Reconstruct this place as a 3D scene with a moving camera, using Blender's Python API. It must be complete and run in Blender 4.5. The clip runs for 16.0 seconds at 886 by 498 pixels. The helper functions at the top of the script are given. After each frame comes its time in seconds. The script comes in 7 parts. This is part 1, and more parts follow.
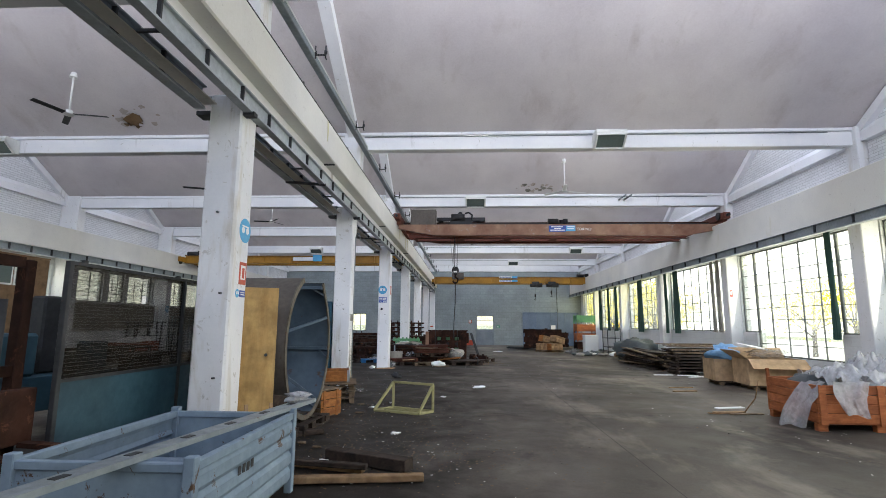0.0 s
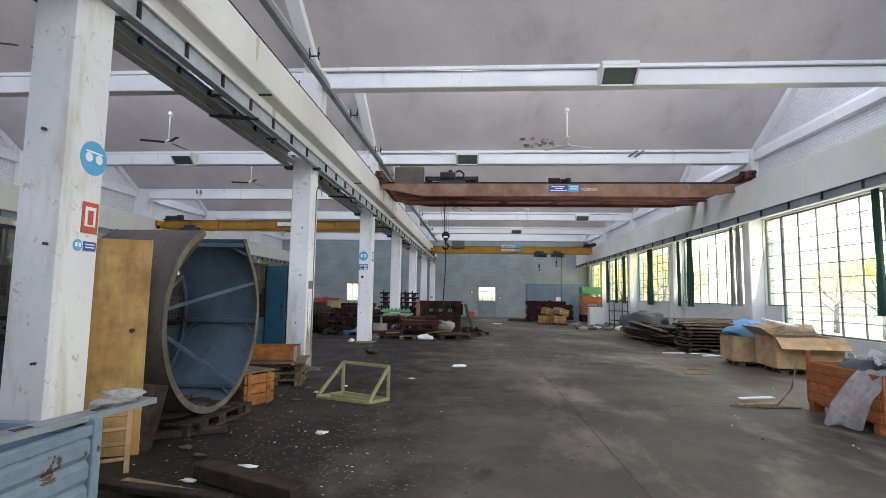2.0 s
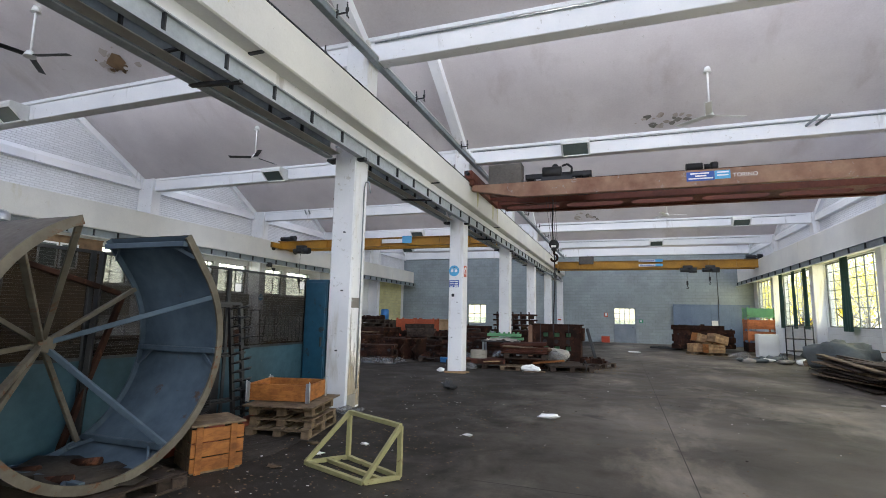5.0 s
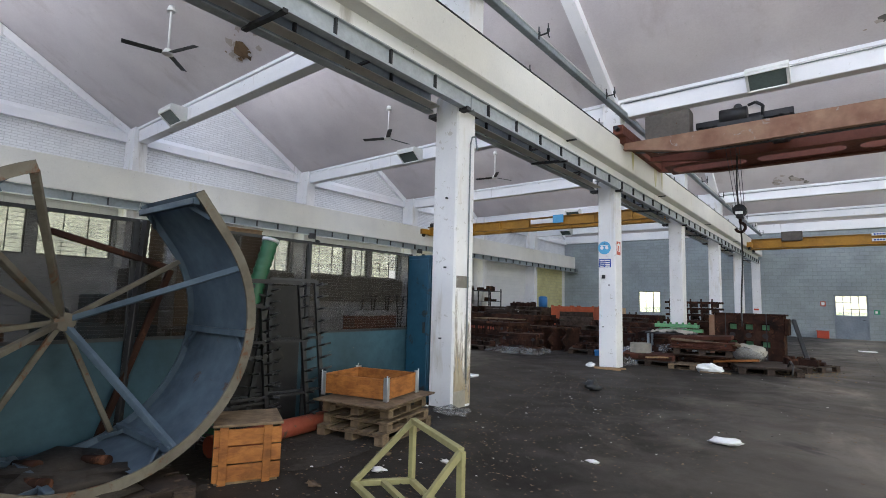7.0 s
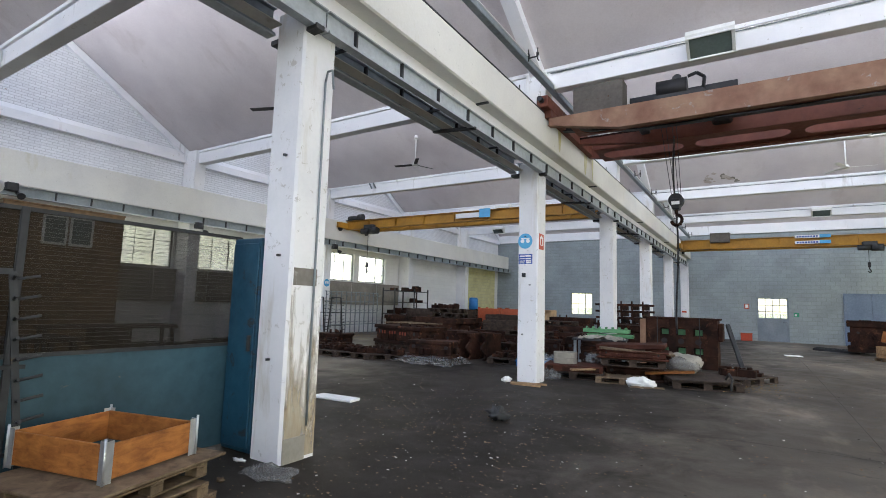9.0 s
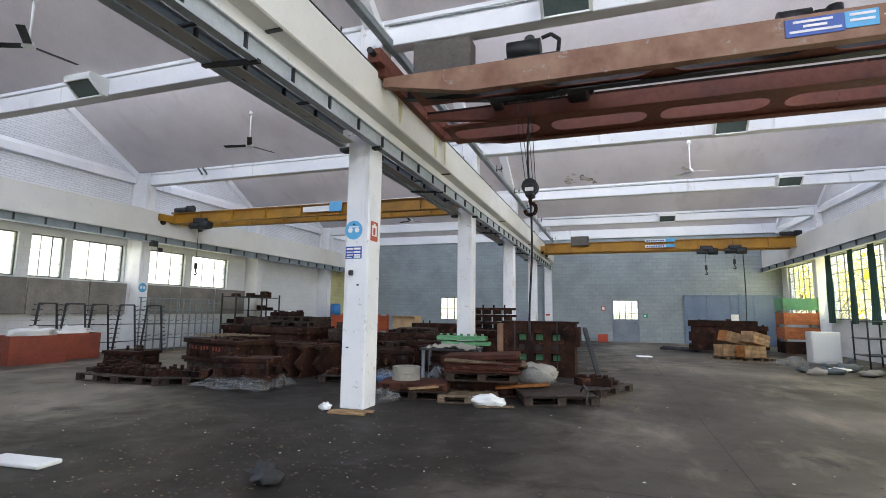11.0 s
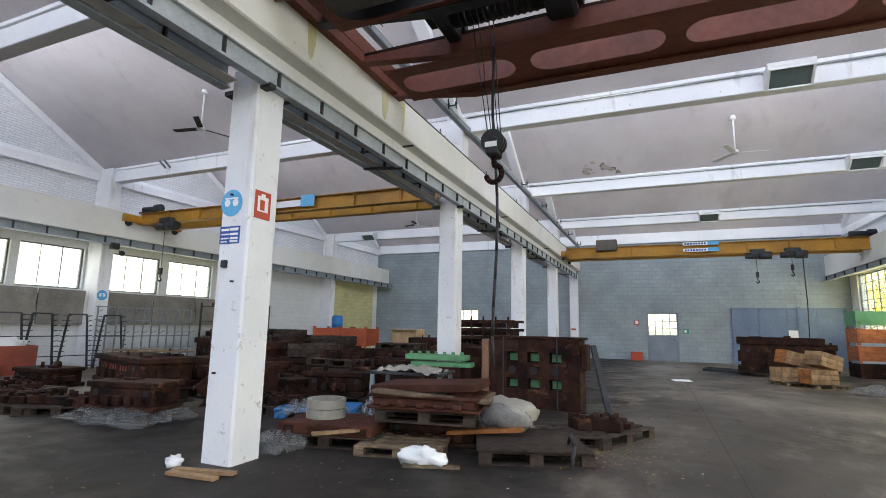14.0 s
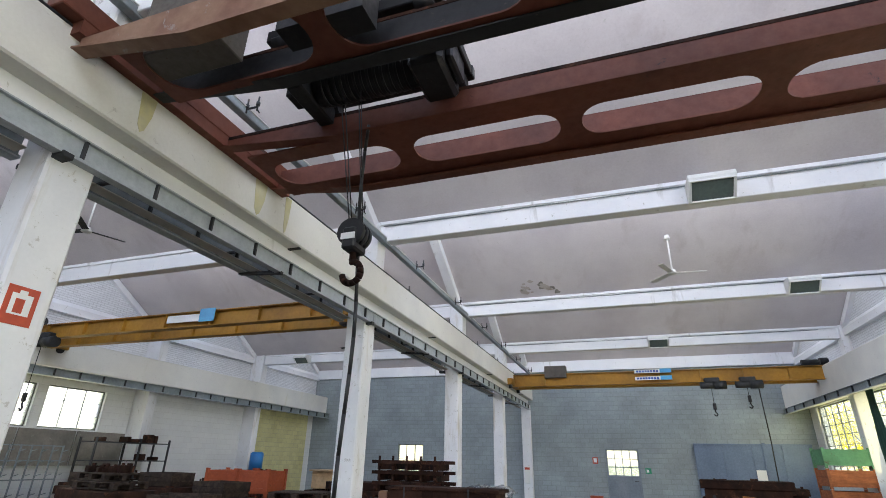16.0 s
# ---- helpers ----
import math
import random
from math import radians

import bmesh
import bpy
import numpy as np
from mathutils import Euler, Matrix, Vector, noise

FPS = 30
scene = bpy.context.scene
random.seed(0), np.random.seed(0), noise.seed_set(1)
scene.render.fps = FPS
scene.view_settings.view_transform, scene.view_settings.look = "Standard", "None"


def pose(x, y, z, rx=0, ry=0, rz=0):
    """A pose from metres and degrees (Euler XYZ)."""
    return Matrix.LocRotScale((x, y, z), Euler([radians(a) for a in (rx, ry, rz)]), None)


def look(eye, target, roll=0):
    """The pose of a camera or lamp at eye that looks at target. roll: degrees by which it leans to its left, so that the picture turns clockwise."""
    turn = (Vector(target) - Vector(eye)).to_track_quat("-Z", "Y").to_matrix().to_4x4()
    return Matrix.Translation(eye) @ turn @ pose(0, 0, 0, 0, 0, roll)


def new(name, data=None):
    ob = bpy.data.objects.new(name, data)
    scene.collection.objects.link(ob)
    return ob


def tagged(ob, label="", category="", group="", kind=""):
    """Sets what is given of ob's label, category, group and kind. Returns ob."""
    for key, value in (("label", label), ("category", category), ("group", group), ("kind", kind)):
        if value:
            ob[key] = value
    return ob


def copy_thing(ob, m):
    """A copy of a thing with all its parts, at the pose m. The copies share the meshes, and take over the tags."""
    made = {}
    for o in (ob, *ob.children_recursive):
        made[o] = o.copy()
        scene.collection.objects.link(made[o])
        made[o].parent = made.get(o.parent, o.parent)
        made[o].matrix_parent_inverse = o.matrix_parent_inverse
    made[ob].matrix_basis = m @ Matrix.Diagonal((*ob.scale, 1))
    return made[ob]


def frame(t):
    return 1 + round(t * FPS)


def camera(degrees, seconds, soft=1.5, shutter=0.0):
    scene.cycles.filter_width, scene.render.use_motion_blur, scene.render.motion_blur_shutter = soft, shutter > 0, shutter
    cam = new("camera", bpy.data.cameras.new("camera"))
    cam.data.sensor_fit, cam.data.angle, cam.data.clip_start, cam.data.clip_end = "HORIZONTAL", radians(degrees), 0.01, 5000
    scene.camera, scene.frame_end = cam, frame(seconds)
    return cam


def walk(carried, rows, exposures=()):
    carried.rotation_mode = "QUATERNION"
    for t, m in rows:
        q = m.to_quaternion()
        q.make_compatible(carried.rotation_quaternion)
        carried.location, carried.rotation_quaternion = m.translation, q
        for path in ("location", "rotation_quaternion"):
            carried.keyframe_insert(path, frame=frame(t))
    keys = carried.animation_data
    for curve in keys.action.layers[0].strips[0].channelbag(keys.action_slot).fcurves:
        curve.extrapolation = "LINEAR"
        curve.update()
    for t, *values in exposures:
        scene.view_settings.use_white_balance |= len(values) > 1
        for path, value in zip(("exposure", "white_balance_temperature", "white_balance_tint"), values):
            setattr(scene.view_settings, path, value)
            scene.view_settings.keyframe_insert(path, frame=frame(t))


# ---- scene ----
cam = camera(83.2, 16.0, 0.9)
PATH = [
    (0, (0.093, 0.204, 1.512), (-0.001, 2.179, 1.811), 0.4),
    (0.5, (0.278, 0.595, 1.496), (0.194, 2.58, 1.73), 0.7),
    (1, (0.447, 1.058, 1.506), (0.364, 3.045, 1.722), 0.7),
    (1.5, (0.602, 1.555, 1.486), (0.419, 3.535, 1.694), 0.8),
    (2, (0.73, 2.034, 1.484), (0.597, 4.021, 1.67), 0.9),
    (2.5, (0.855, 2.471, 1.486), (0.888, 4.462, 1.673), 0.9),
    (3, (0.988, 2.952, 1.495), (0.927, 4.939, 1.71), 1),
    (3.5, (1.074, 3.435, 1.508), (0.898, 5.412, 1.753), 1),
    (4, (1.215, 3.892, 1.481), (0.901, 5.845, 1.773), 1),
    (4.1, (1.243, 3.976, 1.478), (0.883, 5.92, 1.776), 1.1),
    (4.5, (1.362, 4.33, 1.477), (0.838, 6.242, 1.743), 1.2),
    (5, (1.46, 4.784, 1.49), (0.79, 6.65, 1.753), 1.2),
    (5.2, (1.492, 4.923, 1.488), (0.77, 6.771, 1.744), 1.2),
    (7.3, (1.391, 6.892, 1.402), (0.118, 8.418, 1.622), 1.7),
    (7.5, (1.318, 7.123, 1.409), (0.052, 8.652, 1.652), 1.7),
    (8, (1.196, 7.639, 1.405), (-0.008, 9.216, 1.659), 1.6),
    (8.5, (1.076, 8.171, 1.422), (-0.102, 9.772, 1.645), 1.6),
    (9, (0.956, 8.736, 1.459), (-0.107, 10.417, 1.673), 1.7),
    (9.5, (0.888, 9.278, 1.46), (-0.063, 11.024, 1.678), 1.5),
    (10, (0.83, 9.846, 1.424), (0.009, 11.657, 1.639), 1.3),
    (10.2, (0.83, 10.099, 1.462), (0.09, 11.945, 1.678), 1.3),
    (12.3, (1.203, 12.04, 1.442), (0.595, 13.927, 1.714), 0.6),
    (12.5, (1.216, 12.223, 1.409), (0.556, 14.092, 1.677), 0.6),
    (13, (1.228, 12.803, 1.477), (0.53, 14.655, 1.762), 0.7),
    (13.5, (1.268, 13.327, 1.455), (0.519, 15.159, 1.742), 0.8),
    (14, (1.336, 13.834, 1.435), (0.56, 15.653, 1.737), 1.1),
    (14.5, (1.408, 14.313, 1.443), (0.639, 16.135, 1.752), 1.1),
    (15, (1.566, 14.73, 1.477), (0.777, 16.529, 1.852), 1.3),
    (15.5, (1.669, 15.149, 1.549), (0.919, 16.924, 2.087), 1.3),
    (16, (1.864, 15.452, 1.631), (1.254, 17.19, 2.411), 1.2),
]
walk(cam, [(t, look(eye, target, roll)) for t, eye, target, roll in PATH],
     ((0, 1.28, 6300, 10), (5, 1.36, 6300, 10), (9, 1.52, 6300, 10), (14, 1.57, 6300, 10), (15.4, 1.53, 6300, 10), (16, 1.42, 6300, 10)))

# ---- world, sun, large lights, exposure ----
world = bpy.data.worlds.new("world")
scene.world = world
world.use_nodes = True
wn = world.node_tree
sky = wn.nodes.new("ShaderNodeTexSky")
sky.sky_type = "NISHITA"
sky.sun_disc = False
sky.sun_elevation = radians(55)
sky.sun_rotation = radians(-18)
wn.links.new(sky.outputs[0], wn.nodes["Background"].inputs[0])
wn.nodes["Background"].inputs[1].default_value = 0.15
SUN_DIR = Vector((math.sin(radians(-18)) * math.cos(radians(55)), math.cos(radians(-18)) * math.cos(radians(55)), math.sin(radians(55))))
sun = new("sun", bpy.data.lights.new("sun", "SUN"))
sun.data.energy, sun.data.angle, sun.data.color = 3.0, radians(0.6), (1.0, 0.95, 0.86)
sun.matrix_world = look(SUN_DIR * 80, (0, 0, 0))


def window_light(name, centre, aim, sx, sy, watts, colour=(1, 1, 1)):
    lamp = new(name, bpy.data.lights.new(name, "AREA"))
    lamp.data.shape, lamp.data.size, lamp.data.size_y = "RECTANGLE", sx, sy
    lamp.data.energy, lamp.data.color = watts, colour
    lamp.matrix_world = look(centre, Vector(centre) + Vector(aim))
    return lamp


# plan: hall of two naves, bays of six metres, saw-tooth roof lit from glazing
BAY = 6.0
XL, XR, XC = -15.1, 9.45, -2.82
Y0, Y1 = -6.0, 41.75
RISE, FOOT, RIDGE = 0.60, 6.2, 1.35


def ground_z(y):
    """The floor falls a little towards the far wall."""
    k = min(max((y - 20.0) / 20.0, 0.0), 1.0)
    return -0.13 * k * k * (3 - 2 * k)


RIDGE_Z = FOOT + RISE * (BAY - RIDGE)
for k in range(-1, 7):
    ya = BAY * k
    # daylight lamps at the north-light glazing of each bay, stronger over the walked nave
    for cx, watts in ((-8.6, 48), (3.5, 80)):
        window_light("skylight_daylight", (cx, ya + RIDGE * 0.5 + 0.12, (FOOT + RIDGE_Z) / 2 - 0.1), (0, 1, -0.40), 11.2, 2.4, watts * (1.0 if k < 5 else 0.65), (0.93, 0.955, 1.12))
# daylight through the side windows; beyond the third bay it comes off sunlit yellow-green trees
window_light("window_daylight", (9.40, 9.0, 2.65), (-1, 0, 0.22), 30, 2.3, 225, (1.0, 0.94, 0.74))
window_light("window_daylight", (9.40, 32.6, 2.65), (-1, 0, 0.15), 16.6, 2.3, 80, (1.0, 0.86, 0.30))
window_light("window_daylight", (-14.99, 9.0, 2.95), (1, 0, 0.05), 30, 1.2, 26, (1.0, 0.96, 0.80))
window_light("window_daylight", (-14.99, 26.4, 2.95), (1, 0, 0.05), 4.6, 1.2, 9, (1.0, 0.88, 0.40))


# ---- materials ----
def nodes_of(name, rough=0.7, metal=0.0, spec=0.5):
    m = bpy.data.materials.new(name)
    m.use_nodes = True
    nt = m.node_tree
    b = nt.nodes["Principled BSDF"]
    b.inputs["Roughness"].default_value = rough
    b.inputs["Metallic"].default_value = metal
    b.inputs["Specular IOR Level"].default_value = spec
    return m, nt, b


def coords(nt, scale=(1, 1, 1), local=False):
    if local:
        src = nt.nodes.new("ShaderNodeTexCoord").outputs["Object"]
    else:
        src = nt.nodes.new("ShaderNodeNewGeometry").outputs["Position"]
    mp = nt.nodes.new("ShaderNodeMapping")
    mp.inputs["Scale"].default_value = scale
    nt.links.new(src, mp.inputs["Vector"])
    return mp.outputs[0]


def noise_of(nt, vec, scale, detail=4.0, rough=0.55, dist=0.0):
    n = nt.nodes.new("ShaderNodeTexNoise")
    n.inputs["Scale"].default_value, n.inputs["Detail"].default_value = scale, detail
    n.inputs["Roughness"].default_value, n.inputs["Distortion"].default_value = rough, dist
    nt.links.new(vec, n.inputs["Vector"])
    return n.outputs["Fac"]


def ramp_of(nt, fac, stops):
    r = nt.nodes.new("ShaderNodeValToRGB")
    while len(r.color_ramp.elements) < len(stops):
        r.color_ramp.elements.new(0.5)
    for e, (p, c) in zip(r.color_ramp.elements, stops):
        e.position = p
        e.color = (*c, 1) if len(c) == 3 else c
    nt.links.new(fac, r.inputs[0])
    return r.outputs[0]


def grey(v):
    return (v, v, v)


def mix_of(nt, fac, a, b, mode="MIX"):
    x = nt.nodes.new("ShaderNodeMix")
    x.data_type, x.blend_type = "RGBA", mode
    for socket, value in ((x.inputs[0], fac), (x.inputs[6], a), (x.inputs[7], b)):
        if isinstance(value, (int, float)):
            socket.default_value = value
        elif isinstance(value, tuple):
            socket.default_value = (*value, 1)
        else:
            nt.links.new(value, socket)
    return x.outputs[2]


def bump_of(nt, bsdf, height, strength=0.3, distance=0.01):
    b = nt.nodes.new("ShaderNodeBump")
    b.inputs["Strength"].default_value, b.inputs["Distance"].default_value = strength, distance
    nt.links.new(height, b.inputs["Height"])
    nt.links.new(b.outputs[0], bsdf.inputs["Normal"])


def worn(name, base, dark, patch, rough=0.75, metal=0.0, s1=1.2, s2=14.0, patch_at=0.62, patch_soft=0.06, bump=0.25, scale=(1, 1, 1), vary=0.0, spec=0.4, local=False):
    """A base colour that drifts to a darker tone, with worn patches of a third colour."""
    m, nt, b = nodes_of(name, rough, metal, spec)
    v = coords(nt, scale, local)
    big = noise_of(nt, v, s1, 5, 0.6)
    fine = noise_of(nt, v, s2, 5, 0.65)
    col = ramp_of(nt, big, [(0.3, dark), (0.62, base)])
    col = mix_of(nt, 0.28, col, ramp_of(nt, fine, [(0.3, grey(0.35)), (0.7, grey(0.75))]), "OVERLAY")
    chips = noise_of(nt, v, s2 * 0.45, 6, 0.7, 0.6)
    col = mix_of(nt, ramp_of(nt, chips, [(patch_at, grey(0)), (patch_at + patch_soft, grey(1))]), col, patch)
    if vary:
        oi = nt.nodes.new("ShaderNodeObjectInfo")
        col = mix_of(nt, vary, col, ramp_of(nt, oi.outputs["Random"], [(0, grey(0.25)), (1, grey(0.8))]), "OVERLAY")
    nt.links.new(col, b.inputs["Base Color"])
    nt.links.new(ramp_of(nt, fine, [(0.25, grey(min(1, rough + 0.12))), (0.8, grey(max(0.05, rough - 0.14)))]), b.inputs["Roughness"])
    bump_of(nt, b, fine, bump, 0.006)
    return m


def plain(name, colour, rough=0.6, metal=0.0):
    m, nt, b = nodes_of(name, rough, metal)
    v = coords(nt)
    f = noise_of(nt, v, 22, 4, 0.6)
    col = mix_of(nt, 0.25, colour, ramp_of(nt, f, [(0.3, grey(0.3)), (0.7, grey(0.7))]), "OVERLAY")
    nt.links.new(col, b.inputs["Base Color"])
    return m


def wood(name, light, dark, rough=0.7, vary=0.35, grain=(3, 3, 40)):
    m, nt, b = nodes_of(name, rough, 0, 0.3)
    v = coords(nt, grain, True)
    g = noise_of(nt, v, 1.6, 6, 0.6, 0.8)
    col = ramp_of(nt, g, [(0.32, dark), (0.66, light)])
    dirt = noise_of(nt, coords(nt), 5.0, 5, 0.65)
    col = mix_of(nt, 0.45, col, ramp_of(nt, dirt, [(0.35, grey(0.22)), (0.6, grey(0.62))]), "OVERLAY")
    oi = nt.nodes.new("ShaderNodeObjectInfo")
    col = mix_of(nt, vary, col, ramp_of(nt, oi.outputs["Random"], [(0, grey(0.25)), (1, grey(0.8))]), "OVERLAY")
    nt.links.new(col, b.inputs["Base Color"])
    bump_of(nt, b, g, 0.3, 0.004)
    return m


def brickwork(name, colour, second, mortar, w, h, axis, joint=0.012, depth=0.006, peel=None, peel_at=0.66):
    m, nt, b = nodes_of(name, 0.85, 0, 0.25)
    geo = nt.nodes.new("ShaderNodeNewGeometry")
    sep = nt.nodes.new("ShaderNodeSeparateXYZ")
    com = nt.nodes.new("ShaderNodeCombineXYZ")
    nt.links.new(geo.outputs["Position"], sep.inputs[0])
    nt.links.new(sep.outputs[axis], com.inputs[0])
    nt.links.new(sep.outputs[2], com.inputs[1])
    br = nt.nodes.new("ShaderNodeTexBrick")
    br.inputs["Color1"].default_value, br.inputs["Color2"].default_value = (*colour, 1), (*second, 1)
    br.inputs["Mortar"].default_value = (*mortar, 1)
    br.inputs["Scale"].default_value = 1.0
    br.inputs["Brick Width"].default_value, br.inputs["Row Height"].default_value = w, h
    br.inputs["Mortar Size"].default_value = joint
    br.inputs["Mortar Smooth"].default_value = 0.4
    nt.links.new(com.outputs[0], br.inputs["Vector"])
    v = coords(nt)
    big = noise_of(nt, v, 0.7, 5, 0.6)
    fine = noise_of(nt, v, 18, 5, 0.65)
    col = mix_of(nt, 0.5, br.outputs["Color"], ramp_of(nt, big, [(0.3, grey(0.34)), (0.65, grey(0.58))]), "OVERLAY")
    col = mix_of(nt, 0.22, col, ramp_of(nt, fine, [(0.3, grey(0.3)), (0.7, grey(0.7))]), "OVERLAY")
    if peel:
        chips = noise_of(nt, v, 3.2, 7, 0.75, 0.8)
        col = mix_of(nt, ramp_of(nt, chips, [(peel_at, grey(0)), (peel_at + 0.03, grey(1))]), col, peel)
    nt.links.new(col, b.inputs["Base Color"])
    mul = nt.nodes.new("ShaderNodeMath")
    mul.operation = "MULTIPLY_ADD"
    mul.inputs[1].default_value = -1.0
    nt.links.new(br.outputs["Fac"], mul.inputs[0])
    nt.links.new(fine, mul.inputs[2])
    bump_of(nt, b, mul.outputs[0], 0.7, depth)
    return m


def stained(name, base, tint, stain, rough=0.8, streak_scale=(1.2, 1.2, 0.22), at=0.6, soft=0.12, spec=0.3, knock=0.635):
    """Old wall paint: soft clouds, long vertical runs of dirt and small knocks."""
    m, nt, b = nodes_of(name, rough, 0, spec)
    v = coords(nt)
    big = noise_of(nt, v, 0.55, 5, 0.6)
    col = ramp_of(nt, big, [(0.32, tint), (0.62, base)])
    runs = noise_of(nt, coords(nt, streak_scale), 2.6, 5, 0.6, 0.4)
    col = mix_of(nt, ramp_of(nt, runs, [(at, grey(0)), (at + soft, grey(0.75))]), col, stain)
    fine = noise_of(nt, v, 26, 5, 0.7)
    col = mix_of(nt, 0.16, col, ramp_of(nt, fine, [(0.3, grey(0.3)), (0.7, grey(0.7))]), "OVERLAY")
    knocks = noise_of(nt, v, 9, 6, 0.75, 0.5)
    col = mix_of(nt, ramp_of(nt, knocks, [(knock, grey(0)), (knock + 0.035, grey(0.75))]), col, (0.47, 0.45, 0.42))
    nt.links.new(col, b.inputs["Base Color"])
    bump_of(nt, b, noise_of(nt, v, 7, 6, 0.65), 0.22, 0.01)
    return m


M = {}
M["white"] = stained("white_wall_paint", (0.80, 0.80, 0.80), (0.66, 0.67, 0.69), (0.50, 0.45, 0.36), at=0.56, soft=0.16, knock=0.605)
M["beam"] = stained("white_beam_paint", (0.82, 0.82, 0.83), (0.72, 0.73, 0.76), (0.42, 0.40, 0.38), at=0.64)
M["girder"] = stained("girder_paint", (0.70, 0.685, 0.63), (0.60, 0.59, 0.56), (0.50, 0.46, 0.30), at=0.66, streak_scale=(0.5, 0.5, 0.12))
M["ceiling"] = stained("ceiling_plaster", (0.62, 0.58, 0.58), (0.52, 0.48, 0.49), (0.40, 0.345, 0.33), streak_scale=(0.5, 0.25, 0.25), at=0.58, soft=0.25)
M["brick"] = brickwork("painted_brick", (0.76, 0.77, 0.79), (0.70, 0.71, 0.73), (0.58, 0.58, 0.60), 0.26, 0.075, 1, 0.010, 0.010, (0.34, 0.24, 0.19), 0.70)
M["block"] = brickwork("painted_block", (0.31, 0.35, 0.365), (0.28, 0.318, 0.33), (0.245, 0.272, 0.282), 0.42, 0.21, 0, 0.012, 0.010)
# side wall block with yellow light mixed into its colour
M["yellow_lit_block"] = brickwork("yellow_lit_blockwork", (0.60, 0.57, 0.30), (0.53, 0.50, 0.27), (0.44, 0.42, 0.27), 0.42, 0.21, 1, 0.010, 0.006)
M["sidewall"] = brickwork("side_wall_block", (0.70, 0.71, 0.70), (0.67, 0.68, 0.68), (0.61, 0.61, 0.60), 0.42, 0.21, 1, 0.008, 0.005)


def floor_material():
    m, nt, b = nodes_of("oily_concrete_floor", 0.55, 0, 0.28)
    v = coords(nt)
    big = noise_of(nt, v, 0.22, 6, 0.62, 0.3)
    mid = noise_of(nt, v, 1.3, 6, 0.65, 0.4)
    fine = noise_of(nt, v, 30, 5, 0.7)
    col = ramp_of(nt, big, [(0.32, (0.028, 0.024, 0.019)), (0.50, (0.086, 0.075, 0.061)), (0.66, (0.180, 0.158, 0.130))])
    col = mix_of(nt, 0.6, col, ramp_of(nt, mid, [(0.3, grey(0.22)), (0.65, grey(0.66))]), "OVERLAY")
    col = mix_of(nt, 0.3, col, ramp_of(nt, fine, [(0.3, grey(0.3)), (0.7, grey(0.72))]), "OVERLAY")
    dust = noise_of(nt, coords(nt, (1.0, 0.45, 1)), 0.7, 7, 0.66, 0.2)
    col = mix_of(nt, ramp_of(nt, dust, [(0.52, grey(0)), (0.66, grey(0.75))]), col, (0.24, 0.208, 0.165))
    oil = noise_of(nt, v, 0.9, 5, 0.6, 1.0)
    col = mix_of(nt, ramp_of(nt, oil, [(0.60, grey(0)), (0.68, grey(0.75))]), col, (0.022, 0.020, 0.018))
    # broad darker strip along the middle columns, its edges broken by noise
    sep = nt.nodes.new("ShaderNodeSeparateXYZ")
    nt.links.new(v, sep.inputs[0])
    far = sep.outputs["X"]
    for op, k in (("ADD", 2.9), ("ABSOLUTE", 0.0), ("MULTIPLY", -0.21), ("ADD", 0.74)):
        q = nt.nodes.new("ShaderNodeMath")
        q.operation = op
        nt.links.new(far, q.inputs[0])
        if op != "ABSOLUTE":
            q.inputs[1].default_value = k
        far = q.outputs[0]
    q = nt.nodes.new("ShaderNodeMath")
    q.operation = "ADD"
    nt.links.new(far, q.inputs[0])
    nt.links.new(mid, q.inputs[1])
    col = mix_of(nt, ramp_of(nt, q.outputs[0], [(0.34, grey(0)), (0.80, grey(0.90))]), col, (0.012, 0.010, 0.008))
    nt.links.new(col, b.inputs["Base Color"])
    nt.links.new(ramp_of(nt, mid, [(0.3, grey(0.46)), (0.7, grey(0.80))]), b.inputs["Roughness"])
    bump_of(nt, b, fine, 0.35, 0.004)
    return m


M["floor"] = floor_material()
M["joint"] = plain("floor_joint_dirt", (0.045, 0.040, 0.034), 0.9)
M["steel_grey"] = worn("grey_painted_steel", (0.25, 0.285, 0.30), (0.17, 0.195, 0.21), (0.14, 0.08, 0.05), 0.5, 0.2, patch_at=0.68)
M["steel_pale"] = worn("pale_rail_paint_and_lit_edge", (0.40, 0.44, 0.46), (0.31, 0.34, 0.36), (0.22, 0.17, 0.12), 0.5, 0.1, patch_at=0.70)
M["steel_dark"] = worn("dark_steel", (0.050, 0.052, 0.055), (0.024, 0.026, 0.028), (0.11, 0.065, 0.04), 0.6, 0.15, patch_at=0.64, spec=0.25)
M["rust"] = worn("rusted_steel", (0.040, 0.018, 0.012), (0.007, 0.005, 0.0045), (0.105, 0.044, 0.024), 0.82, 0.0, 2.6, 12, 0.57, 0.10, vary=0.6, spec=0.12)
M["rust_red"] = worn("red_rusted_slab", (0.080, 0.030, 0.020), (0.028, 0.012, 0.009), (0.15, 0.085, 0.055), 0.8, 0.0, 1.8, 10, 0.60, 0.10, spec=0.12)
M["crane_red"] = worn("red_oxide_crane_paint", (0.150, 0.044, 0.024), (0.075, 0.025, 0.016), (0.022, 0.016, 0.014), 0.65, 0.1, 0.9, 9, 0.66)
M["crane_fascia"] = worn("weathered_crane_plate", (0.27, 0.16, 0.10), (0.17, 0.075, 0.045), (0.30, 0.27, 0.25), 0.6, 0.15, 1.4, 7, 0.60)
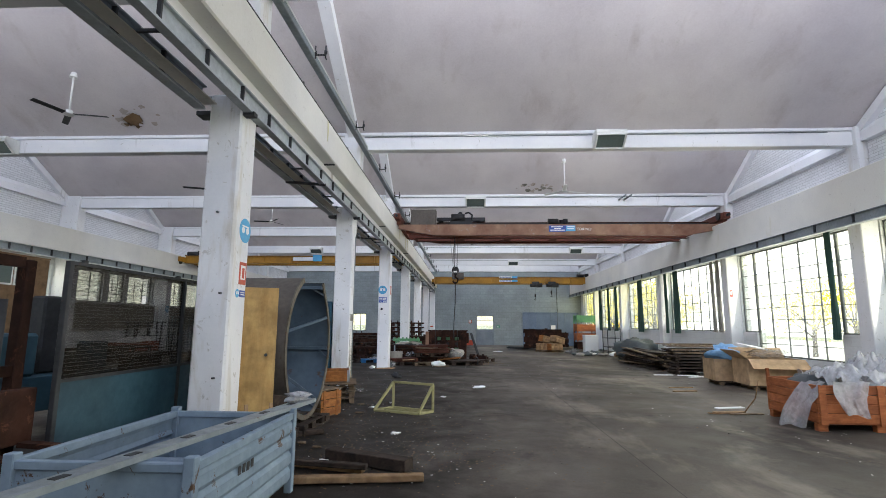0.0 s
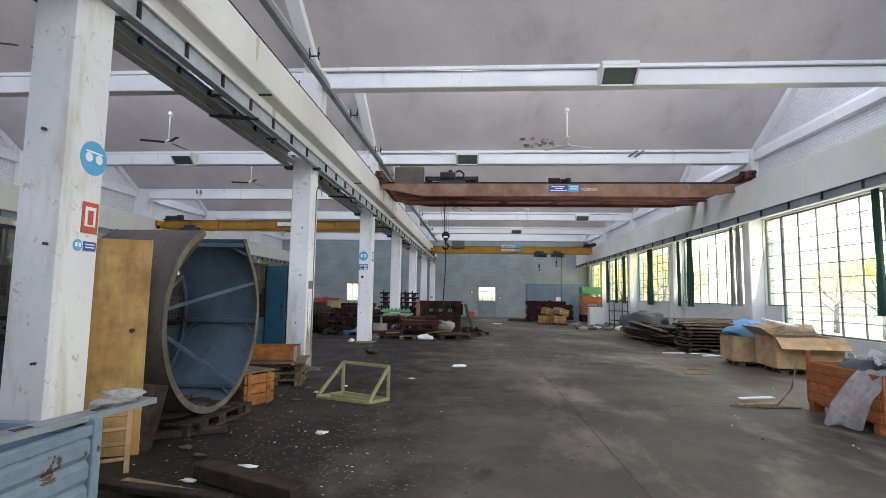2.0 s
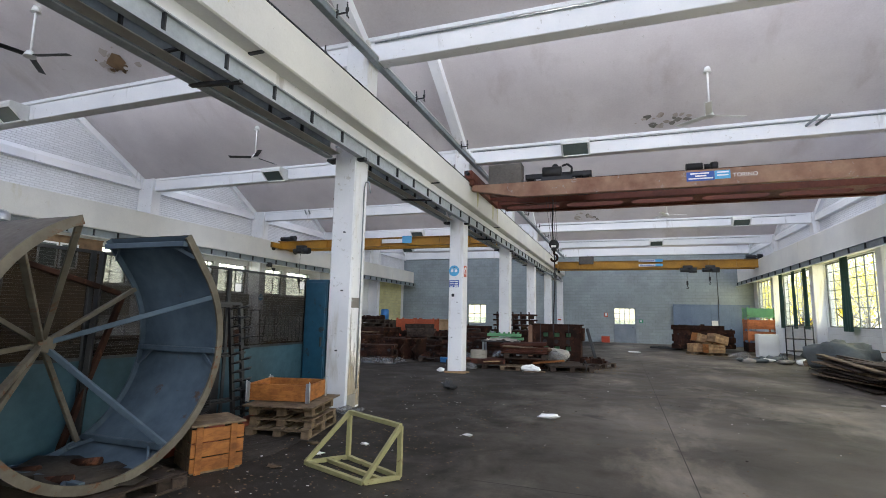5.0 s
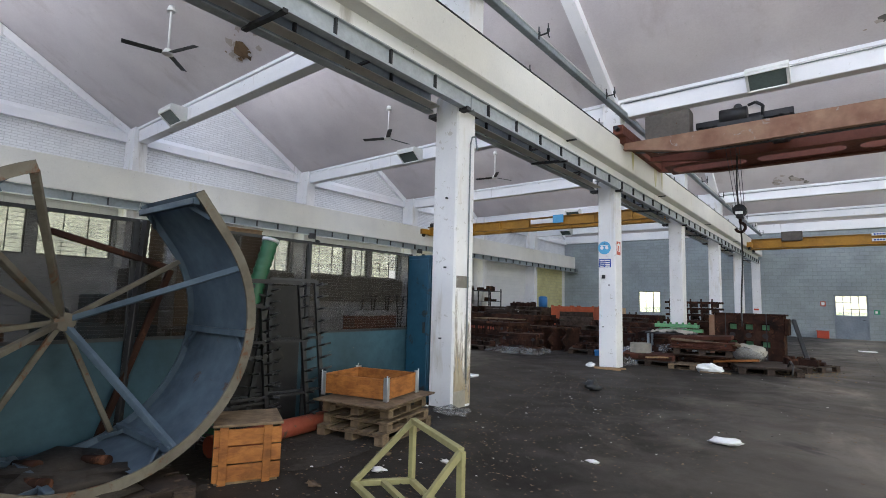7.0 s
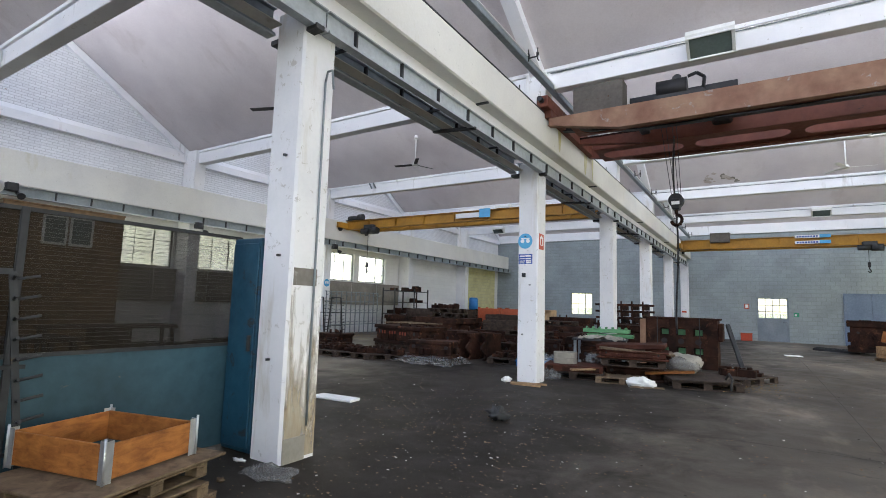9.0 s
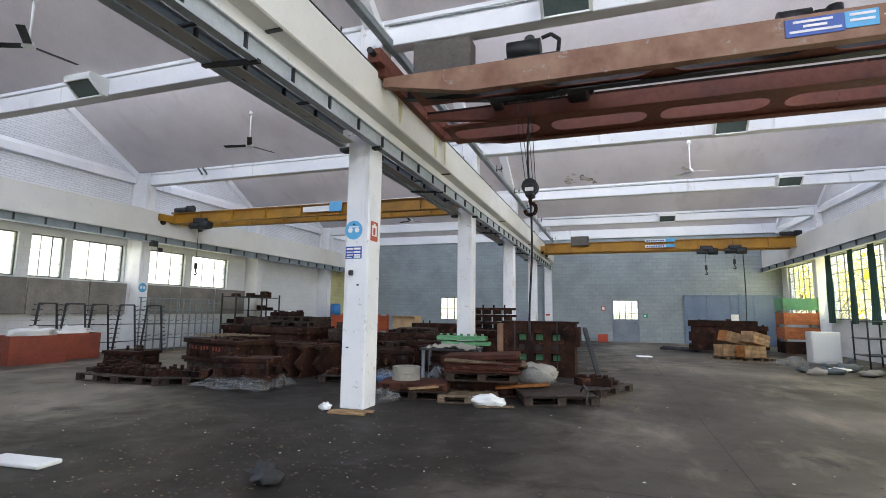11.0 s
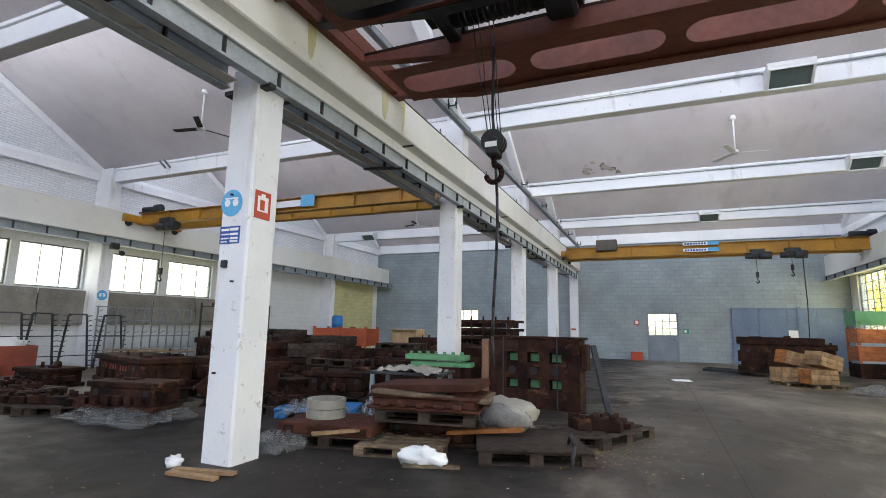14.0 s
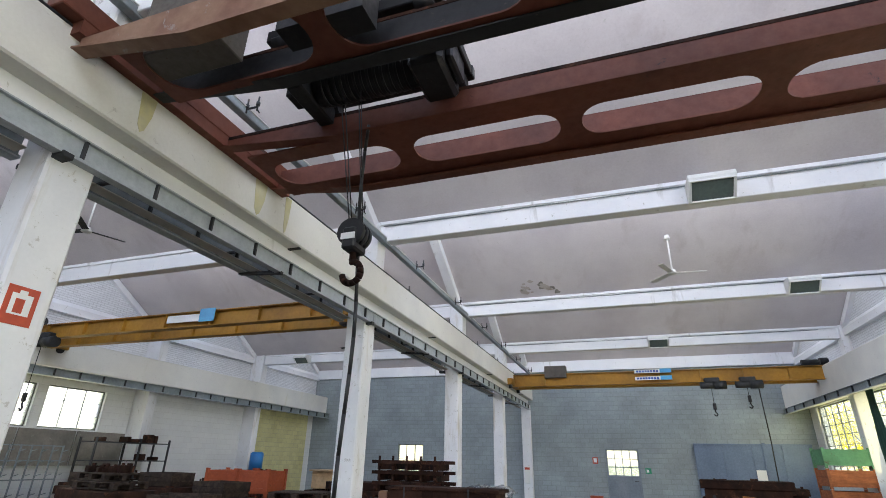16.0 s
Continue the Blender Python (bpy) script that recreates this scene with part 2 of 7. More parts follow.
M["crane_yellow"] = worn("yellow_crane_paint", (0.40, 0.20, 0.018), (0.24, 0.115, 0.014), (0.07, 0.04, 0.02), 0.55, 0.0, 1.0, 10, 0.70)
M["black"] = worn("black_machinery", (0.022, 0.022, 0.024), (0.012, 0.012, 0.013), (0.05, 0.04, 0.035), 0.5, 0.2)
M["green_steel"] = worn("dark_green_steel", (0.030, 0.085, 0.065), (0.018, 0.055, 0.045), (0.10, 0.07, 0.05), 0.55)
M["window_steel"] = worn("window_bar_steel", (0.16, 0.17, 0.15), (0.09, 0.10, 0.09), (0.16, 0.09, 0.05), 0.6)


def glass_material():
    m, nt, b = nodes_of("dusty_window_glass", 0.1)
    out = nt.nodes["Material Output"]
    tr = nt.nodes.new("ShaderNodeBsdfTransparent")
    gl = nt.nodes.new("ShaderNodeBsdfGlossy")
    df = nt.nodes.new("ShaderNodeBsdfTranslucent")
    gl.inputs["Roughness"].default_value = 0.08
    v = coords(nt)
    d = noise_of(nt, v, 1.1, 5, 0.65)
    tint = ramp_of(nt, noise_of(nt, v, 0.35, 3, 0.5), [(0.4, (0.94, 0.95, 0.90)), (0.6, (0.92, 0.93, 0.82))])
    nt.links.new(tint, tr.inputs["Color"])
    df.inputs["Color"].default_value = (0.82, 0.83, 0.74, 1)
    m1, m2 = nt.nodes.new("ShaderNodeMixShader"), nt.nodes.new("ShaderNodeMixShader")
    nt.links.new(ramp_of(nt, d, [(0.3, grey(0.06)), (0.7, grey(0.28))]), m1.inputs[0])
    nt.links.new(tr.outputs[0], m1.inputs[1])
    nt.links.new(df.outputs[0], m1.inputs[2])
    m2.inputs[0].default_value = 0.05
    nt.links.new(m1.outputs[0], m2.inputs[1])
    nt.links.new(gl.outputs[0], m2.inputs[2])
    nt.links.new(m2.outputs[0], out.inputs["Surface"])
    return m


M["glass"] = glass_material()


# ---- mesh helpers ----
class Shape:
    """Collects vertices and faces of one mesh."""

    def __init__(self):
        self.v, self.f, self.smooth = [], [], []

    def add(self, verts, faces, m=None, smooth=False):
        n = len(self.v)
        for p in verts:
            self.v.append(tuple(m @ Vector(p)) if m is not None else tuple(p))
        for f in faces:
            self.f.append(tuple(n + i for i in f))
            self.smooth.append(smooth)
        return self

    def box(self, x0, x1, y0, y1, z0, z1, b=0.0, m=None):
        if b <= 0:
            vs = [(x, y, z) for x in (x0, x1) for y in (y0, y1) for z in (z0, z1)]
            return self.add(vs, [(0, 1, 3, 2), (4, 6, 7, 5), (0, 4, 5, 1), (2, 3, 7, 6), (0, 2, 6, 4), (1, 5, 7, 3)], m)
        b = min(b, (x1 - x0) * 0.45, (y1 - y0) * 0.45, (z1 - z0) * 0.45)
        lo, hi = (x0, y0, z0), (x1, y1, z1)
        vs, idx = [], {}
        for c in range(8):
            s = ((c >> 2) & 1, (c >> 1) & 1, c & 1)
            for a in range(3):
                p = []
                for k in range(3):
                    edge = hi[k] if s[k] else lo[k]
                    p.append(edge if k == a else edge + (-b if s[k] else b))
                idx[(s, a)] = len(vs)
                vs.append(tuple(p))
        fs = []
        for a in range(3):
            o, q = [k for k in range(3) if k != a]
            for sa in (0, 1):
                ring = []
                for so, sq in ((0, 0), (1, 0), (1, 1), (0, 1)):
                    s = [0, 0, 0]
                    s[a], s[o], s[q] = sa, so, sq
                    ring.append(idx[(tuple(s), a)])
                fs.append(ring)
            for so in (0, 1):
                for sq in (0, 1):
                    s, t = [0, 0, 0], [0, 0, 0]
                    s[o] = t[o] = so
                    s[q] = t[q] = sq
                    s[a], t[a] = 0, 1
                    s, t = tuple(s), tuple(t)
                    fs.append([idx[(s, o)], idx[(t, o)], idx[(t, q)], idx[(s, q)]])
        for c in range(8):
            s = ((c >> 2) & 1, (c >> 1) & 1, c & 1)
            fs.append([idx[(s, a)] for a in range(3)])
        return self.add(vs, fs, m)

    def tube(self, a, b, r, n=8, r2=None, cap=True, smooth=True):
        a, b = Vector(a), Vector(b)
        q = (b - a).to_track_quat("Z", "Y").to_matrix()
        r2 = r if r2 is None else r2
        vs = []
        for p, rr in ((a, r), (b, r2)):
            for i in range(n):
                t = 2 * math.pi * i / n
                vs.append(p + q @ Vector((rr * math.cos(t), rr * math.sin(t), 0)))
        self.add(vs, [(i, (i + 1) % n, n + (i + 1) % n, n + i) for i in range(n)], None, smooth)
        if cap:
            k = len(self.v) - 2 * n
            self.f += [tuple(k + i for i in reversed(range(n))), tuple(k + n + i for i in range(n))]
            self.smooth += [False, False]
        return self

    def path(self, pts, r, n=6):
        for a, b in zip(pts, pts[1:]):
            self.tube(a, b, r, n)
        return self

    def bar(self, a, b, w, h, bev=0.0):
        """A rectangular bar from a to b, h measured upwards, w across."""
        a, b = Vector(a), Vector(b)
        d = b - a
        m = Matrix.Translation(a) @ d.to_track_quat("Y", "Z").to_matrix().to_4x4()
        return self.box(-w / 2, w / 2, 0, d.length, -h / 2, h / 2, bev, m)

    def prism(self, outline, a0, a1, axis):
        """Extrudes a 2D outline along an axis (0: outline is y,z; 1: x,z; 2: x,y)."""
        def at(p, t):
            return (t, *p) if axis == 0 else (p[0], t, p[1]) if axis == 1 else (p[0], p[1], t)
        n = len(outline)
        vs = [at(p, a0) for p in outline] + [at(p, a1) for p in outline]
        fs = [(i, (i + 1) % n, n + (i + 1) % n, n + i) for i in range(n)]
        fs += [tuple(reversed(range(n))), tuple(range(n, 2 * n))]
        return self.add(vs, fs)

    def ball(self, c, r, n=10, k=6, sz=1.0):
        vs = [(c[0], c[1], c[2] + r * sz)]
        for j in range(1, k):
            t = math.pi * j / k
            for i in range(n):
                p = 2 * math.pi * i / n
                vs.append((c[0] + r * math.sin(t) * math.cos(p), c[1] + r * math.sin(t) * math.sin(p), c[2] + r * sz * math.cos(t)))
        vs.append((c[0], c[1], c[2] - r * sz))
        fs = [(0, 1 + i, 1 + (i + 1) % n) for i in range(n)]
        for j in range(k - 2):
            o = 1 + j * n
            fs += [(o + i, o + n + i, o + n + (i + 1) % n, o + (i + 1) % n) for i in range(n)]
        o, e = 1 + (k - 2) * n, len(vs) - 1
        fs += [(o + i, e, o + (i + 1) % n) for i in range(n)]
        return self.add(vs, fs, None, True)

    def weld(self):
        """Joins vertices that lie on the same spot."""
        seen, where = {}, []
        for p in self.v:
            k = tuple(round(c, 4) for c in p)
            where.append(seen.setdefault(k, len(seen)))
        self.v, self.f = list(seen), [tuple(where[i] for i in f) for f in self.f]
        keep = [len(set(f)) == len(f) for f in self.f]
        self.smooth = [q for q, k in zip(self.smooth, keep) if k]
        self.f = [f for f, k in zip(self.f, keep) if k]
        return self

    def mesh(self, name, mat):
        me = bpy.data.meshes.new(name)
        me.from_pydata(self.v, [], self.f)
        bm = bmesh.new()
        bm.from_mesh(me)
        bmesh.ops.recalc_face_normals(bm, faces=bm.faces)
        bm.to_mesh(me)
        bm.free()
        me.polygons.foreach_set("use_smooth", self.smooth)
        me.materials.append(mat)
        return me


def part(name, shape, mat, parent=None, label="", m=None):
    """Links a shape, or a mesh made before, as one mesh object under a thing."""
    me = shape.mesh(name, M[mat]) if isinstance(shape, Shape) else shape
    ob = new(name, me)
    if m is not None:
        ob.matrix_basis = m
    if parent is not None:
        ob.parent = parent
    if label:
        ob["label"] = label
    return ob


def thing(name, label, category, group="", m=None):
    ob = new(name)
    ob.empty_display_size = 0.2
    if m is not None:
        ob.matrix_basis = m
    return tagged(ob, label, category, group)


def setting(name, shape, mat, label, category):
    return tagged(part(name, shape, mat), label, category, "", "structure")


def box(*a, **k):
    return Shape().box(*a, **k)


# ---- large structure ----
def build_floor():
    s = Shape()
    ys = [Y0 + 1.0 * i for i in range(48)] + [Y1 + 0.3]
    vs = [(x, y, ground_z(y)) for y in ys for x in (XL - 0.3, XR + 0.3)]
    s.add(vs, [(2 * i, 2 * i + 1, 2 * i + 3, 2 * i + 2) for i in range(len(ys) - 1)])
    n = len(s.v)
    s.add([(x, y, z - 0.25) for x, y, z in vs], [(2 * i, 2 * i + 2, 2 * i + 3, 2 * i + 1) for i in range(len(ys) - 1)])
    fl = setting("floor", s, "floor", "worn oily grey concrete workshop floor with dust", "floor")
    j = Shape()
    for x in (2.05, 6.0, -6.8, -11.0):
        for ya in range(-6, 41, 2):
            za, zb = ground_z(ya), ground_z(ya + 2)
            w = 0.005
            j.add([(x - w, ya, za + 0.004), (x + w, ya, za + 0.004), (x + w, ya + 2, zb + 0.004), (x - w, ya + 2, zb + 0.004)], [(0, 1, 2, 3)])
    for y in (3.3, 9.4, 15.5, 21.6, 27.7, 33.8):
        z = ground_z(y) + 0.004
        j.add([(XL, y - 0.008, z), (XR, y - 0.008, z), (XR, y + 0.008, z), (XL, y + 0.008, z)], [(0, 1, 2, 3)])
    part("floor_joint", j, "joint", fl, "dirt-filled slab joints")
    return fl


build_floor()

# roof: slope down to each beam, glazing behind it
roof = Shape()
for k in range(-1, 7):
    ya, yb = BAY * k, BAY * (k + 1)
    roof.prism([(ya + RIDGE, RIDGE_Z), (yb + 0.2, FOOT - 0.12), (yb + 0.2, FOOT + 0.08), (ya + RIDGE, RIDGE_Z + 0.2)], XL - 0.3, XR + 0.3, 0)
setting("ceiling", roof, "ceiling", "lilac-grey plastered saw-tooth ceiling slopes with damp stains", "ceiling")


def glazing(k):
    ya = BAY * k
    foot, top = Vector((0, ya + 0.18, FOOT - 0.05)), Vector((0, ya + RIDGE, RIDGE_Z))
    g = tagged(new("skylight"), "steel-framed saw-tooth roof glazing above a beam", "skylight", "saw-tooth skylights", "structure")
    bars = Shape()
    n = 24
    for i in range(n + 1):
        x = XL + (XR - XL) * i / n
        bars.bar((x, foot.y, foot.z), (x, top.y, top.z), 0.05, 0.06)
    for f in (0.0, 0.5, 1.0):
        p = foot.lerp(top, f)
        bars.bar((XL, p.y, p.z), (XR, p.y, p.z), 0.06, 0.06)
    part("frame", bars, "window_steel", g)
    pane = Shape()
    pane.add([(XL, foot.y, foot.z), (XR, foot.y, foot.z), (XR, top.y, top.z), (XL, top.y, top.z)], [(0, 1, 2, 3)])
    p = part("pane", pane, "glass", g)
    p.visible_shadow = False


for k in range(-1, 7):
    glazing(k)

# cross beams, with thin pipe along the top edge
for k in range(0, 7):
    y = BAY * k
    b = tagged(new("cross_beam"), "white-painted concrete tie beam with flaking paint", "beam", "tie beams", "structure")
    part("beam_body", box(XL + 0.1, XR - 0.1, y - 0.06, y + 0.20, 5.76, 6.12, 0.012), "beam", b)
    part("gutter_edge", box(XL + 0.1, XR - 0.1, y - 0.10, y + 0.24, 6.12, 6.20, 0.01), "beam", b)
    c = Shape()
    c.tube((XC + 0.4, y - 0.085, 6.09), (XR - 0.8, y - 0.085, 6.09), 0.012, 6)
    part("conduit", c, "steel_grey", b)

# columns of the middle row
GB, GT = 4.28, 5.12


def middle_column(y):
    c = tagged(new("column"), "white-painted concrete column with chipped paint and stains", "column", "middle row columns", "structure")
    part("shaft", box(XC - 0.21, XC + 0.20, y - 0.18, y + 0.24, ground_z(y) - 0.05, GB, 0.025), "white", c)
    part("upper_shaft", box(XC - 0.10, XC + 0.32, y - 0.14, y + 0.22, GT, 6.15, 0.015), "white", c)
    return c


for k in range(0, 7):
    middle_column(BAY * k)
setting("wall_pilaster", box(XC - 0.12, XC + 0.31, 41.45, Y1, -0.2, GB, 0.015), "white", "white-painted pilaster on the block wall", "pilaster")

# middle runway girder
g = tagged(new("runway_girder"), "cream-painted concrete crane runway girder with damp runs", "girder", "", "structure")
part("girder_body", box(XC - 0.02, XC + 0.44, Y0, Y1 - 0.02, 4.50, GT, 0.02), "girder", g)
part("lower_rib", box(XC - 0.02, XC + 0.21, Y0, Y1 - 0.02, GB, 4.50), "beam", g)
# side girders
setting("runway_girder", box(8.58, XR, Y0, Y1 - 0.02, 3.97, 4.92, 0.02), "girder", "white-painted concrete crane runway girder along the window wall", "girder")
setting("runway_girder", box(XL, -14.25, Y0, Y1 - 0.02, 4.0, 4.86, 0.02), "girder", "white-painted concrete crane runway girder along the window wall", "girder")


def side_column(x0, x1, y):
    c = tagged(new("column"), "white-painted concrete wall column under the runway girder", "column", "wall columns", "structure")
    zb = 3.97 if x0 > 0 else 4.0
    part("shaft", box(x0, x1, y - 0.2, y + 0.2, ground_z(y) - 0.05, zb, 0.02), "white", c)
    part("upper_shaft", box(x0 if x0 < 0 else x0 + 0.16, x1, y - 0.17, y + 0.2, 4.86 if x0 < 0 else 4.92, 6.2, 0.015), "white", c)


for k in range(0, 7):
    side_column(9.06, XR + 0.02, BAY * k)
    side_column(XL - 0.02, -14.44, BAY * k)

# side walls: gables over the girders, ledges, walls below with window openings
for x0, x1, inner, tag in ((XR + 0.02, XR + 0.32, -1, "east"), (XL - 0.32, XL - 0.02, 1, "west")):
    g = tagged(new("wall_gable_" + tag), "white-painted brick gables with peeling paint", "wall", "", "structure")
    for k in range(-1, 7):
        ya, yb = BAY * k, BAY * (k + 1)
        part("gable", Shape().prism([(ya, 4.5), (yb, 4.5), (yb, FOOT + 0.02), (ya + RIDGE, RIDGE_Z), (ya, FOOT)], x0, x1, 0), "brick", g)
    l = Shape()
    for k in range(-1, 7):
        xa, xb = (x0 - 0.16, x0) if inner < 0 else (x1, x1 + 0.16)
        prof = [(xa, 5.82), (xb, 5.82), (xb, 6.22), (xa, 6.05)] if inner < 0 else [(xa, 5.82), (xb, 5.82), (xb, 6.05), (xa, 6.22)]
        l.prism(prof, BAY * k + 0.21, BAY * (k + 1) - 0.18, 1)
        # sloping rib under the ceiling along the gable
        ya, yb = BAY * k, BAY * (k + 1)
        xm = xa + 0.08
        l.bar((xm, ya + RIDGE, RIDGE_Z - 0.14), (xm, yb - 0.1, FOOT - 0.08), 0.16, 0.2)
    setting("trim_ledge_" + tag, l, "beam", "white-painted concrete ledge and sloping rib on the gable", "trim")

# sloping ribs over the middle girder
rib = Shape()
for k in range(-1, 7):
    ya, yb = BAY * k, BAY * (k + 1)
    rib.bar((XC + 0.12, ya + RIDGE, RIDGE_Z - 0.10), (XC + 0.12, yb - 0.05, FOOT - 0.04), 0.26, 0.26)
setting("ceiling_rib", rib, "beam", "white sloping concrete rib under the ceiling", "ceiling")


def pierced_wall(name, x0, x1, openings, mat, label):
    """A wall along y with rectangular openings (y0, y1, z0, z1), sorted by y and not overlapping."""
    s = Shape()
    last = Y0 - 0.3
    for a, b, z0, z1 in openings:
        if a > last:
            s.box(x0, x1, last, a, -0.3, 4.5)
        s.box(x0, x1, a, b, -0.3, z0)
        s.box(x0, x1, a, b, z1, 4.5)
        last = b
    s.box(x0, x1, last, Y1 + 0.3, -0.3, 4.5)
    return setting(name, s, mat, label, "wall")


EAST = [(BAY * k + 0.22, BAY * k + 5.78, 1.33, 3.93) for k in range(-1, 2)]
# one bay reaches lower between its outer lights
EAST += [(12.22, 13.3, 1.33, 3.93), (13.3, 17.0, 0.62, 3.93), (17.0, 17.78, 1.33, 3.93)]
EAST += [(BAY * k + 0.22, BAY * k + 5.78, 1.33, 3.93) for k in range(3, 6)] + [(36.22, 40.9, 1.33, 3.93)]
WEST = []
for k in range(-1, 3):
    WEST += [(BAY * k + 0.55, BAY * k + 2.35), (BAY * k + 2.6, BAY * k + 3.75), (BAY * k + 3.98, BAY * k + 5.72)]
WEST += [(18.5, 20.45), (20.78, 21.76), (21.98, 23.74), (24.56, 26.38), (26.72, 28.7)]
WEST = [(a, b, 2.33, 3.6) for a, b in WEST]
pierced_wall("wall_east", XR + 0.02, XR + 0.30, EAST, "sidewall", "white-painted masonry wall under and between large windows")
pierced_wall("wall_west", XL - 0.30, XL - 0.02, WEST, "sidewall", "white-painted masonry wall with a band of high windows")


def steel_window(name, x, y0, y1, z0, z1, cols, rows, label, thin=1.0):
    w = tagged(new(name), label, "window", "", "structure")
    fr = Shape()
    for a, b in ((y0, y0 + 0.04), (y1 - 0.04, y1)):
        fr.box(x - 0.03, x + 0.03, a, b, z0, z1)
    for a, b in ((z0, z0 + 0.04), (z1 - 0.04, z1)):
        fr.box(x - 0.029, x + 0.029, y0 + 0.04, y1 - 0.04, a, b)
    part("window_frame", fr, "window_steel", w)
    bars = Shape()
    for i in range(1, cols):
        y = y0 + (y1 - y0) * i / cols
        wd = (0.024 if i % 2 == 0 else 0.014) * thin
        bars.box(x - 0.018, x + 0.018, y - wd, y + wd, z0 + 0.04, z1 - 0.04)
    for j in range(1, rows):
        z = z0 + (z1 - z0) * j / rows
        bars.box(x - 0.014, x + 0.014, y0 + 0.04, y1 - 0.04, z - 0.012 * thin, z + 0.012 * thin)
    part("glazing_bar", bars, "window_steel", w)
    dy, dz = (y1 - y0) / cols, (z1 - z0) / rows
    pane = box(-0.002, 0.002, -dy / 2 + 0.008, dy / 2 - 0.008, -dz / 2 + 0.008, dz / 2 - 0.008).mesh("pane", M["glass"])
    for i in range(cols):
        for j in range(rows):
            if random.random() < 0.05:
                continue
            p = part("pane", pane, "glass", w, "", Matrix.Translation((x, y0 + dy * (i + 0.5), z0 + dz * (j + 0.5))))
            p.visible_shadow = False
    return w


for n, (a, b, z0, z1) in enumerate(EAST):
    steel_window("window_%d" % (n + 1), XR + 0.12, a, b, z0, z1, max(1, round((b - a) / 0.7)), 7 if z0 > 1 else 9, "large steel-framed factory window with small dusty panes", 0.75)
for n, (a, b, z0, z1) in enumerate(WEST):
    steel_window("window_%d" % (n + 20), XL - 0.14, a, b, z0, z1, 3, 3, "high steel-framed window with dusty panes", 0.5)

# end walls
DOOR = (0.88, 2.34, 2.26)
SMALL = (-9.68, -8.25, 0.95, 2.38)
s = Shape()
s.box(XL - 0.3, SMALL[0], Y1, Y1 + 0.3, -0.4, 9)
s.box(SMALL[0], SMALL[1], Y1, Y1 + 0.3, -0.4, SMALL[2])
s.box(SMALL[0], SMALL[1], Y1, Y1 + 0.3, SMALL[3], 9)
s.box(SMALL[1], DOOR[0], Y1, Y1 + 0.3, -0.4, 9)
s.box(DOOR[0], DOOR[1], Y1, Y1 + 0.3, DOOR[2], 9)
s.box(DOOR[0], DOOR[1], Y1, Y1 + 0.3, -0.4, -0.13)
s.box(DOOR[1], XR + 0.3, Y1, Y1 + 0.3, -0.4, 9)
setting("wall_north", s, "block", "pale blue-grey painted concrete block end wall", "wall")
setting("wall_south", box(XL - 0.3, XR + 0.3, Y0 - 0.3, Y0, -0.3, 9.3), "sidewall", "white-painted wall behind the start of the walk", "wall")
# thin panel that carries the yellow light on the last bay as colour
setting("wall_panel", box(XL - 0.015, XL + 0.02, 36.25, 41.2, -0.15, 3.98, 0.004), "yellow_lit_block", "block infill at the end of the side wall, yellow light in its colour", "wall")
# white concrete lintel band high on the end wall
setting("trim_band", box(XL, XR, Y1 - 0.14, Y1 - 0.003, 5.88, 6.4, 0.01), "beam", "white-painted concrete band along the top of the end wall", "trim")

# ---- more materials ----
M["fan_white"] = plain("white_enamel", (0.72, 0.72, 0.70), 0.4)
M["lamp_white"] = plain("lamp_housing_white", (0.70, 0.71, 0.68), 0.45)
M["lens"] = plain("grey_lamp_glass", (0.10, 0.13, 0.12), 0.15)
M["zinc"] = worn("galvanised_steel", (0.52, 0.54, 0.55), (0.38, 0.40, 0.42), (0.25, 0.22, 0.2), 0.4, 0.7)
M["cable"] = plain("black_cable", (0.015, 0.015, 0.016), 0.5)
M["blue_sign"] = plain("blue_sign_enamel", (0.02, 0.07, 0.32), 0.35)
M["cyan_sign"] = plain("light_blue_sign", (0.08, 0.36, 0.62), 0.4)
M["red_sign"] = plain("red_sign_enamel", (0.45, 0.06, 0.025), 0.4)
M["paper"] = plain("white_paper", (0.78, 0.78, 0.76), 0.7)
M["green_sign"] = plain("green_sign", (0.03, 0.26, 0.14), 0.4)
M["door_grey"] = worn("grey_painted_door", (0.21, 0.24, 0.28), (0.15, 0.18, 0.21), (0.30, 0.30, 0.30), 0.55, 0.1, patch_at=0.72)
M["panel_blue"] = worn("blue_grey_sheet_steel", (0.15, 0.20, 0.29), (0.115, 0.155, 0.23), (0.35, 0.35, 0.36), 0.5, 0.1, patch_at=0.74)
M["bin_blue"] = worn("blue_container_paint", (0.21, 0.275, 0.335), (0.15, 0.205, 0.27), (0.085, 0.05, 0.03), 0.6, 0.0, 1.4, 10, 0.615, 0.03, spec=0.25)
M["drum_blue"] = worn("blue_drum_paint", (0.086, 0.122, 0.158), (0.042, 0.062, 0.085), (0.085, 0.05, 0.032), 0.6, 0.0, 1.3, 8, 0.62, 0.10, spec=0.25)
M["drum_rim"] = worn("scuffed_drum_edge", (0.155, 0.14, 0.11), (0.075, 0.062, 0.045), (0.13, 0.06, 0.03), 0.7, 0.2, 2.0, 14, 0.58)
M["drum_out"] = worn("grey_brown_drum_shell", (0.12, 0.105, 0.09), (0.075, 0.068, 0.06), (0.08, 0.045, 0.03), 0.7, 0.2)
M["teal"] = worn("teal_partition_paint", (0.030, 0.078, 0.104), (0.013, 0.036, 0.048), (0.14, 0.11, 0.08), 0.6, 0.0, 0.8, 8, 0.68)
